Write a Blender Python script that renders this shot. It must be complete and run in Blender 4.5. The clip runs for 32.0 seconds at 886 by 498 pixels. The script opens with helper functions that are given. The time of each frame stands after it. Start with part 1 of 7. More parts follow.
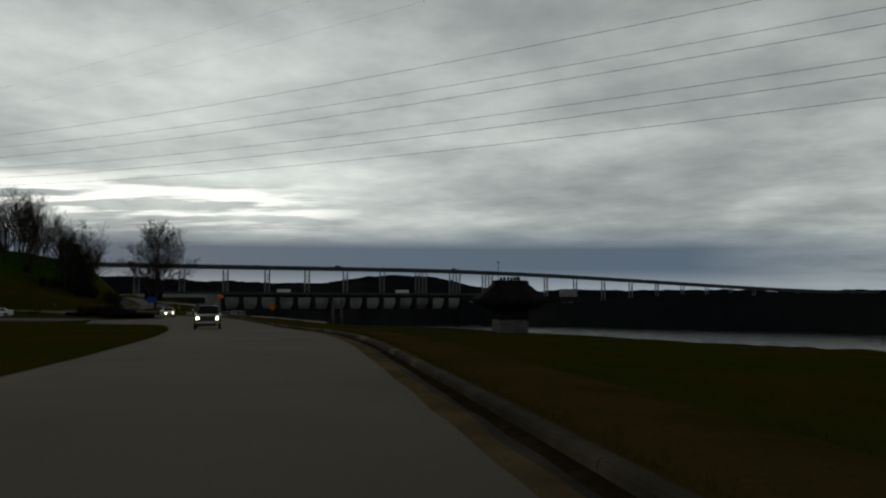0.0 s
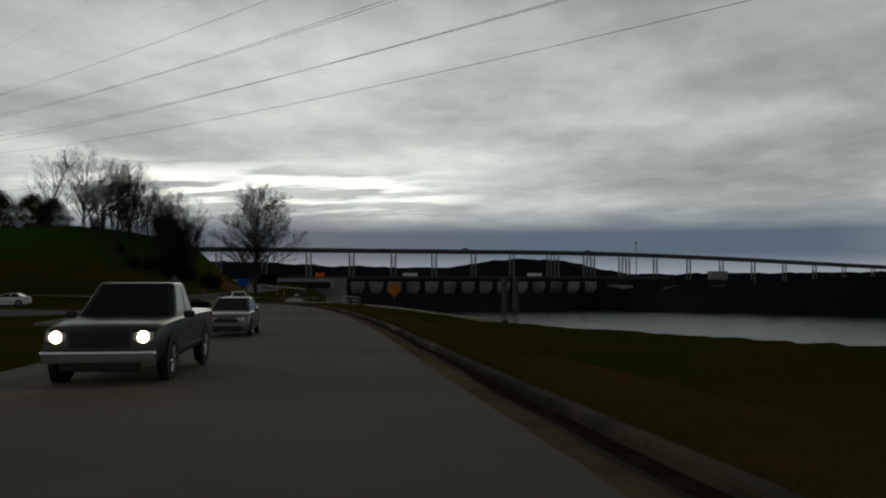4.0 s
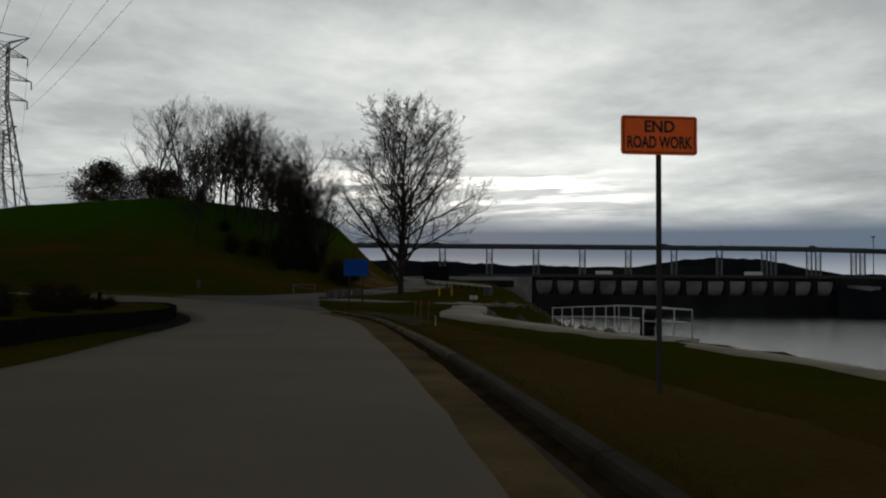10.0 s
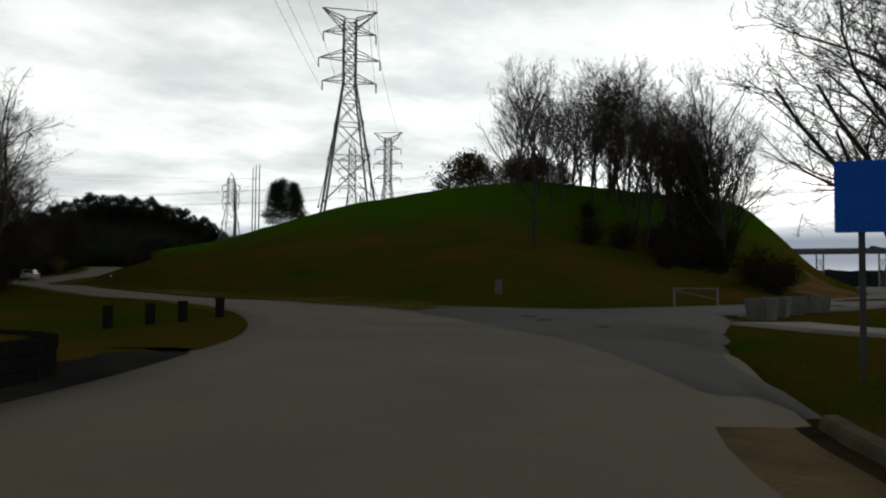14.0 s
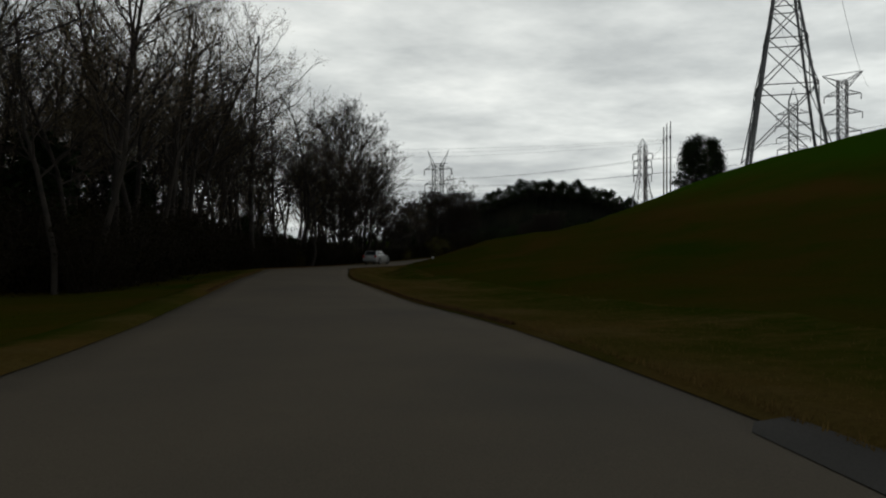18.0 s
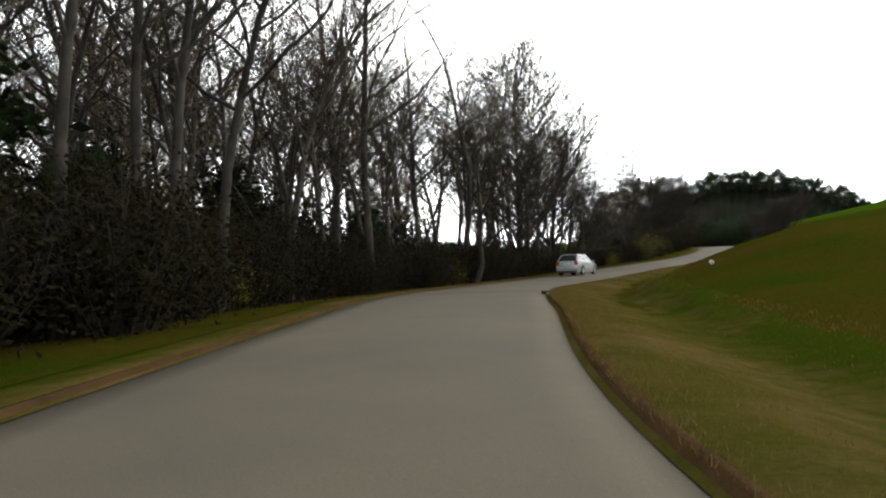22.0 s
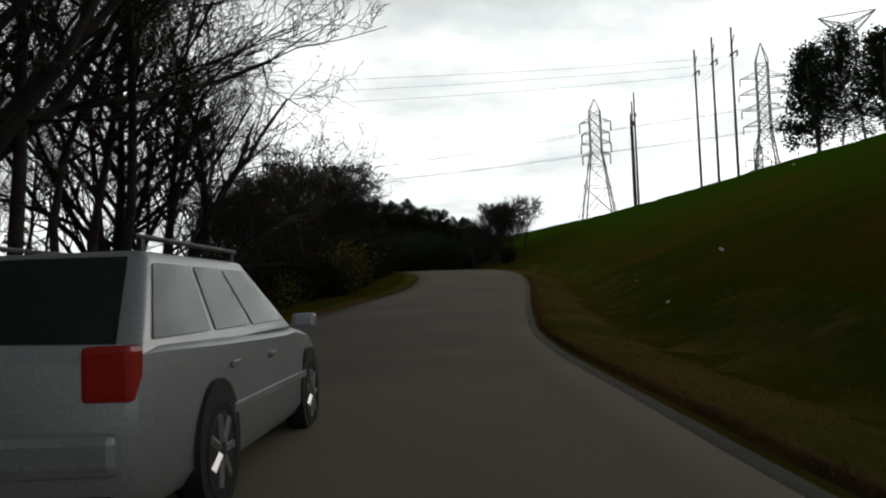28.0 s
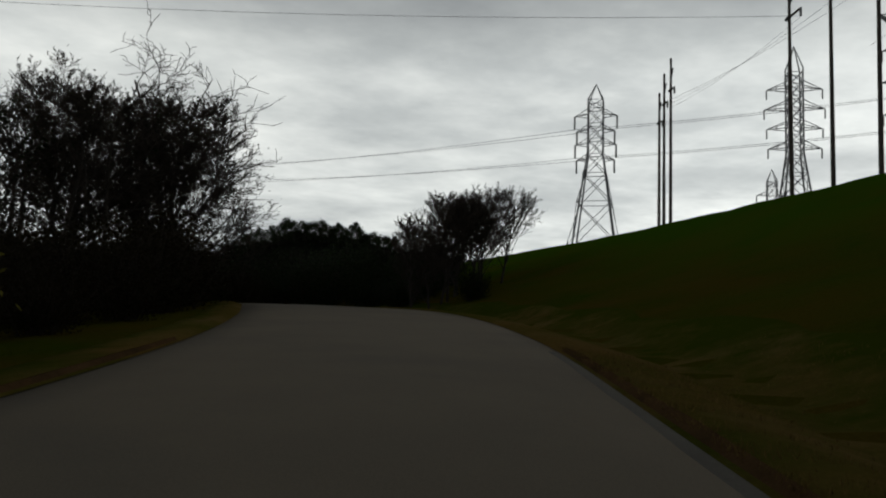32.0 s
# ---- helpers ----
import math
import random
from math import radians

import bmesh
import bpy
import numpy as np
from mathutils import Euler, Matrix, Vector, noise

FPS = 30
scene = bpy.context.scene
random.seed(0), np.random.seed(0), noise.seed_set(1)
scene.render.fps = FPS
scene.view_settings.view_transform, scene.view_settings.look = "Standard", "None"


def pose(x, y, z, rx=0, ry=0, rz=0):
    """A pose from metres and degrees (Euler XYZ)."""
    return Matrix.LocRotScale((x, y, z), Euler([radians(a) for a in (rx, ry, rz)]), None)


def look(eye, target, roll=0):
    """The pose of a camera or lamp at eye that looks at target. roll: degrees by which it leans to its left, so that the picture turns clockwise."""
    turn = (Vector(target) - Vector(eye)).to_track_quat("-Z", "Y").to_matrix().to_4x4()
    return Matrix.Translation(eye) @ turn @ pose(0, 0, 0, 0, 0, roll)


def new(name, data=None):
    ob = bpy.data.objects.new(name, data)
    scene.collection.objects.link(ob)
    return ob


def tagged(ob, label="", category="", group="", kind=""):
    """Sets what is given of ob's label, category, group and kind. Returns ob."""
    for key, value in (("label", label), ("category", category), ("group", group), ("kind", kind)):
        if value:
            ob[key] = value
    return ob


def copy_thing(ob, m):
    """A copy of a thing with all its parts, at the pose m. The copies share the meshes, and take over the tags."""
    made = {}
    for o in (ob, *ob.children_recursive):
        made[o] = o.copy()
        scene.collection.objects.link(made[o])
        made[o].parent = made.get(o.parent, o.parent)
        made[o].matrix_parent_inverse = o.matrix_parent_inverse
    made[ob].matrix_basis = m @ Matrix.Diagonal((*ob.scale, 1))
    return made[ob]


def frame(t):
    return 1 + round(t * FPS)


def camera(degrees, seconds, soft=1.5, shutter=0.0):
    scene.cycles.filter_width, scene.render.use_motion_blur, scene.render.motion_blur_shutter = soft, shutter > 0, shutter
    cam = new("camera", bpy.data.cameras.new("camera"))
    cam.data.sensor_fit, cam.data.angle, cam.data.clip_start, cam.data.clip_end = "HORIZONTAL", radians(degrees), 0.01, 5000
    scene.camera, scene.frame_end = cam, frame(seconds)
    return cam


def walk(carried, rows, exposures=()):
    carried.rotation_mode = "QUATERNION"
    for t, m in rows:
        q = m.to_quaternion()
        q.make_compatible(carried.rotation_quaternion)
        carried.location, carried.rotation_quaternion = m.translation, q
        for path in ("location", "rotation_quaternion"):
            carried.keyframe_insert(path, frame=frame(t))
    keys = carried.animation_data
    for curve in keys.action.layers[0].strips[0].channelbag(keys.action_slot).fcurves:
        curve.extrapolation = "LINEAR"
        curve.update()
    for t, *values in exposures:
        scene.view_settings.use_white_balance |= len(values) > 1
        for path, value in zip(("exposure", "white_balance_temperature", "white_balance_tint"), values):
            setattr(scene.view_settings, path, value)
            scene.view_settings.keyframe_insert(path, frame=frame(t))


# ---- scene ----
# The drive: seconds, place of the eye, and yaw to the left of +y, pitch up and roll, in degrees.
PATH = [
    (0, (0.02, 0.01, 1.38), (0.13, 3.18, 0.30)),
    (0.5, (-1.19, 6.06, 1.34), (0.41, 2.78, 0.75)),
    (1, (-2.17, 11.95, 1.28), (2.56, 2.19, 0.63)),
    (1.5, (-3.05, 17.59, 1.21), (3.44, 3.57, 0.65)),
    (2, (-4.06, 23.10, 1.12), (4.52, 4.09, 0.37)),
    (2.5, (-5.13, 28.49, 1.00), (5.48, 3.90, 0.48)),
    (3, (-6.34, 34.01, 0.86), (6.73, 3.49, 0.24)),
    (3.5, (-7.80, 39.89, 0.69), (7.98, 2.23, 0.07)),
    (4.5, (-11.36, 52.73, 0.30), (9.71, 2.03, 0.01)),
    (5.5, (-15.02, 65.86, -0.09), (11.43, 1.83, 0.23)),
    (6, (-16.62, 72.14, -0.25), (11.96, 0.90, 0.49)),
    (6.5, (-18.42, 78.00, -0.38), (11.55, 1.56, -0.00)),
    (7, (-20.18, 83.73, -0.47), (12.39, 0.23, -0.15)),
    (7.5, (-22.34, 89.48, -0.53), (14.04, 3.20, 0.16)),
    (8, (-24.41, 95.43, -0.59), (16.79, 0.25, -0.66)),
    (8.5, (-26.61, 101.09, -0.64), (17.37, 1.15, -0.20)),
    (9, (-29.12, 106.84, -0.70), (18.64, 1.22, -0.15)),
    (9.5, (-31.51, 112.42, -0.77), (20.50, 1.46, 0.50)),
    (10, (-34.19, 117.97, -0.87), (21.60, 2.02, 0.32)),
    (10.5, (-36.92, 123.28, -0.97), (22.68, 2.75, -0.10)),
    (11, (-39.81, 128.49, -1.04), (25.23, 2.58, 0.10)),
    (11.5, (-42.56, 133.51, -1.13), (26.89, 0.93, 0.64)),
    (12, (-45.25, 138.24, -1.25), (27.83, 1.08, 1.25)),
    (12.5, (-47.67, 142.98, -1.42), (29.64, 1.81, 1.63)),
    (13, (-50.56, 147.19, -1.57), (37.22, -0.03, 1.77)),
    (13.5, (-53.28, 151.65, -1.67), (44.94, 1.76, 1.03)),
    (14.5, (-59.76, 159.98, -1.80), (52.65, 2.37, 0.08)),
    (15.5, (-66.99, 166.76, -1.83), (60.35, 2.99, 1.70)),
    (16, (-70.67, 169.31, -1.81), (67.71, 2.74, 3.77)),
    (16.5, (-74.20, 171.35, -1.78), (73.85, 3.12, 3.50)),
    (17, (-77.76, 173.16, -1.73), (75.26, 0.45, -0.38)),
    (17.5, (-81.27, 174.45, -1.65), (78.00, 2.42, -0.05)),
    (18, (-84.79, 175.50, -1.55), (79.78, 1.21, 0.33)),
    (18.5, (-88.32, 175.87, -1.44), (83.79, 4.65, 0.52)),
    (19, (-92.41, 176.60, -1.37), (88.64, 2.24, -0.61)),
    (19.5, (-96.64, 177.01, -1.31), (90.87, 1.62, -1.32)),
    (20, (-100.89, 177.23, -1.28), (92.97, 1.77, -0.36)),
    (20.5, (-105.19, 177.35, -1.26), (92.53, 3.26, -1.40)),
    (21, (-109.19, 177.12, -1.24), (94.02, 3.55, -1.13)),
    (21.5, (-113.06, 176.90, -1.18), (93.44, 0.86, -1.50)),
    (22, (-117.33, 176.89, -1.04), (92.21, 1.76, -1.52)),
    (22.5, (-122.04, 177.31, -0.89), (93.82, 4.42, -0.92)),
    (23, (-126.59, 177.61, -0.73), (92.64, 3.14, -2.49)),
    (23.5, (-131.01, 177.80, -0.60), (95.86, 4.02, -2.00)),
    (24, (-135.38, 177.93, -0.53), (96.24, 3.65, -1.90)),
    (24.5, (-139.68, 177.70, -0.52), (95.25, 3.37, -2.25)),
    (25, (-143.51, 177.47, -0.55), (92.07, 3.25, -3.20)),
    (25.5, (-147.81, 178.34, -0.48), (88.60, 1.29, -2.86)),
    (26, (-152.19, 179.49, -0.44), (81.40, 2.07, -2.29)),
    (26.5, (-156.67, 180.24, -0.41), (74.48, 2.48, -2.99)),
    (27.5, (-165.88, 182.45, -0.30), (68.80, 2.73, -0.21)),
    (28.5, (-174.96, 185.66, -0.09), (63.12, 2.97, -4.16)),
    (29, (-179.35, 187.69, 0.04), (61.42, 2.47, -3.78)),
    (29.5, (-183.92, 189.94, 0.18), (61.05, 3.49, -3.40)),
    (30, (-188.65, 192.56, 0.36), (59.93, 2.90, -1.18)),
    (30.5, (-193.37, 195.09, 0.57), (58.91, 4.47, -0.30)),
    (31, (-197.98, 197.59, 0.82), (59.43, 5.44, 0.23)),
    (31.5, (-202.08, 199.97, 1.06), (60.62, 6.01, 0.91)),
    (32, (-206.01, 202.16, 1.24), (62.55, 5.43, 1.69)),
]


def aim(eye, turn):
    yaw, pitch, roll = (radians(a) for a in turn)
    e = Vector(eye)
    way = Vector((-math.sin(yaw) * math.cos(pitch), math.cos(yaw) * math.cos(pitch), math.sin(pitch)))
    return look(e, e + way * 2, turn[2])


cam = camera(57.5, 32.0, soft=2.1)
EXPOSURES = [(0, -0.1), (7, -0.12), (9, 0.05), (10, 0.2), (11, 0.25), (12.5, 0.75), (13, 1.1), (13.5, 1.15), (15.5, 0.65), (17, 1.05), (18, 0.65), (19, 1.5), (20, 2.65), (22, 3.4), (24, 3.6), (25, 3.55), (26, 3.4), (26.8, 2.4), (28.5, 1.1), (29.5, 0.8), (31, 0.6), (32, 0.6)]
# the picture is a little cyan until the tree comes near
TINTS = [(0, 6380, 5), (2, 6450, 7.5), (8, 6450, 8), (10, 6500, 10)]
EXPOSURES = [(t, e, float(np.interp(t, [a for a, _, _ in TINTS], [b for _, b, _ in TINTS])), float(np.interp(t, [a for a, _, _ in TINTS], [c for _, _, c in TINTS]))) for t, e in EXPOSURES]
walk(cam, [(t, aim(eye, turn)) for t, eye, turn in PATH], EXPOSURES)

# ---- sky and light: a heavy overcast evening with a bright gap low in the west ----
world = bpy.data.worlds.new("sky")
scene.world = world
world.use_nodes = True
wt = world.node_tree
wt.nodes.clear()


def wnode(kind, **inputs):
    n = wt.nodes.new(kind)
    for k, v in inputs.items():
        n.inputs[k].default_value = v
    return n


def wmath(op, a, b=None, clamp=False):
    n = wt.nodes.new("ShaderNodeMath")
    n.operation, n.use_clamp = op, clamp
    for i, v in enumerate((a, b)):
        if v is None:
            continue
        if isinstance(v, (int, float)):
            n.inputs[i].default_value = v
        else:
            wt.links.new(v, n.inputs[i])
    return n.outputs[0]


SUN_AZ = 22.0  # degrees to the left of +y, low behind the cloud
sky = wt.nodes.new("ShaderNodeTexSky")
sky.sky_type, sky.sun_disc = "NISHITA", False
sky.sun_elevation, sky.sun_rotation = radians(7), radians(-SUN_AZ)
coord = wt.nodes.new("ShaderNodeTexCoord")
sep = wt.nodes.new("ShaderNodeSeparateXYZ")
wt.links.new(coord.outputs["Generated"], sep.inputs[0])
dx, dy, dz = sep.outputs
# cloud sheet seen in perspective: project the direction on a high plane
den = wmath("ADD", wmath("MAXIMUM", dz, 0.0), 0.09)
px, py = wmath("DIVIDE", dx, den), wmath("DIVIDE", dy, den)
comb = wt.nodes.new("ShaderNodeCombineXYZ")
wt.links.new(px, comb.inputs[0])
wt.links.new(py, comb.inputs[1])


def wnoise(scale, detail, rough, off, stretch=(1, 1, 1), rot=0.0):
    m = wt.nodes.new("ShaderNodeMapping")
    m.inputs["Location"].default_value = off
    m.inputs["Scale"].default_value = stretch
    m.inputs["Rotation"].default_value = (0, 0, radians(rot))
    wt.links.new(comb.outputs[0], m.inputs[0])
    n = wnode("ShaderNodeTexNoise", Scale=scale, Detail=detail, Roughness=rough)
    wt.links.new(m.outputs[0], n.inputs["Vector"])
    return n.outputs["Fac"]


def wramp(fac, stops):
    r = wt.nodes.new("ShaderNodeValToRGB")
    el = r.color_ramp.elements
    el[0].position, el[0].color = stops[0][0], (*stops[0][1], 1)
    el[1].position, el[1].color = stops[-1][0], (*stops[-1][1], 1)
    for p, c in stops[1:-1]:
        el.new(p).color = (*c, 1)
    wt.links.new(fac, r.inputs[0])
    return r.outputs[0]


def wmix(kind, fac, a, b):
    n = wt.nodes.new("ShaderNodeMix")
    n.data_type, n.blend_type = "RGBA", kind
    if isinstance(fac, (int, float)):
        n.inputs[0].default_value = fac
    else:
        wt.links.new(fac, n.inputs[0])
    for sock, v in ((n.inputs[6], a), (n.inputs[7], b)):
        if isinstance(v, tuple):
            sock.default_value = v
        else:
            wt.links.new(v, sock)
    return n.outputs[2]


big = wnoise(0.6, 6, 0.58, (3.1, 1.7, 0), (0.9, 0.85, 1), 0)
fine = wnoise(1.7, 6, 0.6, (0.4, 5.2, 0), (0.95, 0.8, 1), 35)
cloud = wmath("ADD", wmath("MULTIPLY", big, 0.62), wmath("MULTIPLY", fine, 0.38))
tone = wramp(cloud, [(0.32, (0.27, 0.29, 0.295)), (0.45, (0.4, 0.423, 0.42)), (0.55, (0.56, 0.583, 0.567)), (0.68, (0.8, 0.813, 0.775))])
# brighter towards the hidden sun
sx, sy = -math.sin(radians(SUN_AZ)), math.cos(radians(SUN_AZ))
toward = wmath("ADD", wmath("MULTIPLY", dx, sx), wmath("MULTIPLY", dy, sy))
glow = wmath("POWER", wmath("MAXIMUM", toward, 0.0), 5.0)
lift = wmath("ADD", 0.86, wmath("MULTIPLY", glow, 0.32))
liftc = wt.nodes.new("ShaderNodeCombineColor")
for i in range(3):
    wt.links.new(lift, liftc.inputs[i])
tone = wmix("MULTIPLY", 1.0, tone, liftc.outputs[0])
# the unseen sky overhead is dimmed, to cut the light on the ground
over = wramp(dz, [(0.0, (1, 1, 1)), (0.3, (0.95, 0.95, 0.95)), (0.5, (0.27, 0.278, 0.29)), (0.7, (0.12, 0.124, 0.13)), (1.0, (0.09, 0.094, 0.1))])
tone = wmix("MULTIPLY", 1.0, tone, over)
# dark blue bank just above the horizon
west = wramp(toward, [(0.0, (0, 0, 0)), (0.45, (0, 0, 0)), (0.78, (1, 1, 1)), (1.0, (1, 1, 1))])
bank = wmath("MULTIPLY", wramp(dz, [(0.0, (1, 1, 1)), (0.055, (1, 1, 1)), (0.07, (0.5, 0.5, 0.5)), (0.088, (0, 0, 0))]), west)
tone = wmix("MIX", bank, tone, (0.105, 0.14, 0.19, 1))
horizon = wmath("MULTIPLY", wramp(dz, [(0.0, (0.75, 0.75, 0.75)), (0.012, (0.5, 0.5, 0.5)), (0.03, (0, 0, 0))]), 1.0)
tone = wmix("MIX", horizon, tone, (0.4, 0.43, 0.46, 1))
# torn gaps in the cloud above the bank, near the sun
el = wmath("SUBTRACT", dz, 0.106)
band = wmath("SUBTRACT", 1.0, wmath("MULTIPLY", wmath("ABSOLUTE", el), 26.0), True)
cone = wmath("MULTIPLY", wmath("SUBTRACT", toward, 0.955), 45.0, True)
tear = wnoise(2.1, 5, 0.55, (2.3, 4.1, 0), (0.55, 1.25, 1), 0)
hole = wmath("MULTIPLY", wmath("MULTIPLY", band, cone), wmath("MULTIPLY", wmath("SUBTRACT", tear, 0.475), 9.0, True))
hole = wmath("MULTIPLY", hole, 1.6, True)
tone = wmix("MIX", hole, tone, (1.15, 1.13, 1.06, 1))
skymix = wmix("MIX", 0.9994, sky.outputs[0], tone)
below = wmix("MIX", wmath("GREATER_THAN", dz, -0.01), (0.03, 0.03, 0.03, 1), skymix)
bg = wnode("ShaderNodeBackground", Strength=1.0)
wt.links.new(below, bg.inputs[0])
wo = wt.nodes.new("ShaderNodeOutputWorld")
wt.links.new(bg.outputs[0], wo.inputs[0])

sun = new("sun", bpy.data.lights.new("sun", "SUN"))
sun.data.energy, sun.data.angle, sun.data.color = 0.15, radians(25), (1.0, 0.9, 0.78)
sun.matrix_world = look((sx * 100, sy * 100, 100 * math.tan(radians(18))), (0, 0, 0))

# ---- small helpers ----
rng = random.Random(7)


def material(name, base, rough=0.85, metal=0.0, spec=0.3):
    m = bpy.data.materials.new(name)
    m.use_nodes = True
    b = m.node_tree.nodes["Principled BSDF"]
    b.inputs["Base Color"].default_value = (*base, 1)
    b.inputs["Roughness"].default_value = rough
    b.inputs["Metallic"].default_value = metal
    b.inputs["Specular IOR Level"].default_value = spec
    return m


def grained(name, c1, c2, scale=1.0, fine=14.0, rough=0.9, bump=0.3, c3=None, metal=0.0, spec=0.25, mid=0.5, width=0.16, big=0.12, dist=0.02):
    """Two colours broken up at two scales, a third in large stains, and a fine relief."""
    m = material(name, c1, rough, metal, spec)
    nt = m.node_tree
    b = nt.nodes["Principled BSDF"]
    tc = nt.nodes.new("ShaderNodeTexCoord")

    def noise_tex(s, detail, r=0.6):
        n = nt.nodes.new("ShaderNodeTexNoise")
        n.inputs["Scale"].default_value, n.inputs["Detail"].default_value, n.inputs["Roughness"].default_value = s, detail, r
        nt.links.new(tc.outputs["Object"], n.inputs["Vector"])
        return n.outputs["Fac"]

    def mix(fac, a, c):
        n = nt.nodes.new("ShaderNodeMix")
        n.data_type = "RGBA"
        nt.links.new(fac, n.inputs[0])
        for sock, v in ((n.inputs[6], a), (n.inputs[7], c)):
            if isinstance(v, tuple):
                sock.default_value = (*v, 1)
            else:
                nt.links.new(v, sock)
        return n.outputs[2]

    def stretch(fac, lo, hi):
        n = nt.nodes.new("ShaderNodeMapRange")
        n.inputs[1].default_value, n.inputs[2].default_value = lo, hi
        nt.links.new(fac, n.inputs[0])
        return n.outputs[0]

    f1 = noise_tex(fine, 5, 0.7)
    col = mix(stretch(noise_tex(scale, 4), mid - width, mid + width), c1, c2)
    if c3:
        col = mix(stretch(noise_tex(big, 3), 0.5, 0.68), col, c3)
    hv = nt.nodes.new("ShaderNodeHueSaturation")
    nt.links.new(col, hv.inputs["Color"])
    nt.links.new(stretch(f1, -0.1, 1.1), hv.inputs["Value"])
    val = nt.nodes.new("ShaderNodeMath")
    val.operation = "MULTIPLY_ADD"
    nt.links.new(f1, val.inputs[0])
    val.inputs[1].default_value, val.inputs[2].default_value = 0.9, 0.55
    nt.links.new(val.outputs[0], hv.inputs["Value"])
    nt.links.new(hv.outputs[0], b.inputs["Base Color"])
    if bump:
        bn = nt.nodes.new("ShaderNodeBump")
        bn.inputs["Strength"].default_value, bn.inputs["Distance"].default_value = bump, dist
        nt.links.new(f1, bn.inputs["Height"])
        nt.links.new(bn.outputs[0], b.inputs["Normal"])
    return m


def lean_on_island(m, amount=0.35):
    """Vary a material's brightness from piece to piece by Random Per Island."""
    nt = m.node_tree
    b = nt.nodes["Principled BSDF"]
    geo = nt.nodes.new("ShaderNodeNewGeometry")
    hv = nt.nodes.new("ShaderNodeHueSaturation")
    ma = nt.nodes.new("ShaderNodeMath")
    ma.operation = "MULTIPLY_ADD"
    ma.inputs[1].default_value, ma.inputs[2].default_value = amount * 2, 1 - amount
    nt.links.new(geo.outputs["Random Per Island"], ma.inputs[0])
    nt.links.new(ma.outputs[0], hv.inputs["Value"])
    src = b.inputs["Base Color"]
    if src.links:
        nt.links.new(src.links[0].from_socket, hv.inputs["Color"])
    else:
        hv.inputs["Color"].default_value = src.default_value
    nt.links.new(hv.outputs[0], src)
    return m


def mesh_ob(name, verts, faces, mat, parent=None, smooth=False):
    me = bpy.data.meshes.new(name)
    me.from_pydata(verts, [], faces)
    if smooth:
        me.polygons.foreach_set("use_smooth", [True] * len(me.polygons))
    me.materials.append(mat)
    me.update()
    ob = new(name, me)
    if parent:
        ob.parent = parent
    return ob


def part(name, bm, mat, parent, label=""):
    me = bpy.data.meshes.new(name)
    bm.to_mesh(me)
    bm.free()
    me.materials.append(mat)
    ob = new(name, me)
    ob.parent = parent
    return tagged(ob, label) if label else ob


def thing(name, m, label, category, group="", kind=""):
    ob = new(name)
    ob.matrix_basis = m
    return tagged(ob, label, category, group, kind)


def box(bm, cx, cy, cz, sx, sy, sz, rot=None, bevel=0.0):
    g = bmesh.ops.create_cube(bm, size=1.0)
    m = Matrix.Translation((cx, cy, cz)) @ (rot.to_4x4() if rot else Matrix()) @ Matrix.Diagonal((sx, sy, sz, 1))
    bmesh.ops.transform(bm, matrix=m, verts=g["verts"])
    if bevel:
        es = list({e for v in g["verts"] for e in v.link_edges})
        bmesh.ops.bevel(bm, geom=es, offset=bevel, segments=2, affect="EDGES", profile=0.6)
    return bm


def boxed(*args, **kw):
    return box(bmesh.new(), *args, **kw)


def tube(bm, a, b, r1, r2=None, sides=8, caps=True):
    a, b = Vector(a), Vector(b)
    r2 = r1 if r2 is None else r2
    way = (b - a)
    q = way.to_track_quat("Z", "Y").to_matrix()
    rings = []
    for p, r in ((a, r1), (b, r2)):
        rings.append([bm.verts.new(p + q @ Vector((math.cos(2 * math.pi * k / sides) * r, math.sin(2 * math.pi * k / sides) * r, 0))) for k in range(sides)])
    for k in range(sides):
        bm.faces.new((rings[0][k], rings[0][(k + 1) % sides], rings[1][(k + 1) % sides], rings[1][k]))
    if caps:
        bm.faces.new(list(reversed(rings[0])))
        bm.faces.new(rings[1])
    return bm


def beams(segs, sides=4):
    """Vertices and faces for straight tubes: (a, b, radius at a, radius at b)."""
    vs, fs = [], []
    for a, b, r1, r2 in segs:
        a, b = Vector(a), Vector(b)
        q = (b - a).to_track_quat("Z", "Y").to_matrix()
        n = len(vs)
        for p, r in ((a, r1), (b, r2)):
            for k in range(sides):
                th = 2 * math.pi * (k + 0.5) / sides
                vs.append(p + q @ Vector((math.cos(th) * r, math.sin(th) * r, 0)))
        for k in range(sides):
            fs.append((n + k, n + (k + 1) % sides, n + sides + (k + 1) % sides, n + sides + k))
    return vs, fs


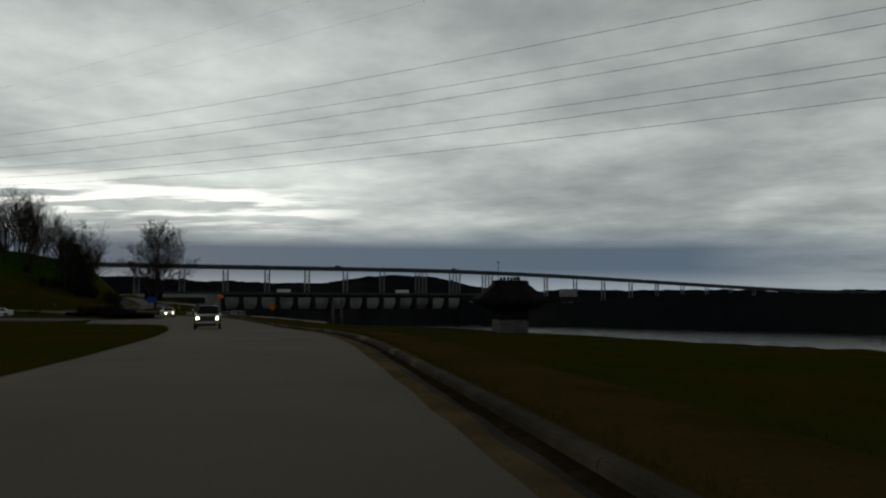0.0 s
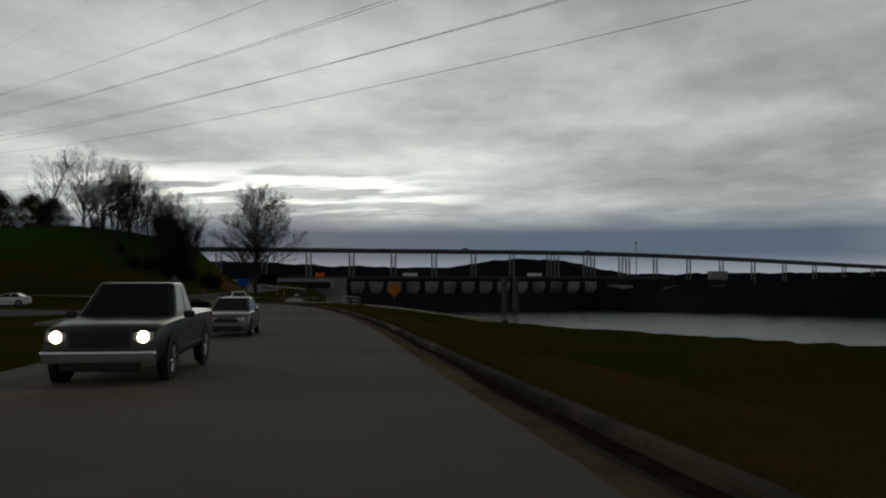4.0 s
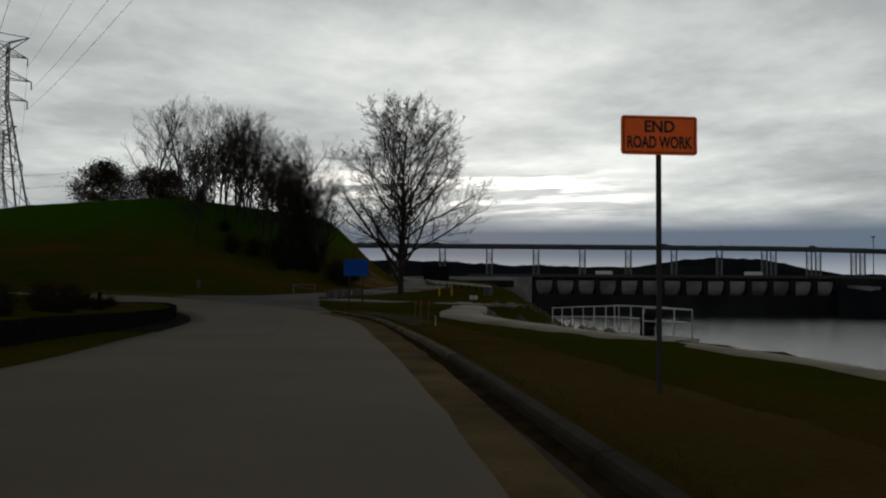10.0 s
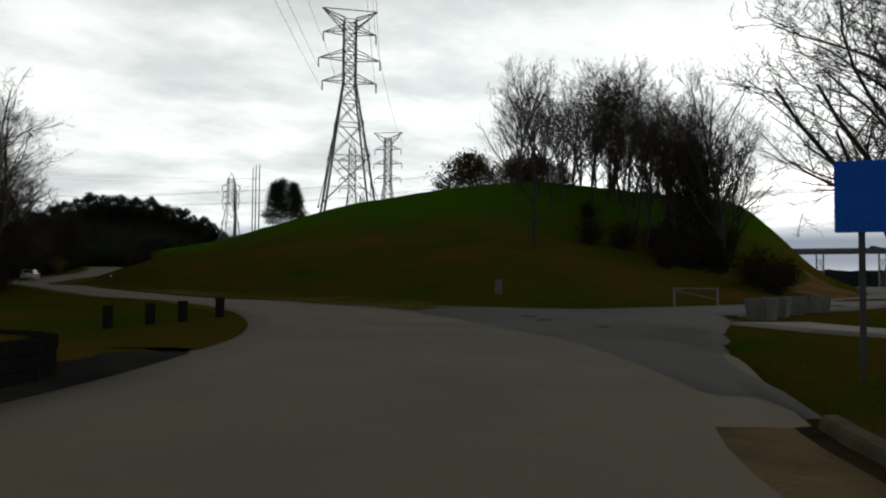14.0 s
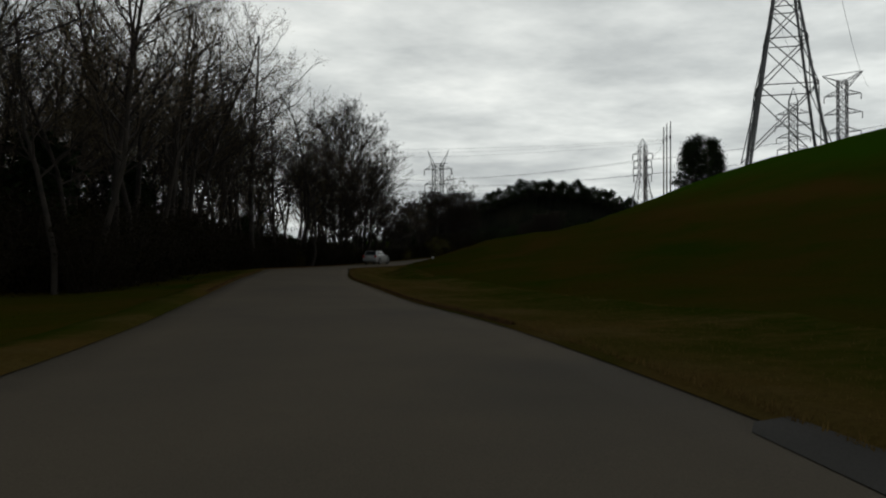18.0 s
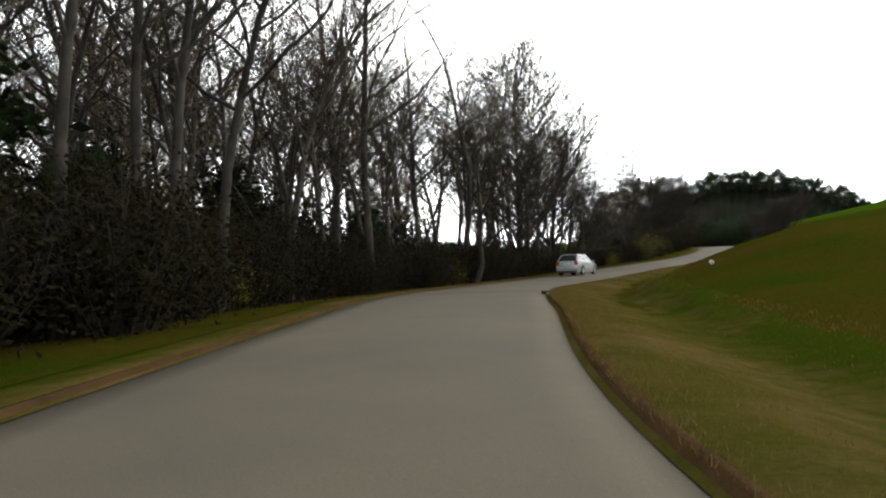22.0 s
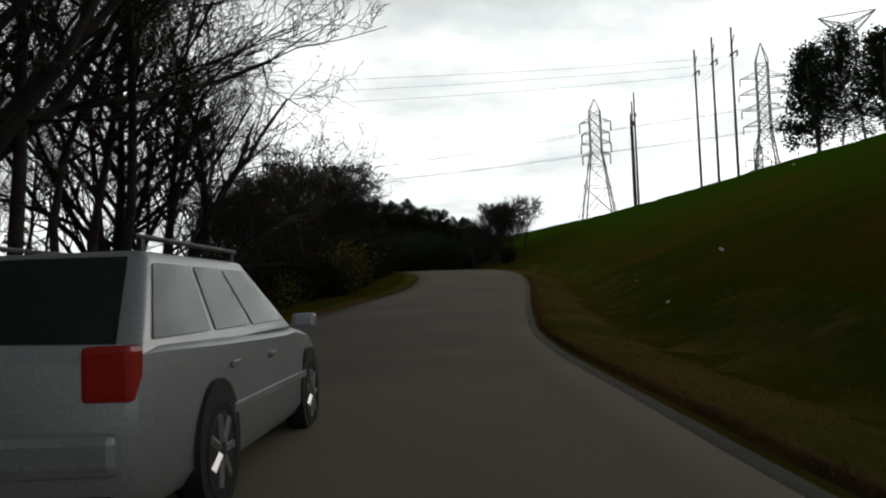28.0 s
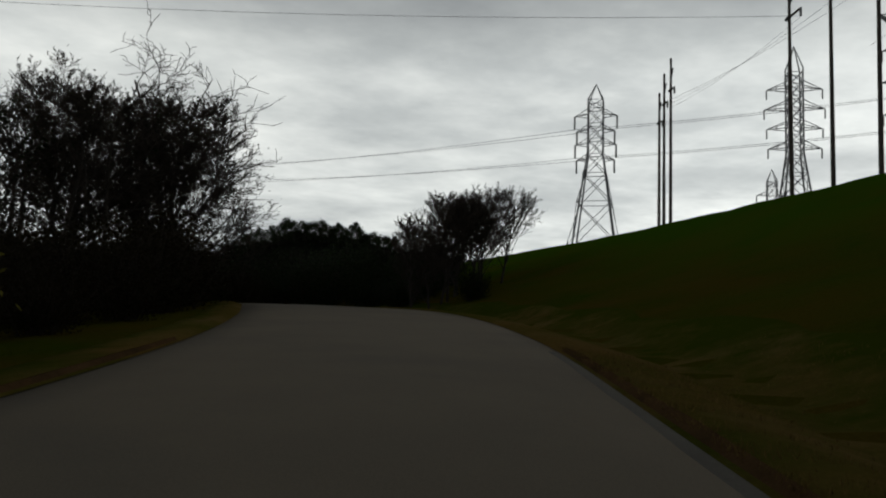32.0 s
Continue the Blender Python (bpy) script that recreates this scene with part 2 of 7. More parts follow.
# ---- the road's line: place and height every 12 m ----
ROAD = [(4.5, -23.8, 0.1), (2.2, -12, 0.06), (0.0, 0.0, 0.0), (-2.1, 11.9, -0.1), (-4.2, 23.6, -0.28), (-6.7, 35.3, -0.56), (-9.7, 46.9, -0.9), (-13.0, 58.7, -1.26),
        (-16.2, 70.2, -1.58), (-19.5, 81.4, -1.81), (-23.6, 93.0, -1.94), (-27.9, 104.0, -2.05), (-32.9, 115.2, -2.2), (-38.4, 125.9, -2.38),
        (-44.1, 136.3, -2.59), (-50.2, 146.8, -2.92), (-56.8, 156.3, -3.13), (-65.2, 165.1, -3.2), (-75.3, 171.8, -3.14), (-86.6, 175.7, -2.88),
        (-98.3, 177.1, -2.68), (-110.3, 177.1, -2.59), (-122.5, 177.3, -2.25), (-134.5, 177.8, -1.93), (-146.1, 178.1, -1.88), (-158.1, 180.6, -1.78),
        (-169.5, 183.7, -1.6), (-180.7, 188.4, -1.29), (-191.5, 194.1, -0.89), (-201.6, 199.7, -0.36)]
ROAD += [(-212, 205.5, 0.25), (-222.6, 210.8, 1.0), (-233.5, 214.8, 1.65), (-244.8, 217.2, 2.05), (-256.6, 217.6, 2.15), (-268.6, 216.0, 1.95), (-280.6, 213.0, 1.6), (-292.6, 209.4, 1.3)]


def spline(points, step):
    """Points evenly along a Catmull-Rom curve."""
    p = np.array(points, float)
    p = np.vstack([2 * p[0] - p[1], p, 2 * p[-1] - p[-2]])
    out = []
    for i in range(1, len(p) - 2):
        n = max(2, int(np.linalg.norm(p[i + 1] - p[i]) / step))
        for k in range(n):
            t = k / n
            out.append(0.5 * (2 * p[i] + (p[i + 1] - p[i - 1]) * t + (2 * p[i - 1] - 5 * p[i] + 4 * p[i + 1] - p[i + 2]) * t * t
                              + (3 * p[i] - p[i - 1] - 3 * p[i + 1] + p[i + 2]) * t ** 3))
    out.append(p[-2])
    return np.array(out)


RC = spline(ROAD, 1.0)
RT = np.gradient(RC[:, :2], axis=0)
RT /= np.linalg.norm(RT, axis=1, keepdims=True)
RN = np.stack([RT[:, 1], -RT[:, 0]], 1)  # to the right
RS = np.r_[0, np.cumsum(np.linalg.norm(np.diff(RC[:, :2], axis=0), axis=1))]
RS -= RS[int(np.argmin(np.hypot(RC[:, 0], RC[:, 1])))]  # station 0 at the start of the drive


def lane(table, s):
    return np.interp(s, *zip(*table))


RIGHT = [(-30, 2.25), (20, 2.3), (45, 2.75), (84, 1.95), (104, 1.75), (118, 1.75), (150, 1.9), (165, 2.5), (176, 2.6), (178, 3.2), (182, 4.4), (186, 6.0), (192, 5.0), (203, 3.4), (210, 2.7), (220, 2.05),
         (229, 1.75), (234, 1.45), (241, 0.78), (246, 0.72), (250, 0.85), (255, 1.03), (261, 1.45), (265, 1.42), (269, 1.12), (272, 1.2), (275, 1.58), (278, 1.83), (283, 2.32), (287, 2.5), (296, 2.4), (306, 1.8), (330, 2.1), (345, 2.2), (470, 2.4)]
LEFT = [(-30, -5.2), (20, -5.4), (45, -6.2), (60, -6.7), (75, -7.6), (85, -8.6), (92, -16), (111, -16), (115, -7.2), (125, -6.8), (140, -5.9), (155, -6.6), (170, -6.6), (184, -6.6), (197, -5.4),
        (210, -4.4), (222, -4.7), (240, -4.6), (250, -4.5), (262, -4.8), (272, -5.2), (279, -4.8), (287, -4.0), (300, -4.4), (312, -5.3), (330, -4.6), (345, -5.2), (360, -6.0), (470, -6.0)]


def eased(table):
    """The same table sampled every metre with its corners rounded off."""
    ss = np.arange(table[0][0], table[-1][0] + 1.0)
    v = lane(table, ss)
    v = np.convolve(np.r_[[v[0]] * 4, v, [v[-1]] * 4], np.hanning(11)[1:-1] / np.hanning(11).sum(), "valid")
    return list(zip(ss.tolist(), v.tolist()))


RIGHT, LEFT = eased(RIGHT), eased(LEFT)


def station(x, y):
    """Nearest station, signed offset to the right, and road height there, for arrays of points."""
    x, y = np.ravel(np.asarray(x, float)), np.ravel(np.asarray(y, float))
    idx = np.empty(len(x), int)
    for a in range(0, len(x), 20000):
        idx[a:a + 20000] = np.argmin((x[a:a + 20000, None] - RC[None, :, 0]) ** 2 + (y[a:a + 20000, None] - RC[None, :, 1]) ** 2, axis=1)
    off = np.stack([x, y], 1) - RC[idx, :2]
    lat = (off * RN[idx]).sum(1)
    d = np.hypot(off[:, 0], off[:, 1])
    return RS[idx], np.where(lat < 0, -d, d), RC[idx, 2]


def on_road(s, lat, up=0.0):
    """A place and the road's heading (degrees to the left of +y) at a station and offset."""
    i = int(np.argmin(np.abs(RS - s)))
    p = RC[i, :2] + RN[i] * lat
    return Vector((p[0], p[1], RC[i, 2] + up)), math.degrees(math.atan2(-RT[i, 0], RT[i, 1]))


def smooth01(t):
    t = np.clip(t, 0, 1)
    return t * t * (3 - 2 * t)


WATER = -26.0
BANK = [(-30, 33), (40, 29), (62, 22.5), (76, 16), (90, 10.6), (95, 8.8), (101, 7.8), (110, 7.8), (123, 8.4), (140, 8.8), (150, 8.0), (158, 7.1), (164, 7.0), (168, 8.2), (173, 10.8), (183, 16.4), (190, 22), (200, 34)]
FOOT = [(-90, 182), (-84, 192), (-81, 205), (-84, 222), (-90, 240), (-100, 262), (-112, 290), (-150, 330), (-210, 400), (-300, 470)]
SHORE = [(-45, 160), (-49, 172), (-56, 190), (-63, 215), (-80, 260), (-110, 320), (-170, 450), (-230, 600), (-275, 720), (-275, 3000)]
CREST = [(-460, 262, 11), (-340, 285, 10.6), (-292, 262, 10.3), (-251, 252, 10.3), (-226, 247, 11.0), (-197, 239, 10.8), (-172, 243, 13.5), (-142, 250, 14.7), (-124, 268, 12)]


def seg_dist(x, y, pts):
    best = np.full(len(x), 1e9)
    for (x0, y0), (x1, y1) in zip(pts[:-1], pts[1:]):
        vx, vy = x1 - x0, y1 - y0
        t = np.clip(((x - x0) * vx + (y - y0) * vy) / (vx * vx + vy * vy), 0, 1)
        best = np.minimum(best, np.hypot(x - x0 - t * vx, y - y0 - t * vy))
    return best


def ground_height(x, y, under=True):
    x, y = np.ravel(np.asarray(x, float)), np.ravel(np.asarray(y, float))
    s, lat, zr = station(x, y)
    right, left = lane(RIGHT, s), lane(LEFT, s)
    h = zr.copy()
    # left: verge, then level woods
    h = np.where(lat < left, zr + 0.02 - 0.05 * np.clip(left - lat, 0, 6) * (s > 190), h)
    # right, river side: kerb, lawn, bank
    river = (s < 203) & (lat > 0)
    lawn = zr + 0.18 - 0.045 * np.clip(lat - right - 1.2, 0, 9) * smooth01((172 - s) / 25) - 0.03 * np.clip(lat - right - 5, 0, 20) * smooth01((85 - s) / 40)
    bank = lane(BANK, s)
    drop = np.clip(lat - bank - 1.2, 0, None)
    h = np.where(river & (lat > right), np.maximum(lawn - 0.62 * drop, WATER - 3), h)
    # the shore past the bend, up to the dam
    shore_x = np.interp(y, [b for _, b in SHORE], [a for a, _ in SHORE])
    flat_z = np.interp(y, [165, 200, 330, 700], [-2.95, -2.8, -1.2, 0.0])
    north = (y > 172) & (lat > 6) & (x > -260)
    h = np.where(north, np.maximum(flat_z - 0.62 * np.clip(x - shore_x, 0, None), WATER - 3), h)
    # the hill inside the bend
    foot_x = np.interp(y, [b for _, b in FOOT], [a for a, _ in FOOT])
    inside = (lat > 4.5) & (s > 196) & (x < foot_x) & (y > 178)
    d_road = np.where(s > 203, np.clip(lat - 4.5, 0, None), 1e9)
    d_foot = np.minimum(d_road, np.where(y > 182, seg_dist(x, y, FOOT), 1e9))
    order = sorted(CREST)
    cx, cy, cz = (np.array([c[k] for c in order], float) for k in range(3))
    d_crest = seg_dist(x, y, [(a, b) for a, b, _ in CREST])
    zc = np.interp(x, cx, cz)
    past = (y > np.interp(x, cx, cy)) & (x < -124)
    u = np.where(past, np.clip(d_foot / 34.0, 0, 1), d_foot / (d_foot + d_crest + 1e-6))
    prof = 0.75 * smooth01(u) + 0.25 * np.sin(np.clip(u, 0, 1) * math.pi / 2)
    hill = zr + (zc - zr) * prof
    # a swelling along the foot of the slope where the road bends round it
    hill = hill + 1.25 * np.exp(-((lat - 12.5) / 6.0) ** 2) * smooth01((s - 252) / 22) * smooth01((352 - s) / 40)
    # low mowing terraces along the slope
    hill = hill + 0.1 * np.sin((lat + 1.5 * np.sin(s / 17.0)) * 2 * math.pi / 3.6) * smooth01((lat - 9) / 3) * smooth01((32 - lat) / 6) * (s > 215)
    h = np.where(inside, np.maximum(hill, h), h)
    ditch = np.where((s > 240) & (lat > right), np.exp(-((lat - right - 2.6) / 1.3) ** 2) * 0.45, 0)
    h = h - ditch
    if under:
        h = np.where((lat > left - 0.3) & (lat < right + np.where(s < 185, 1.5, 0.25)), zr - 0.3, h)
    return h


def ground_z(x, y):
    return float(ground_height([x], [y], under=False)[0])

# ---- materials of the land ----
ASPHALT = grained("asphalt", (0.168, 0.14, 0.102), (0.146, 0.123, 0.092), 0.3, 60, 0.95, 0.25, (0.122, 0.106, 0.084), big=0.13, dist=0.006, spec=0.1)
ASPHALT_OLD = grained("old_asphalt", (0.078, 0.074, 0.068), (0.098, 0.092, 0.084), 0.4, 50, 0.95, 0.3, dist=0.008, spec=0.1)
GRASS = grained("grass", (0.03, 0.048, 0.003), (0.058, 0.045, 0.006), 0.22, 9, 1.0, 0.6, (0.075, 0.046, 0.01), mid=0.46, big=0.07, dist=0.06, spec=0.0)


def greener_above(m, z0, z1, colour):
    """Fresh growth on the upper slope: blend to a second colour by height, broken by noise."""
    nt = m.node_tree
    b = nt.nodes["Principled BSDF"]
    tc = nt.nodes.new("ShaderNodeTexCoord")
    sp = nt.nodes.new("ShaderNodeSeparateXYZ")
    no = nt.nodes.new("ShaderNodeTexNoise")
    no.inputs["Scale"].default_value, no.inputs["Detail"].default_value = 0.09, 5
    ad = nt.nodes.new("ShaderNodeMath")
    ad.operation = "MULTIPLY_ADD"
    ad.inputs[1].default_value = 9.0
    mr = nt.nodes.new("ShaderNodeMapRange")
    mr.inputs[1].default_value, mr.inputs[2].default_value = z0 + 4.5, z1 + 4.5
    mx = nt.nodes.new("ShaderNodeMix")
    mx.data_type = "RGBA"
    nt.links.new(tc.outputs["Object"], sp.inputs[0])
    nt.links.new(tc.outputs["Object"], no.inputs["Vector"])
    nt.links.new(no.outputs["Fac"], ad.inputs[0])
    nt.links.new(sp.outputs[2], ad.inputs[2])
    nt.links.new(ad.outputs[0], mr.inputs[0])
    nt.links.new(mr.outputs[0], mx.inputs[0])
    src = b.inputs["Base Color"]
    nt.links.new(src.links[0].from_socket, mx.inputs[6])
    mx.inputs[7].default_value = (*colour, 1)
    nt.links.new(mx.outputs[2], src)
    return m


greener_above(GRASS, 2.5, 9.0, (0.03, 0.072, 0.003))
STRAW = grained("dry_verge", (0.112, 0.072, 0.022), (0.052, 0.056, 0.009), 0.22, 12, 1.0, 0.6, (0.12, 0.085, 0.03), big=0.3, dist=0.04, spec=0.0)


def thinning_out(m, green):
    """Dry grass that thins out into green: the mesh carries how dry it is, noise breaks the border."""
    nt = m.node_tree
    b = nt.nodes["Principled BSDF"]
    at = nt.nodes.new("ShaderNodeAttribute")
    at.attribute_name = "dryness"
    tc = nt.nodes.new("ShaderNodeTexCoord")
    total = at.outputs["Fac"]
    for scale, weight in ((0.35, 1.5), (2.6, 0.9)):
        no = nt.nodes.new("ShaderNodeTexNoise")
        no.inputs["Scale"].default_value, no.inputs["Detail"].default_value = scale, 5
        nt.links.new(tc.outputs["Object"], no.inputs["Vector"])
        ma = nt.nodes.new("ShaderNodeMath")
        ma.operation = "MULTIPLY_ADD"
        ma.inputs[1].default_value = weight
        nt.links.new(no.outputs["Fac"], ma.inputs[0])
        nt.links.new(total, ma.inputs[2])
        total = ma.outputs[0]
    mr = nt.nodes.new("ShaderNodeMapRange")
    mr.inputs[1].default_value, mr.inputs[2].default_value = 1.32, 1.85
    mx = nt.nodes.new("ShaderNodeMix")
    mx.data_type = "RGBA"
    nt.links.new(total, mr.inputs[0])
    nt.links.new(mr.outputs[0], mx.inputs[0])
    src = b.inputs["Base Color"]
    nt.links.new(src.links[0].from_socket, mx.inputs[7])
    mx.inputs[6].default_value = (*green, 1)
    nt.links.new(mx.outputs[2], src)
    return m


thinning_out(STRAW, (0.036, 0.049, 0.004))
CONCRETE = grained("concrete", (0.42, 0.4, 0.36), (0.33, 0.32, 0.29), 0.8, 25, 0.85, 0.15, (0.25, 0.24, 0.22), big=0.25)
CONCRETE_GREY = grained("grey_apron_concrete", (0.2, 0.19, 0.165), (0.14, 0.132, 0.115), 0.6, 25, 0.9, 0.2, (0.11, 0.1, 0.085), big=0.3)
KERB = grained("kerb_concrete", (0.05, 0.04, 0.025), (0.026, 0.021, 0.015), 0.9, 30, 0.95, 0.25, (0.16, 0.125, 0.07), big=0.22, spec=0.05)
KERB_PALE = grained("worn_kerb_concrete", (0.135, 0.11, 0.068), (0.06, 0.047, 0.03), 0.9, 30, 0.95, 0.25, (0.06, 0.048, 0.032), big=0.6, spec=0.05)
LITTERED = grained("dark_leaf_litter", (0.05, 0.035, 0.019), (0.026, 0.019, 0.011), 2.0, 22, 1.0, 0.6, spec=0.0)
GUTTER = grained("gutter_silt", (0.17, 0.12, 0.063), (0.1, 0.074, 0.043), 0.9, 20, 1.0, 0.3, (0.2, 0.145, 0.075), big=0.4, spec=0.0)

# ---- the ground: one sheet out to the horizon ----
gx = np.unique(np.r_[-3000, -2200, -1500, -1000, -700, np.arange(-560, -280, 12), np.arange(-280, 24, 1.25), np.arange(24, 200, 12), 260, 400, 700, 1200, 2000, 3000])
gy = np.unique(np.r_[-3000, -1500, -600, -200, -100, np.arange(-60, -20, 8), np.arange(-20, 275, 1.25), np.arange(275, 420, 10), 470, 560, 700, 900, 1200, 1600, 2200, 3000])
GX, GY = np.meshgrid(gx, gy)
GZ = ground_height(GX, GY).reshape(GX.shape)
# the river's bed
GZ = np.where((GX > 24) & (GX < 1200) & (GY > 60), WATER - 3, GZ)
GZ = np.where((GX > -262) & (GY > 420), np.minimum(GZ, np.where(GX > np.interp(GY, [b for _, b in SHORE], [a for a, _ in SHORE]) + 30, WATER - 3, GZ)), GZ)
GZ = np.where(GY > 690, WATER - 4, GZ)
near = (GX > -280) & (GX < 24) & (GY > -20) & (GY < 275)
bumps = np.array([noise.noise(Vector((a / 3.2, b / 3.2, 0))) * 0.11 + noise.noise(Vector((a / 14.0, b / 14.0, 5))) * 0.16 for a, b in zip(GX.ravel(), GY.ravel())]).reshape(GX.shape)
S0, LAT0, _ = station(GX, GY)
away = np.minimum(np.abs(LAT0 - lane(RIGHT, S0)), np.abs(LAT0 - lane(LEFT, S0))).reshape(GX.shape)
GZ = GZ + np.where(near, bumps * np.clip((away - 3.2) / 3.0, 0, 1), 0)
nx, ny = len(gx), len(gy)
gverts = np.stack([GX.ravel(), GY.ravel(), GZ.ravel()], 1).tolist()
gfaces = [(j * nx + i, j * nx + i + 1, (j + 1) * nx + i + 1, (j + 1) * nx + i) for j in range(ny - 1) for i in range(nx - 1)]
ground = mesh_ob("ground", gverts, gfaces, GRASS, smooth=True)
tagged(ground, "green and straw-coloured winter grass over hill and lawn", "ground", kind="structure")


def ribbon(name, s0, s1, cols, mat, step=1.0, wob=0.0, seed=0):
    """A strip along the road; cols: functions or numbers (offset, height) across it."""
    pts = [i for i in range(len(RS)) if s0 <= RS[i] <= s1]
    vs, fs = [], []
    for i in pts:
        for off, up in cols:
            o = off(RS[i]) if callable(off) else off
            u = up(RS[i]) if callable(up) else up
            o += noise.noise(Vector((RS[i] * 0.35, seed, 0.5))) * wob + noise.noise(Vector((RS[i] * 1.7, seed, 3.5))) * wob * 0.6
            p = RC[i, :2] + RN[i] * o
            vs.append((p[0], p[1], RC[i, 2] + u))
    n = len(cols)
    for a in range(len(pts) - 1):
        for k in range(n - 1):
            fs.append((a * n + k, a * n + k + 1, (a + 1) * n + k + 1, (a + 1) * n + k))
    return mesh_ob(name, vs, [tuple(reversed(f)) for f in fs], mat, smooth=True)


def edge_r(d):
    return lambda s: float(lane(RIGHT, s)) + d


def edge_l(d):
    return lambda s: float(lane(LEFT, s)) + d


def ragged(d, amp, seed):
    return lambda s: float(lane(RIGHT, s)) + d + amp * noise.noise(Vector((s * 0.45, seed, 0))) + amp * 0.6 * noise.noise(Vector((s * 1.6, seed, 3)))


def across(k):
    return lambda s: float(lane(LEFT, s)) * (1 - k) + float(lane(RIGHT, s)) * k


road = ribbon("road", -26, 384, [(edge_l(-0.05), -0.2), (edge_l(0), 0.0)] + [(across(k / 8), 0.0 + 0.05 * (1 - abs(k - 4) / 4)) for k in range(1, 8)] + [(edge_r(0), 0.0), (edge_r(0.05), -0.2)], ASPHALT)
tagged(road, "worn grey-brown asphalt road without markings", "road", kind="structure")



def hugging(name, s0, s1, side, offs, mat, label, lift=0.02, wob=0.0, seed=0):
    """A verge that lies on the ground beside the road, from the road's edge outwards."""
    pts = [i for i in range(len(RS)) if s0 <= RS[i] <= s1]
    vs = []
    for i in pts:
        e = float(lane(RIGHT if side > 0 else LEFT, RS[i]))
        for k, o in enumerate(offs):
            w = 0 if k == 0 else (noise.noise(Vector((RS[i] * 0.17, seed, 0.5))) + 0.5 * noise.noise(Vector((RS[i] * 0.6, seed, 4.5)))) * wob * o / offs[-1]
            p = RC[i, :2] + RN[i] * (e + side * (o + w))
            vs.append([p[0], p[1], RC[i, 2]])
    v = np.array(vs)
    n = len(offs)
    z = ground_height(v[:, 0], v[:, 1], under=False) + lift
    for k in range(0, len(v), n):
        z[k] = v[k, 2] + 0.012
        z[k + n - 1] -= lift + (0.22 if lift > 0.05 else 0.03)
    v[:, 2] = z
    fs = []
    for a in range(len(pts) - 1):
        for k in range(n - 1):
            q = (a * n + k, a * n + k + 1, (a + 1) * n + k + 1, (a + 1) * n + k)
            fs.append(q if side < 0 else tuple(reversed(q)))
    ob = mesh_ob(name, v.tolist(), fs, mat, smooth=True)
    dry = ob.data.attributes.new("dryness", "FLOAT", "POINT")
    dry.data.foreach_set("value", np.tile([1.0 - 1.0 * k / (n - 1) for k in range(n)], len(pts)).astype(np.float32))
    return tagged(ob, label, "verge", kind="structure")


WORN_EDGE = grained("worn_asphalt_edge", (0.125, 0.114, 0.096), (0.098, 0.09, 0.078), 0.7, 40, 0.95, 0.3, dist=0.008, spec=0.1)
road_edge = ribbon("road_edge", 266, 345, [(ragged(-0.34, 0.05, 21), -0.03), (ragged(-0.28, 0.05, 21), 0.012), (edge_r(-0.1), 0.012), (ragged(0.16, 0.08, 23), 0.02)], WORN_EDGE)
tagged(road_edge, "grey crumbled edge of the asphalt along the hill", "road edge", kind="structure")
hugging("verge", 203, 450, 1, [-0.12, 0.3, 0.8, 1.4, 2.0, 2.6, 3.2, 3.8, 4.4, 5.0], STRAW, "dry straw-coloured verge at the foot of the hill", 0.1, 1.0, 1)
hugging("verge", 203, 384, -1, [-0.1, 0.15, 0.4, 0.7, 1.0, 1.3], STRAW, "thin dry edge of the verge before the woods", 0.07, 0.2, 11)
LEAVES = grained("brown_leaf_litter", (0.085, 0.048, 0.022), (0.05, 0.032, 0.016), 1.6, 26, 1.0, 0.6, (0.085, 0.05, 0.024), big=0.5, spec=0.0)
hugging("leaf_litter", 216, 345, 1, [-0.05, 0.02, 0.08, 0.14], LEAVES, "brown fallen leaves drifted along the road edge", 0.1, 0.2, 3)
hugging("leaf_litter", 230, 345, -1, [-0.05, 0.02, 0.08, 0.14], LEAVES, "brown fallen leaves drifted along the road edge", 0.072, 0.2, 13)
SHOULDER = grained("dark_shoulder", (0.035, 0.034, 0.031), (0.022, 0.021, 0.02), 0.8, 25, 1.0, 0.5, spec=0.0)
hugging("shoulder", 152, 186, -1, [-0.15, 0.2, 0.6, 1.1, 1.9], SHOULDER, "dark crumbled shoulder below the island wall", 0.02, 0.12, 7)
hugging("verge", 118, 152, -1, [-0.1, 0.3, 0.9, 1.6, 2.4], GRASS, "short green verge along the road", 0.03, 0.2, 5)
hugging("verge", 186, 450, -1, [-0.1, 0.3, 0.9, 1.6, 2.4], GRASS, "short green verge along the road", 0.03, 0.2, 2)
hugging("verge", -26, 86, -1, [-0.1, 0.3, 0.9, 1.6, 2.4], GRASS, "short green verge along the road", 0.03, 0.2, 3)

# kerb, gutter and lawn edge on the river side
SHOULDER_GREY = grained("gutter_dirt", (0.05, 0.042, 0.031), (0.034, 0.029, 0.023), 0.9, 30, 0.95, 0.3, (0.075, 0.058, 0.036), big=0.4, spec=0.05)


def silt(early, late, amp, seed):
    """Silt that widens towards the bend."""
    return lambda s: ragged(float(np.interp(s, [118, 152], [early, late])), amp, seed)(s)


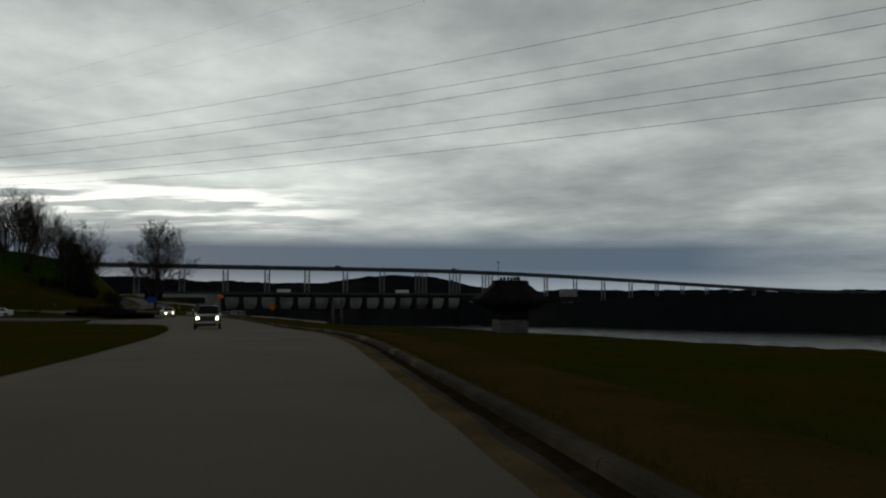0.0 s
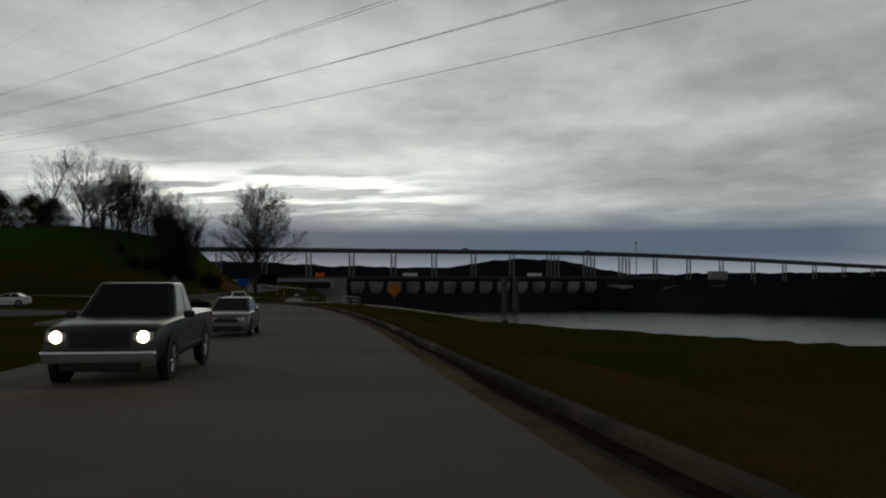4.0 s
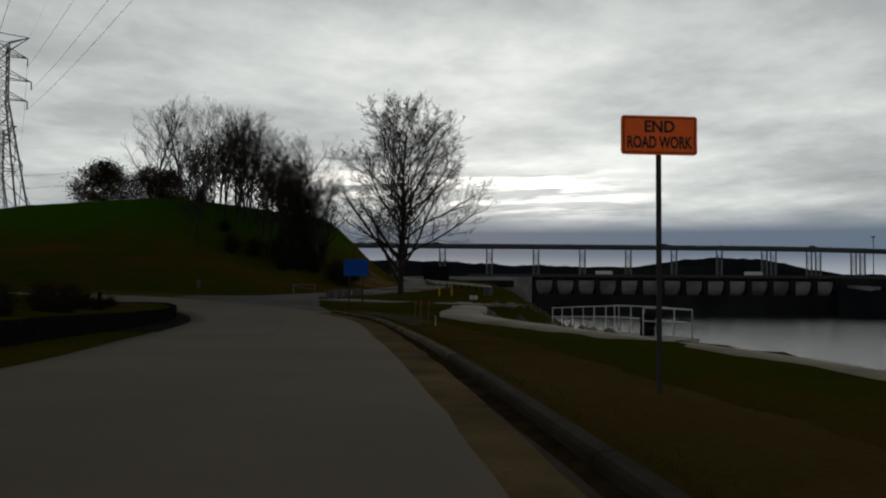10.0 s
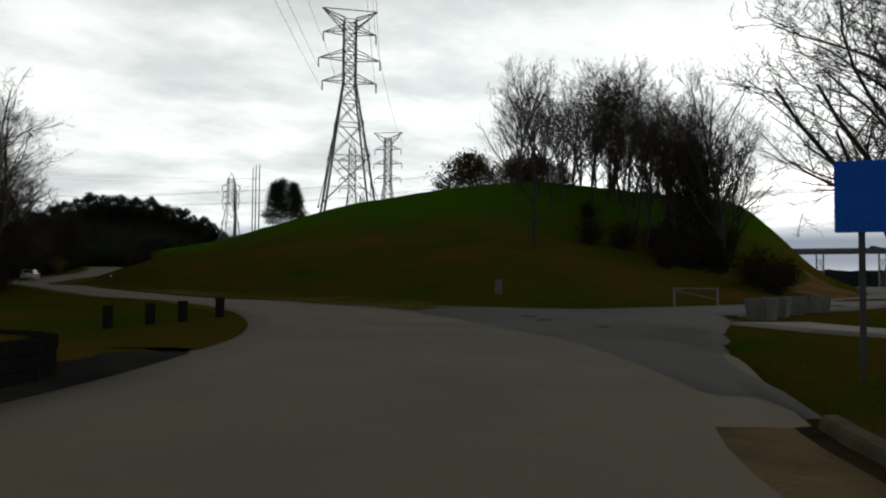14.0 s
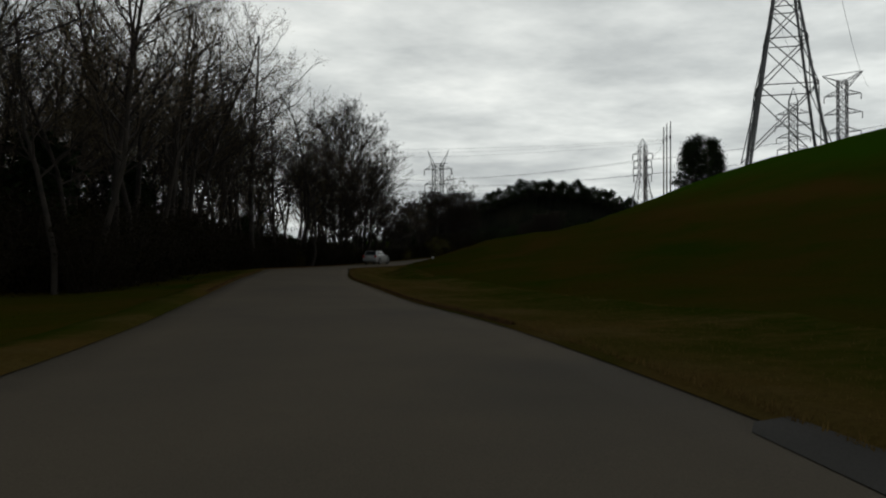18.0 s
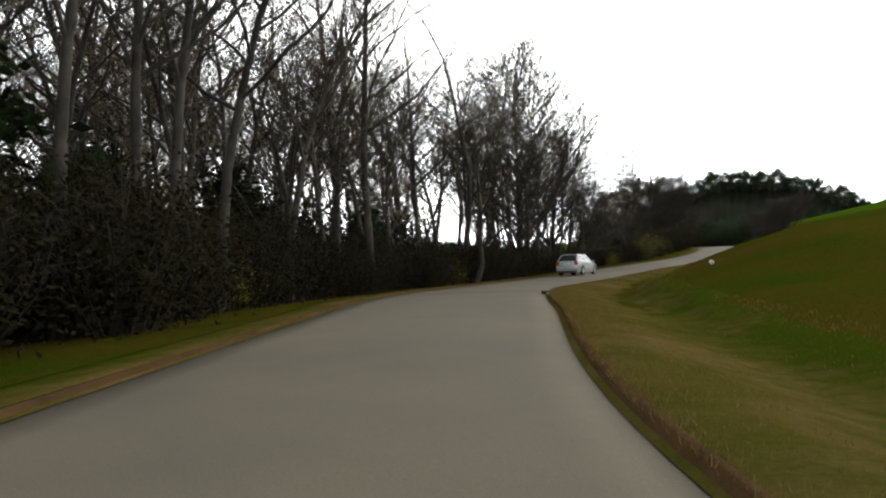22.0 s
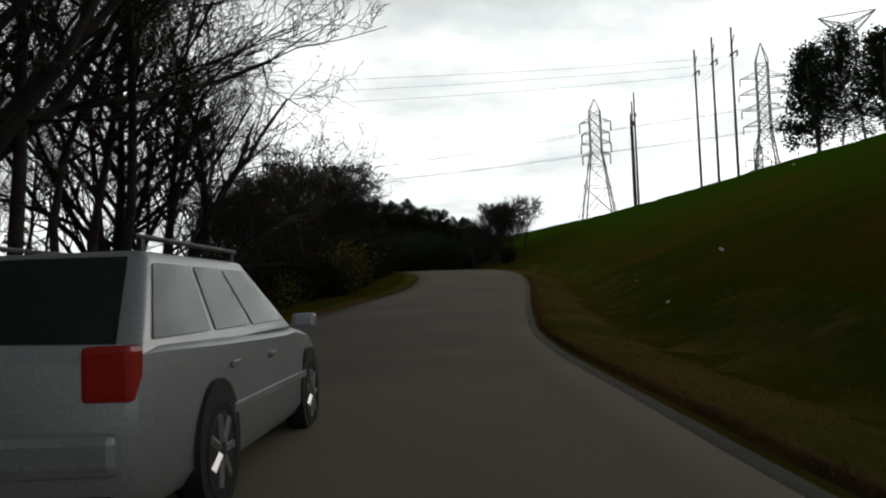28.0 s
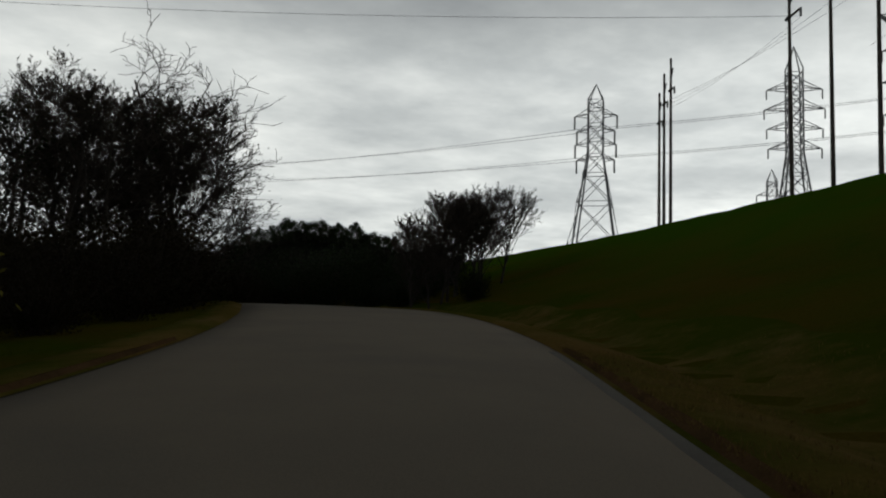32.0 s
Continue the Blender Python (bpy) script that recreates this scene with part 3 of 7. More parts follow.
KERB_END = 176
apron = ribbon("gutter_apron", -26, KERB_END, [(edge_r(-0.52), -0.03), (edge_r(-0.48), 0.008), (edge_r(-0.25), 0.011), (edge_r(0.0), 0.009)], SHOULDER_GREY, wob=0.03, seed=14)
tagged(apron, "dark grey gutter strip before the kerb", "gutter", kind="structure")
gutter = ribbon("gutter", -26, KERB_END, [(silt(-0.68, -1.08, 0.08, 4), -0.02), (silt(-0.62, -1.02, 0.08, 4), 0.014), (silt(-0.46, -0.55, 0.09, 7), 0.022), (silt(-0.3, -0.06, 0.1, 8), 0.01)], GUTTER)
litter_line = ribbon("leaf_litter", -26, KERB_END, [(edge_r(-0.2), 0.004), (edge_r(-0.12), 0.026), (edge_r(0.03), 0.04)], LITTERED, wob=0.08, seed=9)
tagged(litter_line, "dark rotted leaves against the kerb", "leaves", kind="structure")
tagged(gutter, "brown silt lying along the kerb", "gutter", kind="structure")
kerb = tagged(new("kerb"), "dark stained concrete kerb beside the road", "kerb", kind="structure")
kstep = 3
kidx = [i for i in range(len(RS)) if -26 <= RS[i] <= KERB_END]
for a in range(0, len(kidx) - kstep, kstep):
    vs, fs = [], []
    run = [kidx[a + j] for j in range(kstep + 1)]
    for j, i in enumerate(run):
        e = float(lane(RIGHT, RS[i]))
        t = RT[i] * (0.012 if j == 0 else -0.012 if j == kstep else 0)
        for off, up in ((0.0, -0.1), (0.02, 0.12), (0.05, 0.155), (0.2, 0.165), (0.24, -0.1)):
            p = RC[i, :2] + RN[i] * (e + off) + t
            vs.append((p[0], p[1], RC[i, 2] + up))
    for j in range(kstep):
        for k in range(4):
            fs.append((j * 5 + k, (j + 1) * 5 + k, (j + 1) * 5 + k + 1, j * 5 + k + 1))
    fs += [(0, 1, 2, 3, 4), tuple(kstep * 5 + k for k in (4, 3, 2, 1, 0))]
    mesh_ob("kerb_stone", vs, fs, KERB if RS[run[0]] < 138 else KERB_PALE, kerb)
WORN = grained("worn_lawn", (0.088, 0.053, 0.018), (0.045, 0.04, 0.007), 0.4, 12, 1.0, 0.5, (0.09, 0.06, 0.022), big=0.2, spec=0.0)
lawn_edge = ribbon("verge", -26, KERB_END, [(edge_r(0.22), 0.13), (edge_r(0.5), 0.175), (edge_r(1.2), 0.2), (edge_r(2.2), 0.165), (ragged(2.8, 0.5, 5), 0.02)], WORN, wob=0.0)
tagged(lawn_edge, "worn lawn edge behind the kerb", "verge", kind="structure")


def bank_wide(k):
    return lambda s: float(lane(BANK, s)) - float(np.interp(s, [130, 152, 160], [0.5, 0.8, 1.1])) + k * float(np.interp(s, [92, 130, 150, 157, 168, 183], [0.42, 0.6, 1.4, 2.0, 2.6, 2.6]))


def bank_up(d):
    return lambda s: 0.31 - 0.045 * min(9, float(lane(BANK, s)) - float(lane(RIGHT, s)) - 1.2) * float(smooth01((172 - s) / 25)) + d


cap = ribbon("bank_path", 92, 184, [(bank_wide(0), bank_up(-0.2)), (bank_wide(0.01), bank_up(0.0)), (bank_wide(0.5), bank_up(0.02)), (bank_wide(1), bank_up(-0.02)), (bank_wide(1.02), bank_up(-0.8))], grained("bank_concrete", (0.36, 0.31, 0.235), (0.28, 0.245, 0.19), 0.8, 25, 0.9, 0.15, (0.22, 0.19, 0.14), big=0.25), wob=0.05, seed=8)
tagged(cap, "pale concrete strip along the top of the river bank", "path", kind="structure")


def lane_sheet(name, pts, width, mat, label, lift=0.05):
    c = spline([(x, y, 0) for x, y in pts], 1.5)
    tg = np.gradient(c[:, :2], axis=0)
    tg /= np.linalg.norm(tg, axis=1, keepdims=True)
    vs, fs = [], []
    for i in range(len(c)):
        nrm = np.array([tg[i, 1], -tg[i, 0]])
        for k in (-1.04, -1, -0.5, 0, 0.5, 1, 1.04):
            p = c[i, :2] + nrm * k * width / 2
            vs.append([p[0], p[1], 0])
    v = np.array(vs)
    zc = ground_height(c[:, 0], c[:, 1], under=False)
    zc = np.convolve(np.r_[[zc[0]] * 3, zc, [zc[-1]] * 3], np.ones(7) / 7, "valid")
    v[:, 2] = np.repeat(zc, 7) + lift + np.tile([-0.35, 0, 0, 0, 0, 0, -0.35], len(c))
    for i in range(len(c) - 1):
        for k in range(6):
            fs.append((i * 7 + k, i * 7 + k + 1, (i + 1) * 7 + k + 1, (i + 1) * 7 + k))
    return tagged(mesh_ob(name, v.tolist(), [tuple(reversed(f)) for f in fs], mat, smooth=True), label, "road", kind="structure")


lane_sheet("side_road", [(-77.0, 184), (-77.7, 188), (-78, 197), (-79, 212), (-84, 235), (-95, 262), (-118, 310), (-150, 370), (-195, 470), (-250, 640)], 8.5, ASPHALT_OLD, "old grey asphalt road leading to the dam", 0.06)
south = spline([(-91.5, 179.0, 0), (-86.0, 178.4, 0), (-81.9, 177.2, 0), (-78.4, 175.9, 0), (-75.0, 174.2, 0), (-71.5, 172.6, 0), (-67.4, 170.0, 0), (-63.7, 167.0, 0), (-61.0, 164.5, 0)], 1.0)
north = spline([(-92.5, 180.2, 0), (-88.5, 184.0, 0), (-84.0, 187.0, 0), (-80.0, 190.0, 0), (-75.6, 189.5, 0), (-72.6, 185.0, 0), (-69.3, 179.0, 0), (-66.4, 173.2, 0), (-63.2, 168.6, 0), (-60.6, 165.3, 0)], 1.0)
av = []
for k in range(25):
    a, b = south[int(k / 24 * (len(south) - 1))], north[int(k / 24 * (len(north) - 1))]
    av += [list(a * (1 - j / 8) + b * j / 8) for j in range(9)]
az = np.maximum(ground_height([v[0] for v in av], [v[1] for v in av], under=False), station([v[0] for v in av], [v[1] for v in av])[2])
for k, v in enumerate(av):
    v[2] = min(float(az[k]), -2.6) + (-0.2 if k < 9 or k >= 216 else 0.01 if k % 9 == 0 else 0.06 if k % 9 < 8 else -0.15)
tagged(mesh_ob("side_road", av, [(k * 9 + j, (k + 1) * 9 + j, (k + 1) * 9 + j + 1, k * 9 + j + 1) for k in range(24) for j in range(8)], ASPHALT_OLD, smooth=True), "old grey asphalt at the mouth of the dam road", "road", kind="structure")
lane_sheet("side_road", [(-50.5, 174.5), (-56, 175.3), (-61.5, 176.8), (-66, 178.6), (-69.5, 181)], 2.6, CONCRETE_GREY, "pale worn apron beside the dam road", 0.075)
lane_sheet("side_road", [(-43, 97.0), (-46, 98), (-60, 104), (-80, 118), (-104, 140), (-120, 150)], 9.0, ASPHALT_OLD, "dark asphalt side road leaving to the parking place", 0.06)
def patchy(d0, d1, amp, seed):
    """An edge that swells from d0 to d1 and back along the patch, unevenly."""
    return lambda q: float(lane(RIGHT, q)) + d0 + (d1 - d0) * float(smooth01((q - 151) / 12) * smooth01((176 - q) / 9)) * (1 + amp * noise.noise(Vector((q * 0.4, seed, 0))) + 0.5 * amp * noise.noise(Vector((q * 1.3, seed, 7))))


gravel = ribbon("bare_patch", 151, 175.5, [(patchy(0.6, 0.42, 0.0, 1), 0.1), (patchy(0.62, 0.6, 0.3, 1), 0.21), (patchy(0.66, 1.3, 0.3, 2), 0.225), (patchy(0.7, 2.1, 0.4, 2), 0.205), (patchy(0.75, 2.7, 0.5, 3), 0.11), (patchy(0.8, 3.0, 0.5, 3), -0.06)], grained("gravel", (0.1, 0.088, 0.068), (0.06, 0.045, 0.024), 0.7, 30, 1.0, 0.5, (0.075, 0.05, 0.018), big=0.35, spec=0.0), wob=0.0, seed=6)
tagged(gravel, "bare grey gravelly patch in the lawn", "gravel", kind="structure")

EARTH = grained("bare_earth", (0.2, 0.11, 0.045), (0.12, 0.075, 0.03), 0.5, 10, 1.0, 0.5, (0.07, 0.055, 0.02), big=0.25, spec=0.0)
ev, ef = [], []
ey = np.arange(224, 262, 1.5)
for y in ey:
    fx = float(np.interp(y, [b for _, b in FOOT], [a for a, _ in FOOT]))
    for k in range(7):
        ev.append([fx - 0.3 - k * 1.5 * (0.75 + 0.35 * noise.noise(Vector((y * 0.3, k * 0.5, 2)))), y, 0])
ez = ground_height([v[0] for v in ev], [v[1] for v in ev], under=False)
for k, v in enumerate(ev):
    v[2] = float(ez[k]) + (0.22 if 0 < k % 7 < 6 and 7 < k < len(ev) - 7 else -0.15)
for a in range(len(ey) - 1):
    for k in range(6):
        ef.append((a * 7 + k, (a + 1) * 7 + k, (a + 1) * 7 + k + 1, a * 7 + k + 1))
tagged(mesh_ob("earth_bank", ev, ef, EARTH, smooth=True), "bare orange-brown earth cutting at the end of the hill", "earth bank", kind="structure")
crack_v, crack_f = [], []
cr = random.Random(3)
for j, (s0, s1, l0, l1, w) in enumerate(((148, 168, -2.3, -1.6, 0.008),)):
    n = int((s1 - s0) / 0.5)
    base = len(crack_v)
    off = 0.0
    for k in range(n + 1):
        s = s0 + (s1 - s0) * k / n
        off = off * 0.93 + cr.gauss(0, 0.06)
        lat = l0 + (l1 - l0) * k / n + off
        le, ri = float(lane(LEFT, s)), float(lane(RIGHT, s))
        up = 0.05 * (1 - abs((lat - le) / (ri - le) * 8 - 4) / 4) + 0.006
        ww = w * cr.uniform(0.4, 1.3)
        for d in (-ww, ww):
            p, _ = on_road(s, lat + d, up)
            x = np.interp(s, RS, RC[:, 0]) + np.interp(s, RS, RN[:, 0]) * (lat + d)
            y = np.interp(s, RS, RC[:, 1]) + np.interp(s, RS, RN[:, 1]) * (lat + d)
            crack_v.append((x, y, float(np.interp(s, RS, RC[:, 2])) + up))
    for k in range(n):
        q = base + 2 * k
        crack_f.append((q, q + 1, q + 3, q + 2))
tagged(mesh_ob("tar_seam", crack_v, crack_f, grained("tar", (0.08, 0.069, 0.054), (0.062, 0.054, 0.043), 2, 30, 1.0, 0, spec=0.0)), "thin dark crack winding along the road", "seam", kind="structure")

# ---- the river ----
WATER_MAT = material("river_water", (0.022, 0.032, 0.028), 0.1, 0, 0.5)
wn = WATER_MAT.node_tree
wtc = wn.nodes.new("ShaderNodeTexCoord")
wno = wn.nodes.new("ShaderNodeTexNoise")
wno.inputs["Scale"].default_value, wno.inputs["Detail"].default_value = 0.9, 4
wmp = wn.nodes.new("ShaderNodeMapping")
wmp.inputs["Scale"].default_value = (1, 0.45, 1)
wn.links.new(wtc.outputs["Object"], wmp.inputs[0])
wn.links.new(wmp.outputs[0], wno.inputs["Vector"])
wbp = wn.nodes.new("ShaderNodeBump")
wbp.inputs["Strength"].default_value, wbp.inputs["Distance"].default_value = 1.0, 0.3
wn.links.new(wno.outputs["Fac"], wbp.inputs["Height"])
wn.links.new(wbp.outputs[0], wn.nodes["Principled BSDF"].inputs["Normal"])
water = mesh_ob("water", [(-330, 60, WATER), (3000, -300, WATER), (3000, 3000, WATER), (-330, 3000, WATER)], [(0, 1, 2, 3)], WATER_MAT)
tagged(water, "grey rippled river water below the dam", "river", kind="structure")

# ---- trees ----
BARK = lean_on_island(grained("bark", (0.03, 0.025, 0.021), (0.018, 0.015, 0.013), 2.0, 20, 0.95, 0.5, (0.045, 0.038, 0.032), big=0.6), 0.1)
BARK_PALE = grained("pale_bark", (0.045, 0.037, 0.03), (0.022, 0.019, 0.016), 1.2, 18, 0.95, 0.4)
TWIG = material("twigs", (0.032, 0.026, 0.021), 0.95, spec=0.05)
TWIG_TAN = material("tan_twigs", (0.105, 0.084, 0.058), 0.95, spec=0.05)
LEAF_DARK = lean_on_island(material("evergreen_leaf", (0.012, 0.019, 0.007), 0.75, spec=0.05), 0.5)
LEAF_DRY = lean_on_island(material("withered_leaf", (0.035, 0.026, 0.012), 0.9, spec=0.05), 0.5)
LEAF_YELLOW = lean_on_island(material("yellow_green_leaf", (0.08, 0.075, 0.012), 0.8, spec=0.05), 0.4)
LEAF_TAN = lean_on_island(material("last_tan_leaf", (0.11, 0.085, 0.04), 0.95, spec=0.0), 0.5)
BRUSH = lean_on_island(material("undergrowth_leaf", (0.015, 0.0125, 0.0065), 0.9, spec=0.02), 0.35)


def grow(seed, height, style):
    """Limbs of a bare tree: segments (a, b, ra, rb) sorted into the thick and the fine ones, and twig tips."""
    r = random.Random(seed)
    thick, fine, tips = [], [], []
    opts = dict(
        forest=dict(lean=0.06, kids=(17, 6, 5), first=0.38, up=0.95, spread=0.27, r0=0.011, depth=3, shrink=0.5),
        spread=dict(lean=0.02, kids=(44, 12, 6), first=0.075, up=0.95, spread=0.44, r0=0.018, depth=4, shrink=0.48),
        vase=dict(lean=0.06, kids=(22, 8, 6), first=0.16, up=1.5, spread=0.36, r0=0.014, depth=3, shrink=0.5),
        crooked=dict(lean=0.35, kids=(12, 6, 5), first=0.2, up=0.6, spread=0.5, r0=0.016, depth=3, shrink=0.55),
    )[style]

    def limb(p, d, length, rad, level):
        n = 7 if level == 0 else 5 if level == 1 else 3
        pts, q, dd = [p.copy()], p.copy(), d.copy()
        wob = (0.07, 0.16, 0.24, 0.3, 0.3)[level] * (1 + opts["lean"] * 2)
        for k in range(n):
            dd = (dd + Vector((r.gauss(0, wob), r.gauss(0, wob), r.gauss(0, wob * 0.5) + 0.06 * opts["up"] * (level > 0)))).normalized()
            q = q + dd * (length / n)
            pts.append(q.copy())
        last = level >= opts["depth"]
        ends = 0.25 if level == 0 else 0.4
        for k in range(n):
            f0, f1 = k / n, (k + 1) / n
            seg = (pts[k], pts[k + 1], rad * (1 - f0 * (1 - ends)), rad * (1 - f1 * (1 - ends)))
            (thick if level < 2 else fine).append(seg)
        if last:
            tips.append(pts[-1])
            return
        kids = opts["kids"][min(level, 2)]
        for c in range(kids):
            f = opts["first"] + (1 - opts["first"]) * (c + r.random()) / kids if level == 0 else 0.25 + 0.75 * (c + r.random()) / kids
            k = min(int(f * n), n - 1)
            at = pts[k].lerp(pts[k + 1], f * n - k)
            axis = (pts[k + 1] - pts[k]).normalized()
            side = Vector((r.gauss(0, 1), r.gauss(0, 1), r.gauss(0, 0.3)))
            side = (side - axis * side.dot(axis)).normalized()
            if level == 0:
                ang = 2.4 * c + r.random()
                side = Vector((math.cos(ang), math.sin(ang), 0))
                reach = height * opts["spread"] * (1.2 - 0.75 * ((f - opts["first"]) / (1 - opts["first"])) ** 1.5) * r.uniform(0.75, 1.15)
                way = (side + Vector((0, 0, opts["up"] * r.uniform(0.6, 1.2)))).normalized()
                limb(at, way, reach * math.hypot(1, opts["up"] * 0.6), rad * (1 - f * 0.7) * (0.62 if style == "spread" and c < 9 and c % 3 == 0 else 0.5), 1)
            else:
                way = (axis * 0.9 + side * r.uniform(0.6, 1.1) + Vector((0, 0, 0.18))).normalized()
                limb(at, way, length * opts["shrink"] * (1.15 - 0.5 * f) * r.uniform(0.7, 1.2), max(rad * 0.42 * (1 - 0.5 * f), 0.012), level + 1)

    lean = Vector((r.gauss(0, opts["lean"]), r.gauss(0, opts["lean"]), 1)).normalized()
    limb(Vector((0, 0, -0.3)), lean, height * 0.97, height * opts["r0"], 0)
    return thick, fine, tips


def leaf_cloud(points, per, radius, size, seed, flat=0.7):
    """Small bent leaves strewn about points."""
    r = random.Random(seed)
    vs, fs = [], []
    for p in points:
        for _ in range(per):
            c = Vector(p) + Vector((r.gauss(0, radius), r.gauss(0, radius), r.gauss(0, radius * flat)))
            a = Vector((r.gauss(0, 1), r.gauss(0, 1), r.gauss(0, 0.7))).normalized() * size * r.uniform(0.6, 1.4)
            b = a.orthogonal().normalized() * size * 0.45 * r.uniform(0.6, 1.3)
            n = len(vs)
            vs += [c - a, c + b, c + a, c - b + Vector((0, 0, size * 0.2))]
            fs += [(n, n + 1, n + 2), (n, n + 2, n + 3)]
    return vs, fs


def tree(seed, height, style, label, bark=BARK, twig=TWIG, leaves=None, name="bare_tree", group="", per=0, leaf=0.12, min_r=0.02):
    root = tagged(new(name), label, "tree", group)
    thick, fine, tips = grow(seed, height, style)
    big = [s for s in thick if s[2] > 0.06]
    small = [s for s in thick if s[2] <= 0.06]
    v1, f1 = beams(big, 7)
    v2, f2 = beams([(a, b, max(x, min_r), max(y, min_r * 0.8)) for a, b, x, y in small], 4)
    mesh_ob("trunk", v1 + v2, f1 + [tuple(i + len(v1) for i in f) for f in f2], bark, root, True)
    v, f = beams([(a, b, max(x, min_r * 0.7), max(y, min_r * 0.45)) for a, b, x, y in fine], 3)
    mesh_ob("crown", v, f, twig, root)
    if leaves:
        v, f = leaf_cloud(random.Random(seed).sample(tips, min(len(tips), 900)), per, 0.25, leaf, seed)
        mesh_ob("foliage", v, f, leaves, root)
    return root


def evergreen(seed, height, width, label, name="evergreen_tree", leaf=LEAF_DARK, bare=0.22, clumps=70, per=44, group="", round_top=False, size=0.22):
    """A dark leafy crown of many small leaves in uneven clumps, over a short bare stem."""
    r = random.Random(seed)
    root = tagged(new(name), label, "tree", group)
    segs, pts = [], []
    for st in range(1 + (seed % 3)):
        ox, oy = r.gauss(0, width * 0.1), r.gauss(0, width * 0.1)
        segs.append(((ox, oy, -0.3), (ox * 1.4, oy * 1.4, height * 0.8), height * 0.018, height * 0.006))
    for c in range(clumps):
        f = r.random() ** 0.85
        z = height * (bare + (1 - bare) * f)
        prof = math.sin(math.pi * min(1, 0.18 + 0.82 * f)) ** 0.6 if round_top else (1 - f) ** 0.7 * 0.9 + 0.12
        ang = r.random() * 6.283
        rad = width * 0.5 * prof * r.uniform(0.35, 1.05)
        p = Vector((math.cos(ang) * rad, math.sin(ang) * rad, z))
        pts.append(p)
        segs.append(((0, 0, z * 0.82), p, 0.05, 0.02))
    v, f = beams(segs, 5)
    mesh_ob("trunk", v, f, BARK, root)
    v, f = leaf_cloud(pts, per, width * 0.085, size, seed, 0.6)
    mesh_ob("crown", v, f, leaf, root)
    return root


def shrub(seed, height, width, label, leaf=BRUSH, name="shrub", stems=26, per=26, size=0.13, group="", twig=TWIG):
    r = random.Random(seed)
    root = tagged(new(name), label, "shrub", group)
    segs, pts = [], []
    for k in range(stems):
        a = r.random() * 6.283
        d = r.uniform(0.1, 1) * width * 0.5
        top = Vector((math.cos(a) * d, math.sin(a) * d, height * r.uniform(0.55, 1.0) * (1 - 0.35 * (2 * d / width) ** 2)))
        base = Vector((math.cos(a) * d * 0.35, math.sin(a) * d * 0.35, -0.1))
        mid = base.lerp(top, 0.5) + Vector((r.gauss(0, 0.15), r.gauss(0, 0.15), 0.1))
        segs += [(base, mid, 0.03, 0.02), (mid, top, 0.02, 0.01)]
        for j in range(4):
            q = mid.lerp(top, r.random())
            segs.append((q, q + Vector((r.gauss(0, 0.4), r.gauss(0, 0.4), r.uniform(0.1, 0.6))), 0.012, 0.006))
        pts += [top, mid, mid.lerp(top, 0.5), base.lerp(mid, 0.6)]
    v, f = beams(segs, 3)
    mesh_ob("branchwork", v, f, twig, root)
    if per:
        v, f = leaf_cloud(pts, per // 4, width * 0.11, size, seed)
        mesh_ob("foliage", v, f, leaf, root)
    return root


def plant(root, x, y, turn=0.0, size=1.0, z=None):
    m = Matrix.LocRotScale((x, y, (ground_z(x, y) if z is None else z) - 0.05), Euler((0, 0, turn)), (size, size, size))
    root.matrix_basis = m
    return root


def plant_copy(src, x, y, turn=0.0, size=1.0, z=None):
    base = Matrix.LocRotScale((x, y, (ground_z(x, y) if z is None else z) - 0.05), Euler((0, 0, turn)), None)
    c = copy_thing(src, base)
    c.scale = (size, size, size)
    return c


# the broad bare tree by the dam road
broad = plant(tree(11, 19.3, "spread", "large spreading leafless tree beside the dam road", name="spreading_tree", min_r=0.017), -70.6, 197.5, 2.3, 0.965)

# bare trees on and below the crest of the hill
hill_kinds = [tree(20 + k, 17 + 2 * k, "vase", "leafless tree with upswept limbs on the grassy hill", group="trees on the hill", min_r=0.022) for k in range(4)]
plant(hill_kinds[0], -160.4, 262.0, 0.2, 1.3)
plant(hill_kinds[1], -157.5, 274.0, 1.0, 1.2)
plant(hill_kinds[2], -143.0, 262.0, 2.0, 0.88)
plant(hill_kinds[3], -136.0, 258.0, 3.0, 0.8)
for k in range(24):
    a = rng.random()
    x, y = -143 + 40 * a + rng.uniform(-3, 3), 262 - 26 * a + rng.uniform(-9, 9)
    turn, size = rng.random() * 6, rng.uniform(0.6, 0.86)
    if k % 6 < 5:
        plant_copy(hill_kinds[k % 4], x, y, turn, size)
hill_bush = plant(evergreen(31, 16.5, 16, "rounded olive-green evergreen on the hilltop", leaf=LEAF_DRY, bare=0.02, clumps=170, per=100, round_top=True, size=0.27), -192, 279, 0)
plant_copy(hill_bush, -181, 283, 2.0, 0.85)
plant_copy(hill_bush, -172, 280, 4.0, 0.7)
thick_kinds = [shrub(40 + k, 4.5, 5.0, "dense dark thicket under the hillside trees", group="hillside thickets", stems=60, per=80, size=0.1) for k in range(2)]
for k, s in enumerate(thick_kinds):
    plant(s, -112 + 4 * k, 240 + 3 * k, k)
for k in range(20):
    a = rng.random()
    x, y, turn, size = -136 + 36 * a + rng.uniform(-3, 3), 252 - 24 * a + rng.uniform(-8, 8), rng.random() * 6, rng.uniform(0.7, 1.25)
    if k % 3 == 0:
        plant_copy(thick_kinds[k % 2], x, y, turn, size * 0.7)
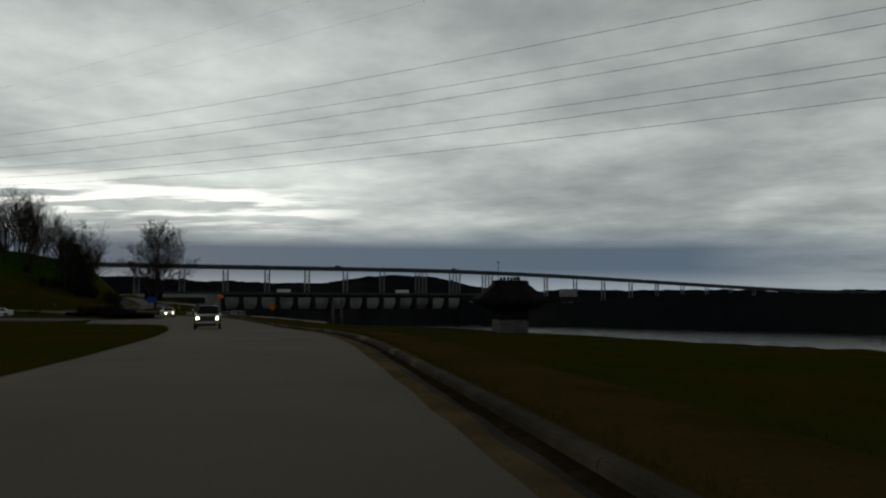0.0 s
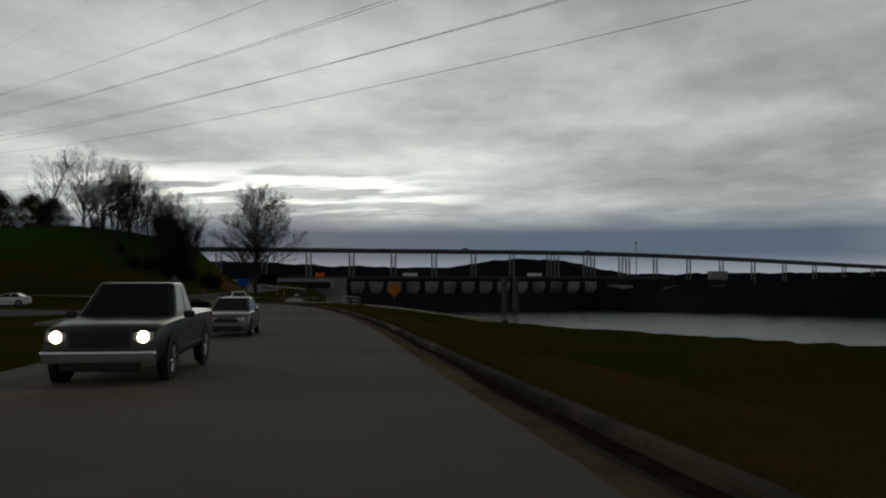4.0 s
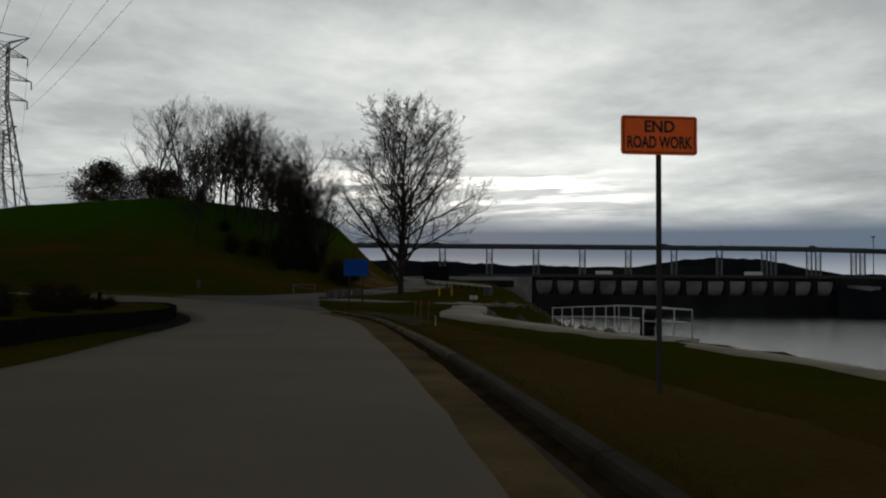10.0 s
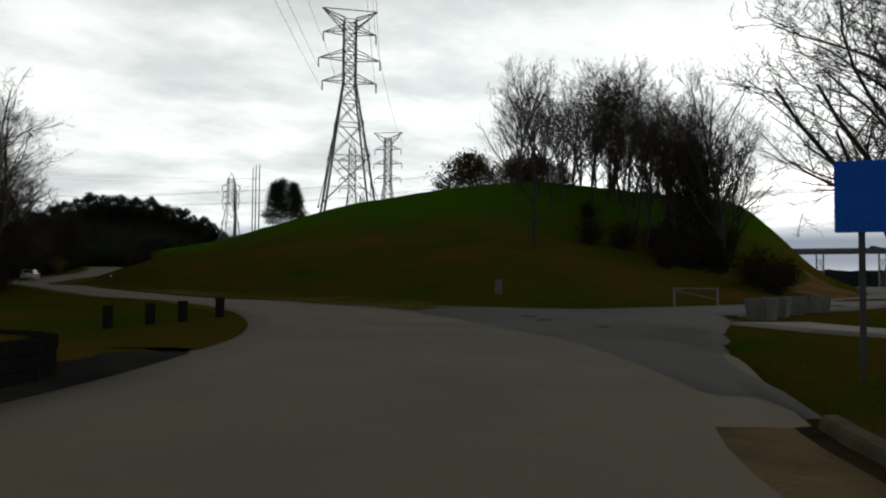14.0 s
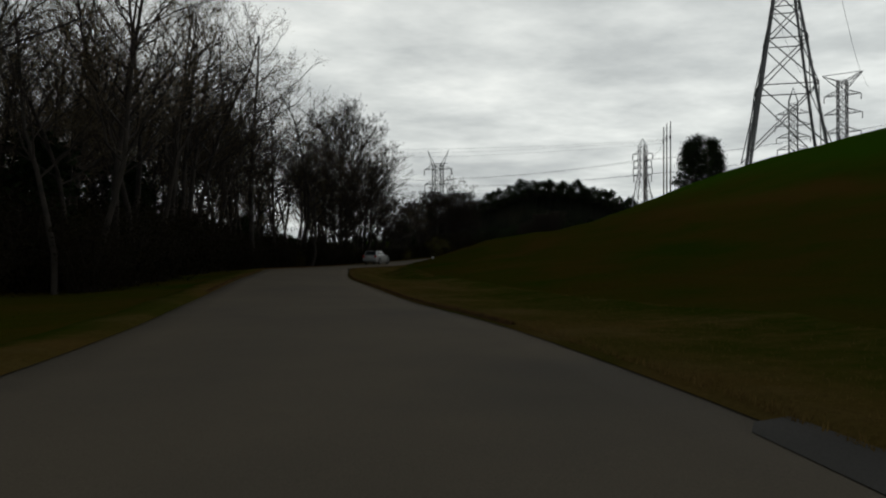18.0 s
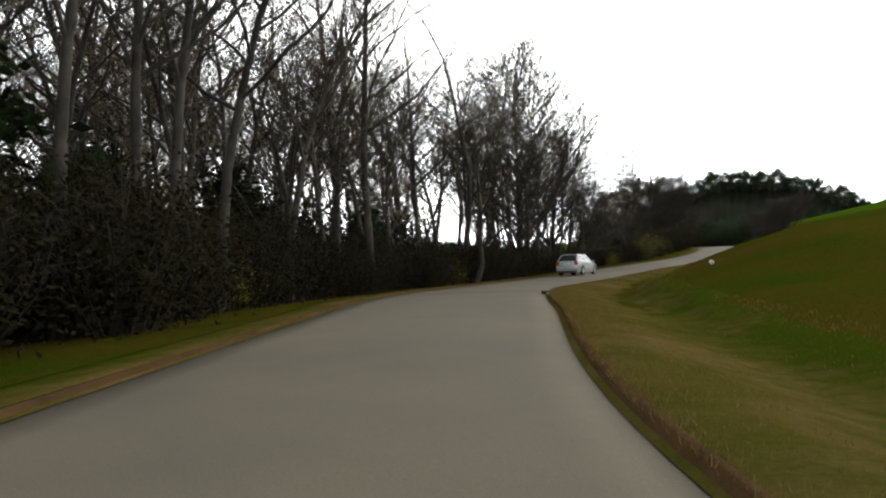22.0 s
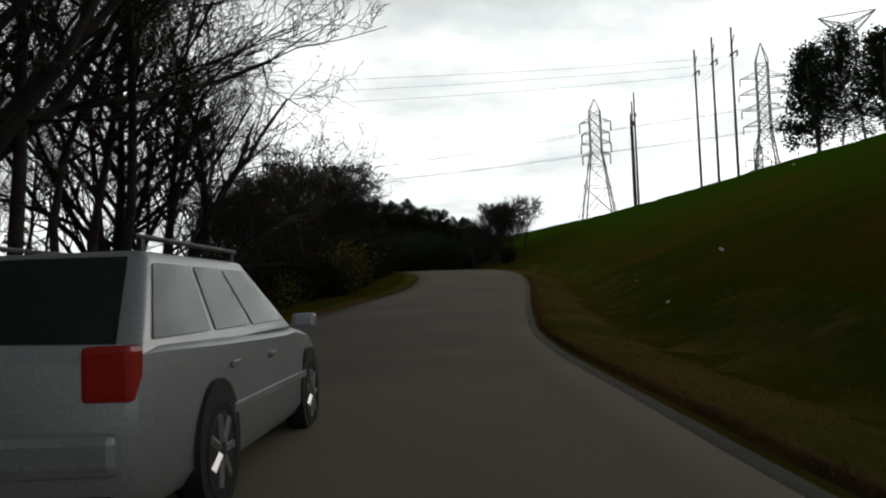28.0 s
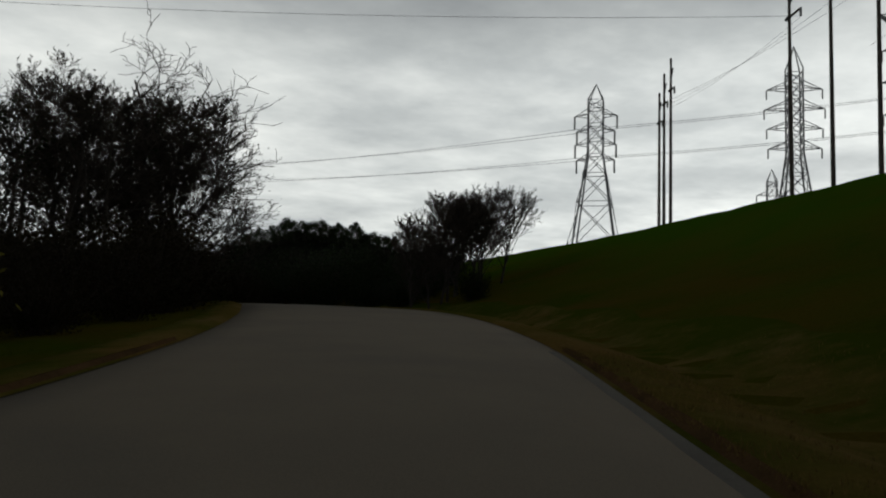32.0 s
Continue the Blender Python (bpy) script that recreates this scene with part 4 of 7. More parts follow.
for k in range(20):
    a = rng.random()
    x, y, turn, size = -128 + 38 * a + rng.uniform(-4, 4), 238 - 16 * a + rng.uniform(-8, 8), rng.random() * 6, rng.uniform(0.6, 1.1)
    if a > 0.5:
        plant_copy(thick_kinds[k % 2], x, y, turn, size * 0.75)
for k in range(16):
    a = rng.random()
    x, y, turn, size = -132 + 38 * a + rng.uniform(-4, 4), 246 - 16 * a + rng.uniform(-7, 7), rng.random() * 6, rng.uniform(0.55, 0.85)
    plant_copy(hill_kinds[k % 4], x, y, turn, size)
dark_conifer = plant(evergreen(33, 11, 6, "dark ragged conifer among the hillside trees", bare=0.05, clumps=70), -104, 232, 0)
plant_copy(dark_conifer, -109, 238, 2, 1.15)

# the dense tree low on the slope, with a smaller one beside it
slope_tree = plant(tree(27, 14.5, "vase", "dark dense leafless tree standing low on the slope", group="trees on the slope", leaves=LEAF_DRY, per=1, leaf=0.1, min_r=0.026), -108.7, 211.6, 0.5, 0.88)
plant_copy(slope_tree, -106.5, 226.0, 2.5, 0.85)

# the dark evergreens on the crest
ever = evergreen(36, 11.6, 6.6, "dark ragged evergreen tree on the crest of the hill", bare=0.2, clumps=130, per=44, group="crest evergreens", size=0.2)
plant(ever, -226.6, 248.6, 0)
plant_copy(ever, -222.6, 247.8, 1.7, 1.03)
plant_copy(ever, -219.2, 249.0, 3.4, 0.92)
plant_copy(ever, -214.8, 247.6, 2.4, 0.66)

# the woods along the outside of the bend
wood_kinds = [tree(50 + k, 19 + (k % 3) * 2, "forest", "tall slender leafless tree in the roadside woods", BARK_PALE if k % 3 == 0 else BARK, TWIG_TAN if k % 2 else TWIG,
                   group="trees of the roadside woods", min_r=0.018, leaves=LEAF_TAN, per=3, leaf=0.06) for k in range(7)]
crook_kinds = [tree(70 + k, 11 + k, "crooked", "crooked leafless tree leaning out of the roadside woods", group="leaning trees of the woods", min_r=0.016,
                    leaves=LEAF_DRY, per=1, leaf=0.09) for k in range(3)]
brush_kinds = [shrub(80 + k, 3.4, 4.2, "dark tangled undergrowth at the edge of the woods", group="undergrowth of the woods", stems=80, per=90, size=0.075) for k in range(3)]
wood_seen = {}


def wood_place(s, lat):
    p, _ = on_road(s, lat)
    return p.x, p.y


def put_wood(kinds, k, x, y, size):
    src = kinds[k % len(kinds)]
    turn = rng.random() * 6.283
    if src.name in wood_seen:
        return plant_copy(src, x, y, turn, size)
    wood_seen[src.name] = True
    return plant(src, x, y, turn, size)


taken = []


def room(x, y, gap):
    if all((x - a) ** 2 + (y - b) ** 2 > gap * gap for a, b in taken):
        taken.append((x, y))
        return True
    return False


count = 0
while count < 270:
    s, d = rng.uniform(216, 332), rng.random()
    edge = 9.0 if s > 236 else 9.0 + (236 - s) * 0.9
    lat = -(edge + d * d * 42)
    x, y = wood_place(s, lat)
    ss, ll, _ = station([x], [y])
    if ll[0] > -edge + 1 or not room(x, y, 1.5):
        continue
    tall = float(np.interp(s, [216, 228, 240, 254, 268, 300, 318, 335], [0.97, 0.85, 0.7, 0.76, 0.92, 0.9, 0.5, 0.38]))
    count += 1
    kind, size = rng.randrange(7), rng.uniform(0.75, 1.08) * tall
    if s < 312 or count % 3 == 0:
        put_wood(wood_kinds, kind, x, y, size)
    else:
        rng.random()
for k in range(26):
    s = rng.uniform(206, 232)
    x, y = wood_place(s, -(12 + (236 - s) * 0.85 + rng.random() * 14))
    put_wood(wood_kinds, rng.randrange(7), x, y, rng.uniform(0.8, 1.05))
for s, lat, k, size in ((268, -9.5, 0, 1.0), (289, -7.6, 1, 1.05), (301, -8.4, 2, 0.75), (324, -10.5, 0, 0.55), (368, -18, 2, 0.7)):
    x, y = wood_place(s, lat)
    put_wood(crook_kinds, k, x, y, size)
rng.random()
for k in range(150):
    s = 220 + 150 * (k + rng.random()) / 150
    edge = 8.3 if s > 236 else 8.3 + (236 - s) * 0.9
    x, y = wood_place(s, -(edge + (k % 3) * 2.6 + rng.uniform(0, 1.5)))
    put_wood(brush_kinds, k, x, y, rng.uniform(0.65, 1.2) * (1 - 0.42 * float(smooth01((s - 292) / 16))))
for k in range(60):
    s = rng.uniform(222, 292)
    lat = rng.uniform(15, 44)
    x, y = wood_place(s, -lat - max(0, 236 - s) * 0.9)
    plant_copy(brush_kinds[k % 3], x, y, rng.random() * 6, rng.uniform(1.3, 2.1) * (1 - 0.4 * float(smooth01((s - 300) / 30))))
thicket_rng = random.Random(77)
sapling_kinds = [tree(130 + k, 9.5 + k, "forest", "thin leafless sapling in the roadside woods", TWIG, TWIG_TAN, group="saplings of the woods", name="sapling", min_r=0.013, leaves=LEAF_TAN, per=2, leaf=0.05) for k in range(2)]
for k in range(95):
    s = thicket_rng.uniform(214, 322)
    edge = 10.0 if s > 236 else 10.0 + (236 - s) * 0.9
    x, y = wood_place(s, -(edge + thicket_rng.random() * 40))
    size = thicket_rng.uniform(0.7, 1.25) * float(np.interp(s, [300, 322], [1.0, 0.6]))
    if k < 2:
        plant(sapling_kinds[k], x, y, 1.0, size)
    else:
        plant_copy(sapling_kinds[k % 2], x, y, thicket_rng.random() * 6.283, size)
yellow = shrub(91, 2.6, 3.2, "yellow-green bush at the edge of the woods", LEAF_YELLOW, "yellow_bush", per=30, size=0.1, group="yellow-green bushes")
plant(yellow, *wood_place(331, -8.0), 0)
for s, lat, size in ((336, -8.4, 1.2), (341, -8.8, 0.9), (322, -8.2, 0.6), (288, -8.6, 0.7), (262, -9.2, 0.75), (246, -9.6, 0.6)):
    plant_copy(yellow, *wood_place(s, lat), s, size)
wood_ever = plant(evergreen(37, 6.5, 4.5, "dark green holly-like evergreen in the woods", bare=0.05, clumps=50, per=40, group="evergreens of the woods"), *wood_place(252, -12))
for s, lat, size in ((243, -14, 1.1), (259, -13, 0.8), (270, -14, 1.0), (284, -13, 0.8), (303, -14, 0.5), (344, -15, 0.4), (350, -19, 0.45), (233, -16, 1.2)):
    plant_copy(wood_ever, *wood_place(s, lat), s, size)

# the big arching tree overhanging the road, and the trees past the woods
def arching_tree(seed):
    """Several stems from one foot that bow over towards local +x, with drooping seed-hung twigs."""
    r = random.Random(seed)
    root = tagged(new("arching_tree"), "large arching leafless tree with drooping seed-hung twigs", "tree")
    thick, fine, tips = [], [], []

    def bough(p, d, length, rad, level, bend):
        n = (11, 7, 4)[level]
        q, dd = p.copy(), d.copy()
        pts = [q.copy()]
        for k in range(n):
            dd = (dd + bend * (1.0 / n) + Vector((r.gauss(0, 0.1), r.gauss(0, 0.1), r.gauss(0, 0.07)))).normalized()
            q = q + dd * length / n
            pts.append(q.copy())
        for k in range(n):
            a, b = 1 - 0.8 * k / n, 1 - 0.8 * (k + 1) / n
            (thick if level < 2 else fine).append((pts[k], pts[k + 1], max(rad * a, 0.008), max(rad * b, 0.006)))
        if level == 2:
            tips.extend(pts[2:])
            return
        for c in range((17, 11)[level]):
            f = 0.22 + 0.78 * (c + r.random()) / (17, 11)[level]
            k = min(int(f * n), n - 1)
            axis = (pts[k + 1] - pts[k]).normalized()
            side = Vector((r.gauss(0, 1), r.gauss(0, 1), r.gauss(0.25, 0.6)))
            side = (side - axis * side.dot(axis)).normalized()
            way = (axis * 0.7 + side * r.uniform(0.6, 1.1)).normalized()
            bough(pts[k].lerp(pts[k + 1], f * n - k), way, length * (0.42, 0.34)[level] * r.uniform(0.7, 1.25) * (1.15 - 0.5 * f), rad * (1 - 0.75 * f) * 0.38, level + 1, Vector((0.1, 0, 0.3 - 0.9 * level)))

    for ax, up, length, rad in ((-0.5, 2.2, 8.6, 0.17), (0.35, 1.5, 9.6, 0.2), (0.1, 0.75, 8.8, 0.17), (0.75, 1.0, 9.0, 0.16), (-0.9, 1.3, 7.8, 0.14), (1.6, 1.8, 7.4, 0.13), (2.7, 1.6, 7.0, 0.14)):
        bough(Vector((0.25 * math.cos(ax), 0.25 * math.sin(ax), -0.3)), Vector((math.cos(ax) * 0.6, math.sin(ax) * 0.6, up)).normalized(), length, rad, 0, Vector((math.cos(ax) * 0.75, math.sin(ax) * 0.75, -0.35)))
    v, f = beams(thick, 6)
    mesh_ob("trunk", v, f, BARK, root, True)
    v, f = beams(fine, 3)
    mesh_ob("crown", v, f, TWIG, root)
    v, f = leaf_cloud(tips[::2], 1, 0.06, 0.06, seed)
    mesh_ob("foliage", v, f, LEAF_DRY, root)
    return root


arch = arching_tree(5)
i_arch = int(np.argmin(np.abs(RS - 316)))
plant(arch, *wood_place(315, -11.0), math.atan2(RN[i_arch, 1], RN[i_arch, 0]) + 0.35, 1.05)
big_bare = plant_copy(broad, *wood_place(303, -10.2), 1.9, 0.92)
tagged(plant_copy(broad, *wood_place(316, -12.5), 4.4, 0.66), "broad leafless tree overhanging the roadside bushes", "tree")
tagged(big_bare, "broad leafless tree at the edge of the roadside woods", "tree")
vine_tree = tree(111, 12.5, "spread", "dark vine-hung leafless tree past the woods", leaves=LEAF_DARK, name="vine_tree", group="vine-hung trees", per=2, leaf=0.11, min_r=0.026)
plant(vine_tree, -256.2, 209.6, 0.4, 0.92)
for x, y, turn, size in ((-253.6, 204.0, 2.1, 0.9), (-246.5, 198.2, 5.2, 0.7)):
    plant_copy(vine_tree, x, y, turn, size)
tall_crook = tree(117, 15.5, "crooked", "tall thin crooked leafless tree past the woods", name="crooked_tree", group="crooked trees past the woods", min_r=0.03)
plant(tall_crook, -257.0, 207.6, 0.9)
for x, y, turn, size in ((-255.0, 206.3, 2.6, 0.72), (-251.0, 206.0, 4.1, 0.66), (-261.0, 211.0, 1.4, 0.6), (-253.0, 202.8, 5.0, 0.7), (-248.5, 203.2, 0.3, 0.62), (-258.4, 210.6, 3.2, 0.74), (-246.0, 200.6, 1.9, 0.6)):
    plant_copy(tall_crook, x, y, turn, size)
ivy = plant(evergreen(43, 9.6, 6.4, "dark ivy-covered tree past the woods", bare=0.3, clumps=60, per=40, group="ivy-covered trees", round_top=True, size=0.13), -251.2, 201.2, 0)
for x, y, turn, size in ((-243.0, 196.0, 2.0, 0.7),):
    plant_copy(ivy, x, y, turn, size)
for k, (s_, lat, size) in enumerate(((336, -15.5, 0.45), (347, -14.0, 0.34))):
    plant_copy(vine_tree, *wood_place(s_, lat), k * 1.9, size)

rng.random(), rng.random()

# the small copse at the end of the road, its crowns spreading outwards
copse = tree(101, 6.6, "vase", "small round-crowned leafless tree in a copse", group="copse by the road", min_r=0.025)
plant(copse, -250.0, 225.4, 0, 0.95)
for k, (x, y, size) in enumerate(((-248.6, 224.2, 0.9), (-251.5, 226.6, 1.0), (-252.4, 227.4, 0.98), (-249.4, 227.6, 0.9), (-246.9, 221.6, 0.72), (-253.6, 229.2, 1.0), (-251.6, 230.2, 0.92), (-255.0, 230.6, 0.88), (-247.6, 223.0, 0.82))):
    plant_copy(copse, x, y, k * 1.1 + 1, size)
low_wood = shrub(121, 3.6, 4.6, "dark evergreen thicket beyond the crest of the road", LEAF_DARK, "thicket", 60, 120, 0.1, group="thickets beyond the crest")
plant(low_wood, -262.0, 225.0, 0)
for k, (x, y, size) in enumerate(((-258.5, 223.6, 0.8), (-266, 226.5, 1.15), (-270, 224, 1.3), (-274, 227.5, 1.4), (-266, 222.2, 1.0), (-278, 223, 1.5), (-272, 220, 1.1), (-256.5, 226.5, 0.85), (-253.5, 223.8, 0.65), (-262, 230, 1.0), (-281, 218.5, 1.5), (-285, 213, 1.5), (-247.2, 225.6, 0.5), (-259.5, 229.6, 0.9), (-288, 206, 1.5), (-276, 214.5, 1.0))):
    plant_copy(low_wood, x, y, k, size)

for k in range(44):
    s = 352 + 50 * (k + rng.random()) / 44
    x, y = wood_place(s, -(8.0 + (k % 3) * 2.5 + rng.random())) if k % 4 else wood_place(390 + rng.random() * 5, -12 + 22 * (k / 44))
    plant_copy(brush_kinds[k % 3], x, y, rng.random() * 6, rng.uniform(0.65, 1.0))

# dark woods that close the view beyond the road
far_kind = evergreen(41, 10, 8, "dark far pine in the wood beyond the bend", name="far_pine", bare=0.03, clumps=46, per=24, group="far pine wood", round_top=True, size=0.4)
plant(far_kind, -300, 214, 0, z=1.5)


def far_top(x, y):
    """Height of the far tree tops: low woods along the road's far side, lowest where the sky shows between the nearer trunks."""
    d = math.hypot(x + 198, y - 198)
    return 0.8 + (0.07 if y - 198 > 0.3 * (-198 - x) else 0.045) * d


for k in range(150):
    x, y = rng.uniform(-430, -298), rng.uniform(150, 290)
    if y - 198 > 0.56 * (-198 - x):
        continue
    g = max(ground_z(x, y), 1.0)
    plant_copy(far_kind, x, y, rng.random() * 6, max(0.3, (far_top(x, y) * rng.uniform(0.86, 1.06) - g) / 10.6))
# leaning stems and saplings low on the far left of the first bend
for k in range(10):
    plant_copy(far_kind, rng.uniform(-330, -250), rng.uniform(60, 150), k, rng.uniform(0.8, 1.2), z=-1.5)

# grass blades along the nearest verges
BLADE = lean_on_island(greener_above(grained("grass_blades", (0.034, 0.054, 0.004), (0.064, 0.05, 0.007), 0.22, 9, 1.0, 0, (0.085, 0.052, 0.012), big=0.07, spec=0.0), 2.5, 9.0, (0.034, 0.088, 0.004)), 0.3)
BLADE_DRY = lean_on_island(material("dry_grass_blades", (0.12, 0.08, 0.026), 1.0, spec=0.0), 0.4)


def blades(name, s0, s1, lo, hi, n, mat, label, h=0.16, side=1, lift=0.0):
    r = random.Random(int(s0 * 7 + n))
    ss = np.array([r.uniform(s0, s1) for _ in range(n)])
    off = np.array([lo + (hi - lo) * r.random() ** 1.6 for _ in range(n)])
    base = (lane(RIGHT, ss) if side > 0 else lane(LEFT, ss)) + off * side
    xy = np.stack([np.interp(ss, RS, RC[:, k]) + np.interp(ss, RS, RN[:, k]) * base for k in (0, 1)], 1)
    z = ground_height(xy[:, 0], xy[:, 1], under=False) + lift
    vs, fs = [], []
    for (x, y), zz in zip(xy, z):
        a, w, hh = r.random() * 6.283, r.uniform(0.003, 0.008), h * r.uniform(0.4, 1.3)
        lx, ly = r.gauss(0, 0.03), r.gauss(0, 0.03)
        k = len(vs)
        vs += [(x - math.cos(a) * w, y - math.sin(a) * w, zz - 0.03), (x + math.cos(a) * w, y + math.sin(a) * w, zz - 0.03), (x + lx, y + ly, zz + hh)]
        fs.append((k, k + 1, k + 2))
    return tagged(mesh_ob(name, vs, fs, mat), label, "grass", kind="stuff")


blades("grass", 203, 345, 0.2, 10, 120000, BLADE, "short green grass on the foot of the hill", 0.05)
blades("dry_grass", 203, 345, 0.0, 4.4, 110000, BLADE_DRY, "straw-coloured dead grass along the road edge", 0.05, 1, 0.09)
blades("grass", 186, 345, 0.05, 4.5, 50000, BLADE, "mown grass strip before the woods", 0.05, -1)
blades("grass", 118, 152, 0.05, 1.0, 8000, BLADE, "short grass before the low wall", 0.05, -1)
blades("dry_grass", 200, 345, 0.0, 0.6, 9000, BLADE_DRY, "dead grass and leaves on the road edge", 0.04, -1)
blades("grass", -5, 183, 0.3, 16, 150000, BLADE, "short lawn grass behind the kerb", 0.045)
blades("grass", -10, 86, 0.05, 5, 20000, BLADE, "short grass beside the road", 0.045, -1)

# ---- steel, concrete and signs ----
STEEL = grained("weathered_galvanised_steel", (0.16, 0.165, 0.17), (0.1, 0.1, 0.105), 3.0, 20, 0.6, 0.1, metal=0.5)
STEEL_DARK = grained("dark_steel", (0.05, 0.052, 0.055), (0.03, 0.03, 0.032), 2.0, 14, 0.7, 0.1)
WOODPOLE = grained("pole_wood", (0.06, 0.05, 0.042), (0.035, 0.03, 0.026), 3.0, 20, 0.9, 0.3)
WIRE = material("cable", (0.03, 0.03, 0.032), 0.6)
CERAMIC = material("insulator_glass", (0.12, 0.12, 0.12), 0.4)
WHITE_PIPE = grained("white_painted_pipe", (0.6, 0.6, 0.58), (0.48, 0.48, 0.46), 3, 20, 0.55, 0.05)
DAM_CONC = grained("dam_concrete", (0.26, 0.255, 0.24), (0.17, 0.165, 0.16), 0.06, 0.9, 0.9, 0.1, (0.11, 0.108, 0.1), big=0.03)
# near-black concrete of the piers, spillway, gate backing and powerhouse
DAM_DARK = grained("near_black_concrete", (0.022, 0.022, 0.022), (0.012, 0.012, 0.013), 0.05, 0.5, 0.9, 0.1, spec=0.05)
HILLS = grained("far_wooded_hills", (0.016, 0.018, 0.02), (0.009, 0.011, 0.013), 0.01, 0.08, 1.0, 0.0, (0.024, 0.024, 0.022), big=0.004, spec=0.0)
ROCK = lean_on_island(grained("riprap_rock", (0.16, 0.15, 0.13), (0.08, 0.075, 0.066), 1.5, 9, 0.95, 0.4), 0.55)


def prism(pts, y0, y1):
    """A solid from an outline in x, z, reaching from y0 to y1."""
    bm = bmesh.new()
    a = [bm.verts.new((x, y0, z)) for x, z in pts]
    b = [bm.verts.new((x, y1, z)) for x, z in pts]
    n = len(pts)
    bm.faces.new(a)
    bm.faces.new(list(reversed(b)))
    for k in range(n):
        bm.faces.new((a[(k + 1) % n], a[k], b[k], b[(k + 1) % n]))
    bmesh.ops.recalc_face_normals(bm, faces=bm.faces)
    return bm


# ---- the dam: x along it, y upstream ----
dam_a, dam_b = Vector((-199, 724, 0)), Vector((15, 795, 0))
dam_len = (dam_b - dam_a).length
dam_turn = math.degrees(math.atan2(dam_b.y - dam_a.y, dam_b.x - dam_a.x))
dam = thing("dam", pose(dam_a.x, dam_a.y, 0, 0, 0, dam_turn), "grey concrete dam with fourteen spillway gates", "dam")
pitch = dam_len / 14
part("spillway", prism([(0, WATER - 6), (dam_len, WATER - 6), (dam_len, -13), (0, -13)], -16, 10), DAM_DARK, dam, "dark spillway slope")
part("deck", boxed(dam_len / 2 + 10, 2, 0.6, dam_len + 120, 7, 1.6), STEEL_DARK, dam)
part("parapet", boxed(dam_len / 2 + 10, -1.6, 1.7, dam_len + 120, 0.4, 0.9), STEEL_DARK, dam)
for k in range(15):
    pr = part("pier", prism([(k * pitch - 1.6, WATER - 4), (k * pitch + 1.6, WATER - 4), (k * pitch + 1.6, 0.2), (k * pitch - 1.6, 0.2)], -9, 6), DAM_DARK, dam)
for k in range(14):
    bm = bmesh.new()
    rows = []
    for j in range(7):
        th = radians(-52 + 72 * j / 6)
        rows.append([bm.verts.new((k * pitch + x, -8 + 8.5 - 11 * math.cos(th) + 6, -6.0 + 10 * math.sin(th))) for x in (1.8 + 2.6 * (1 - j / 6) ** 2.2, pitch - 1.8 - 2.6 * (1 - j / 6) ** 2.2)])
    for a, b in zip(rows[:-1], rows[1:]):
        bm.faces.new((a[0], a[1], b[1], b[0]))
    part("gate", bm, DAM_CONC if k % 7 != 3 else DAM_CONC, dam, "curved grey radial gate")
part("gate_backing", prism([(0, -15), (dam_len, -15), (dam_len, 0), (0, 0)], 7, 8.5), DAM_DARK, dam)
for k in (3, 10):
    part("hoist_house", boxed(k * pitch + 6, 1, 3.1, 12, 5, 3.4, bevel=0.1), WHITE_PIPE, dam, "white travelling hoist house")
part("abutment", prism([(-74, WATER - 4), (-1.7, WATER - 4), (-1.7, 0), (-74, 0)], -12, 8), DAM_CONC, dam, "stained concrete lock wall")
for k in range(6):
    part("buttress", prism([(dam_len + 8 + k * 24, WATER - 4), (dam_len + 26 + k * 24, WATER - 4), (dam_len + 26 + k * 24, -6 - 3 * (k % 2)), (dam_len + 8 + k * 24, -5 - 2 * (k % 3))], -20 - 3 * (k % 2), 0), DAM_DARK if k % 2 else DAM_CONC, dam)
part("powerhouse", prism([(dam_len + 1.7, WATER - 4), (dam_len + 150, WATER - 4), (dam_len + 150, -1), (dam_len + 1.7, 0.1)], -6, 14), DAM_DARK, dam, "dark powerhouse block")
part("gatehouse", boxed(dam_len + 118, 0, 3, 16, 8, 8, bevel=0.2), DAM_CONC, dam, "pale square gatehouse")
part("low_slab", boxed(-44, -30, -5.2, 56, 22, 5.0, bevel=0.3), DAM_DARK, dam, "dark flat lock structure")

# ---- the long bridge behind it ----
br_foot, br_dir = Vector((-360, 817, 0)), Vector((0.906, 0.423, 0))
br_turn = math.degrees(math.atan2(br_dir.y, br_dir.x))
bridge = thing("bridge", pose(br_foot.x, br_foot.y, 0, 0, 0, br_turn), "long dark girder highway bridge on paired steel columns", "bridge")


def deck_z(x):
    return 30.5 - 0.0 * x - 22.0 * float(smooth01((x - 330) / 820)) - (0 if x > -200 else 0)


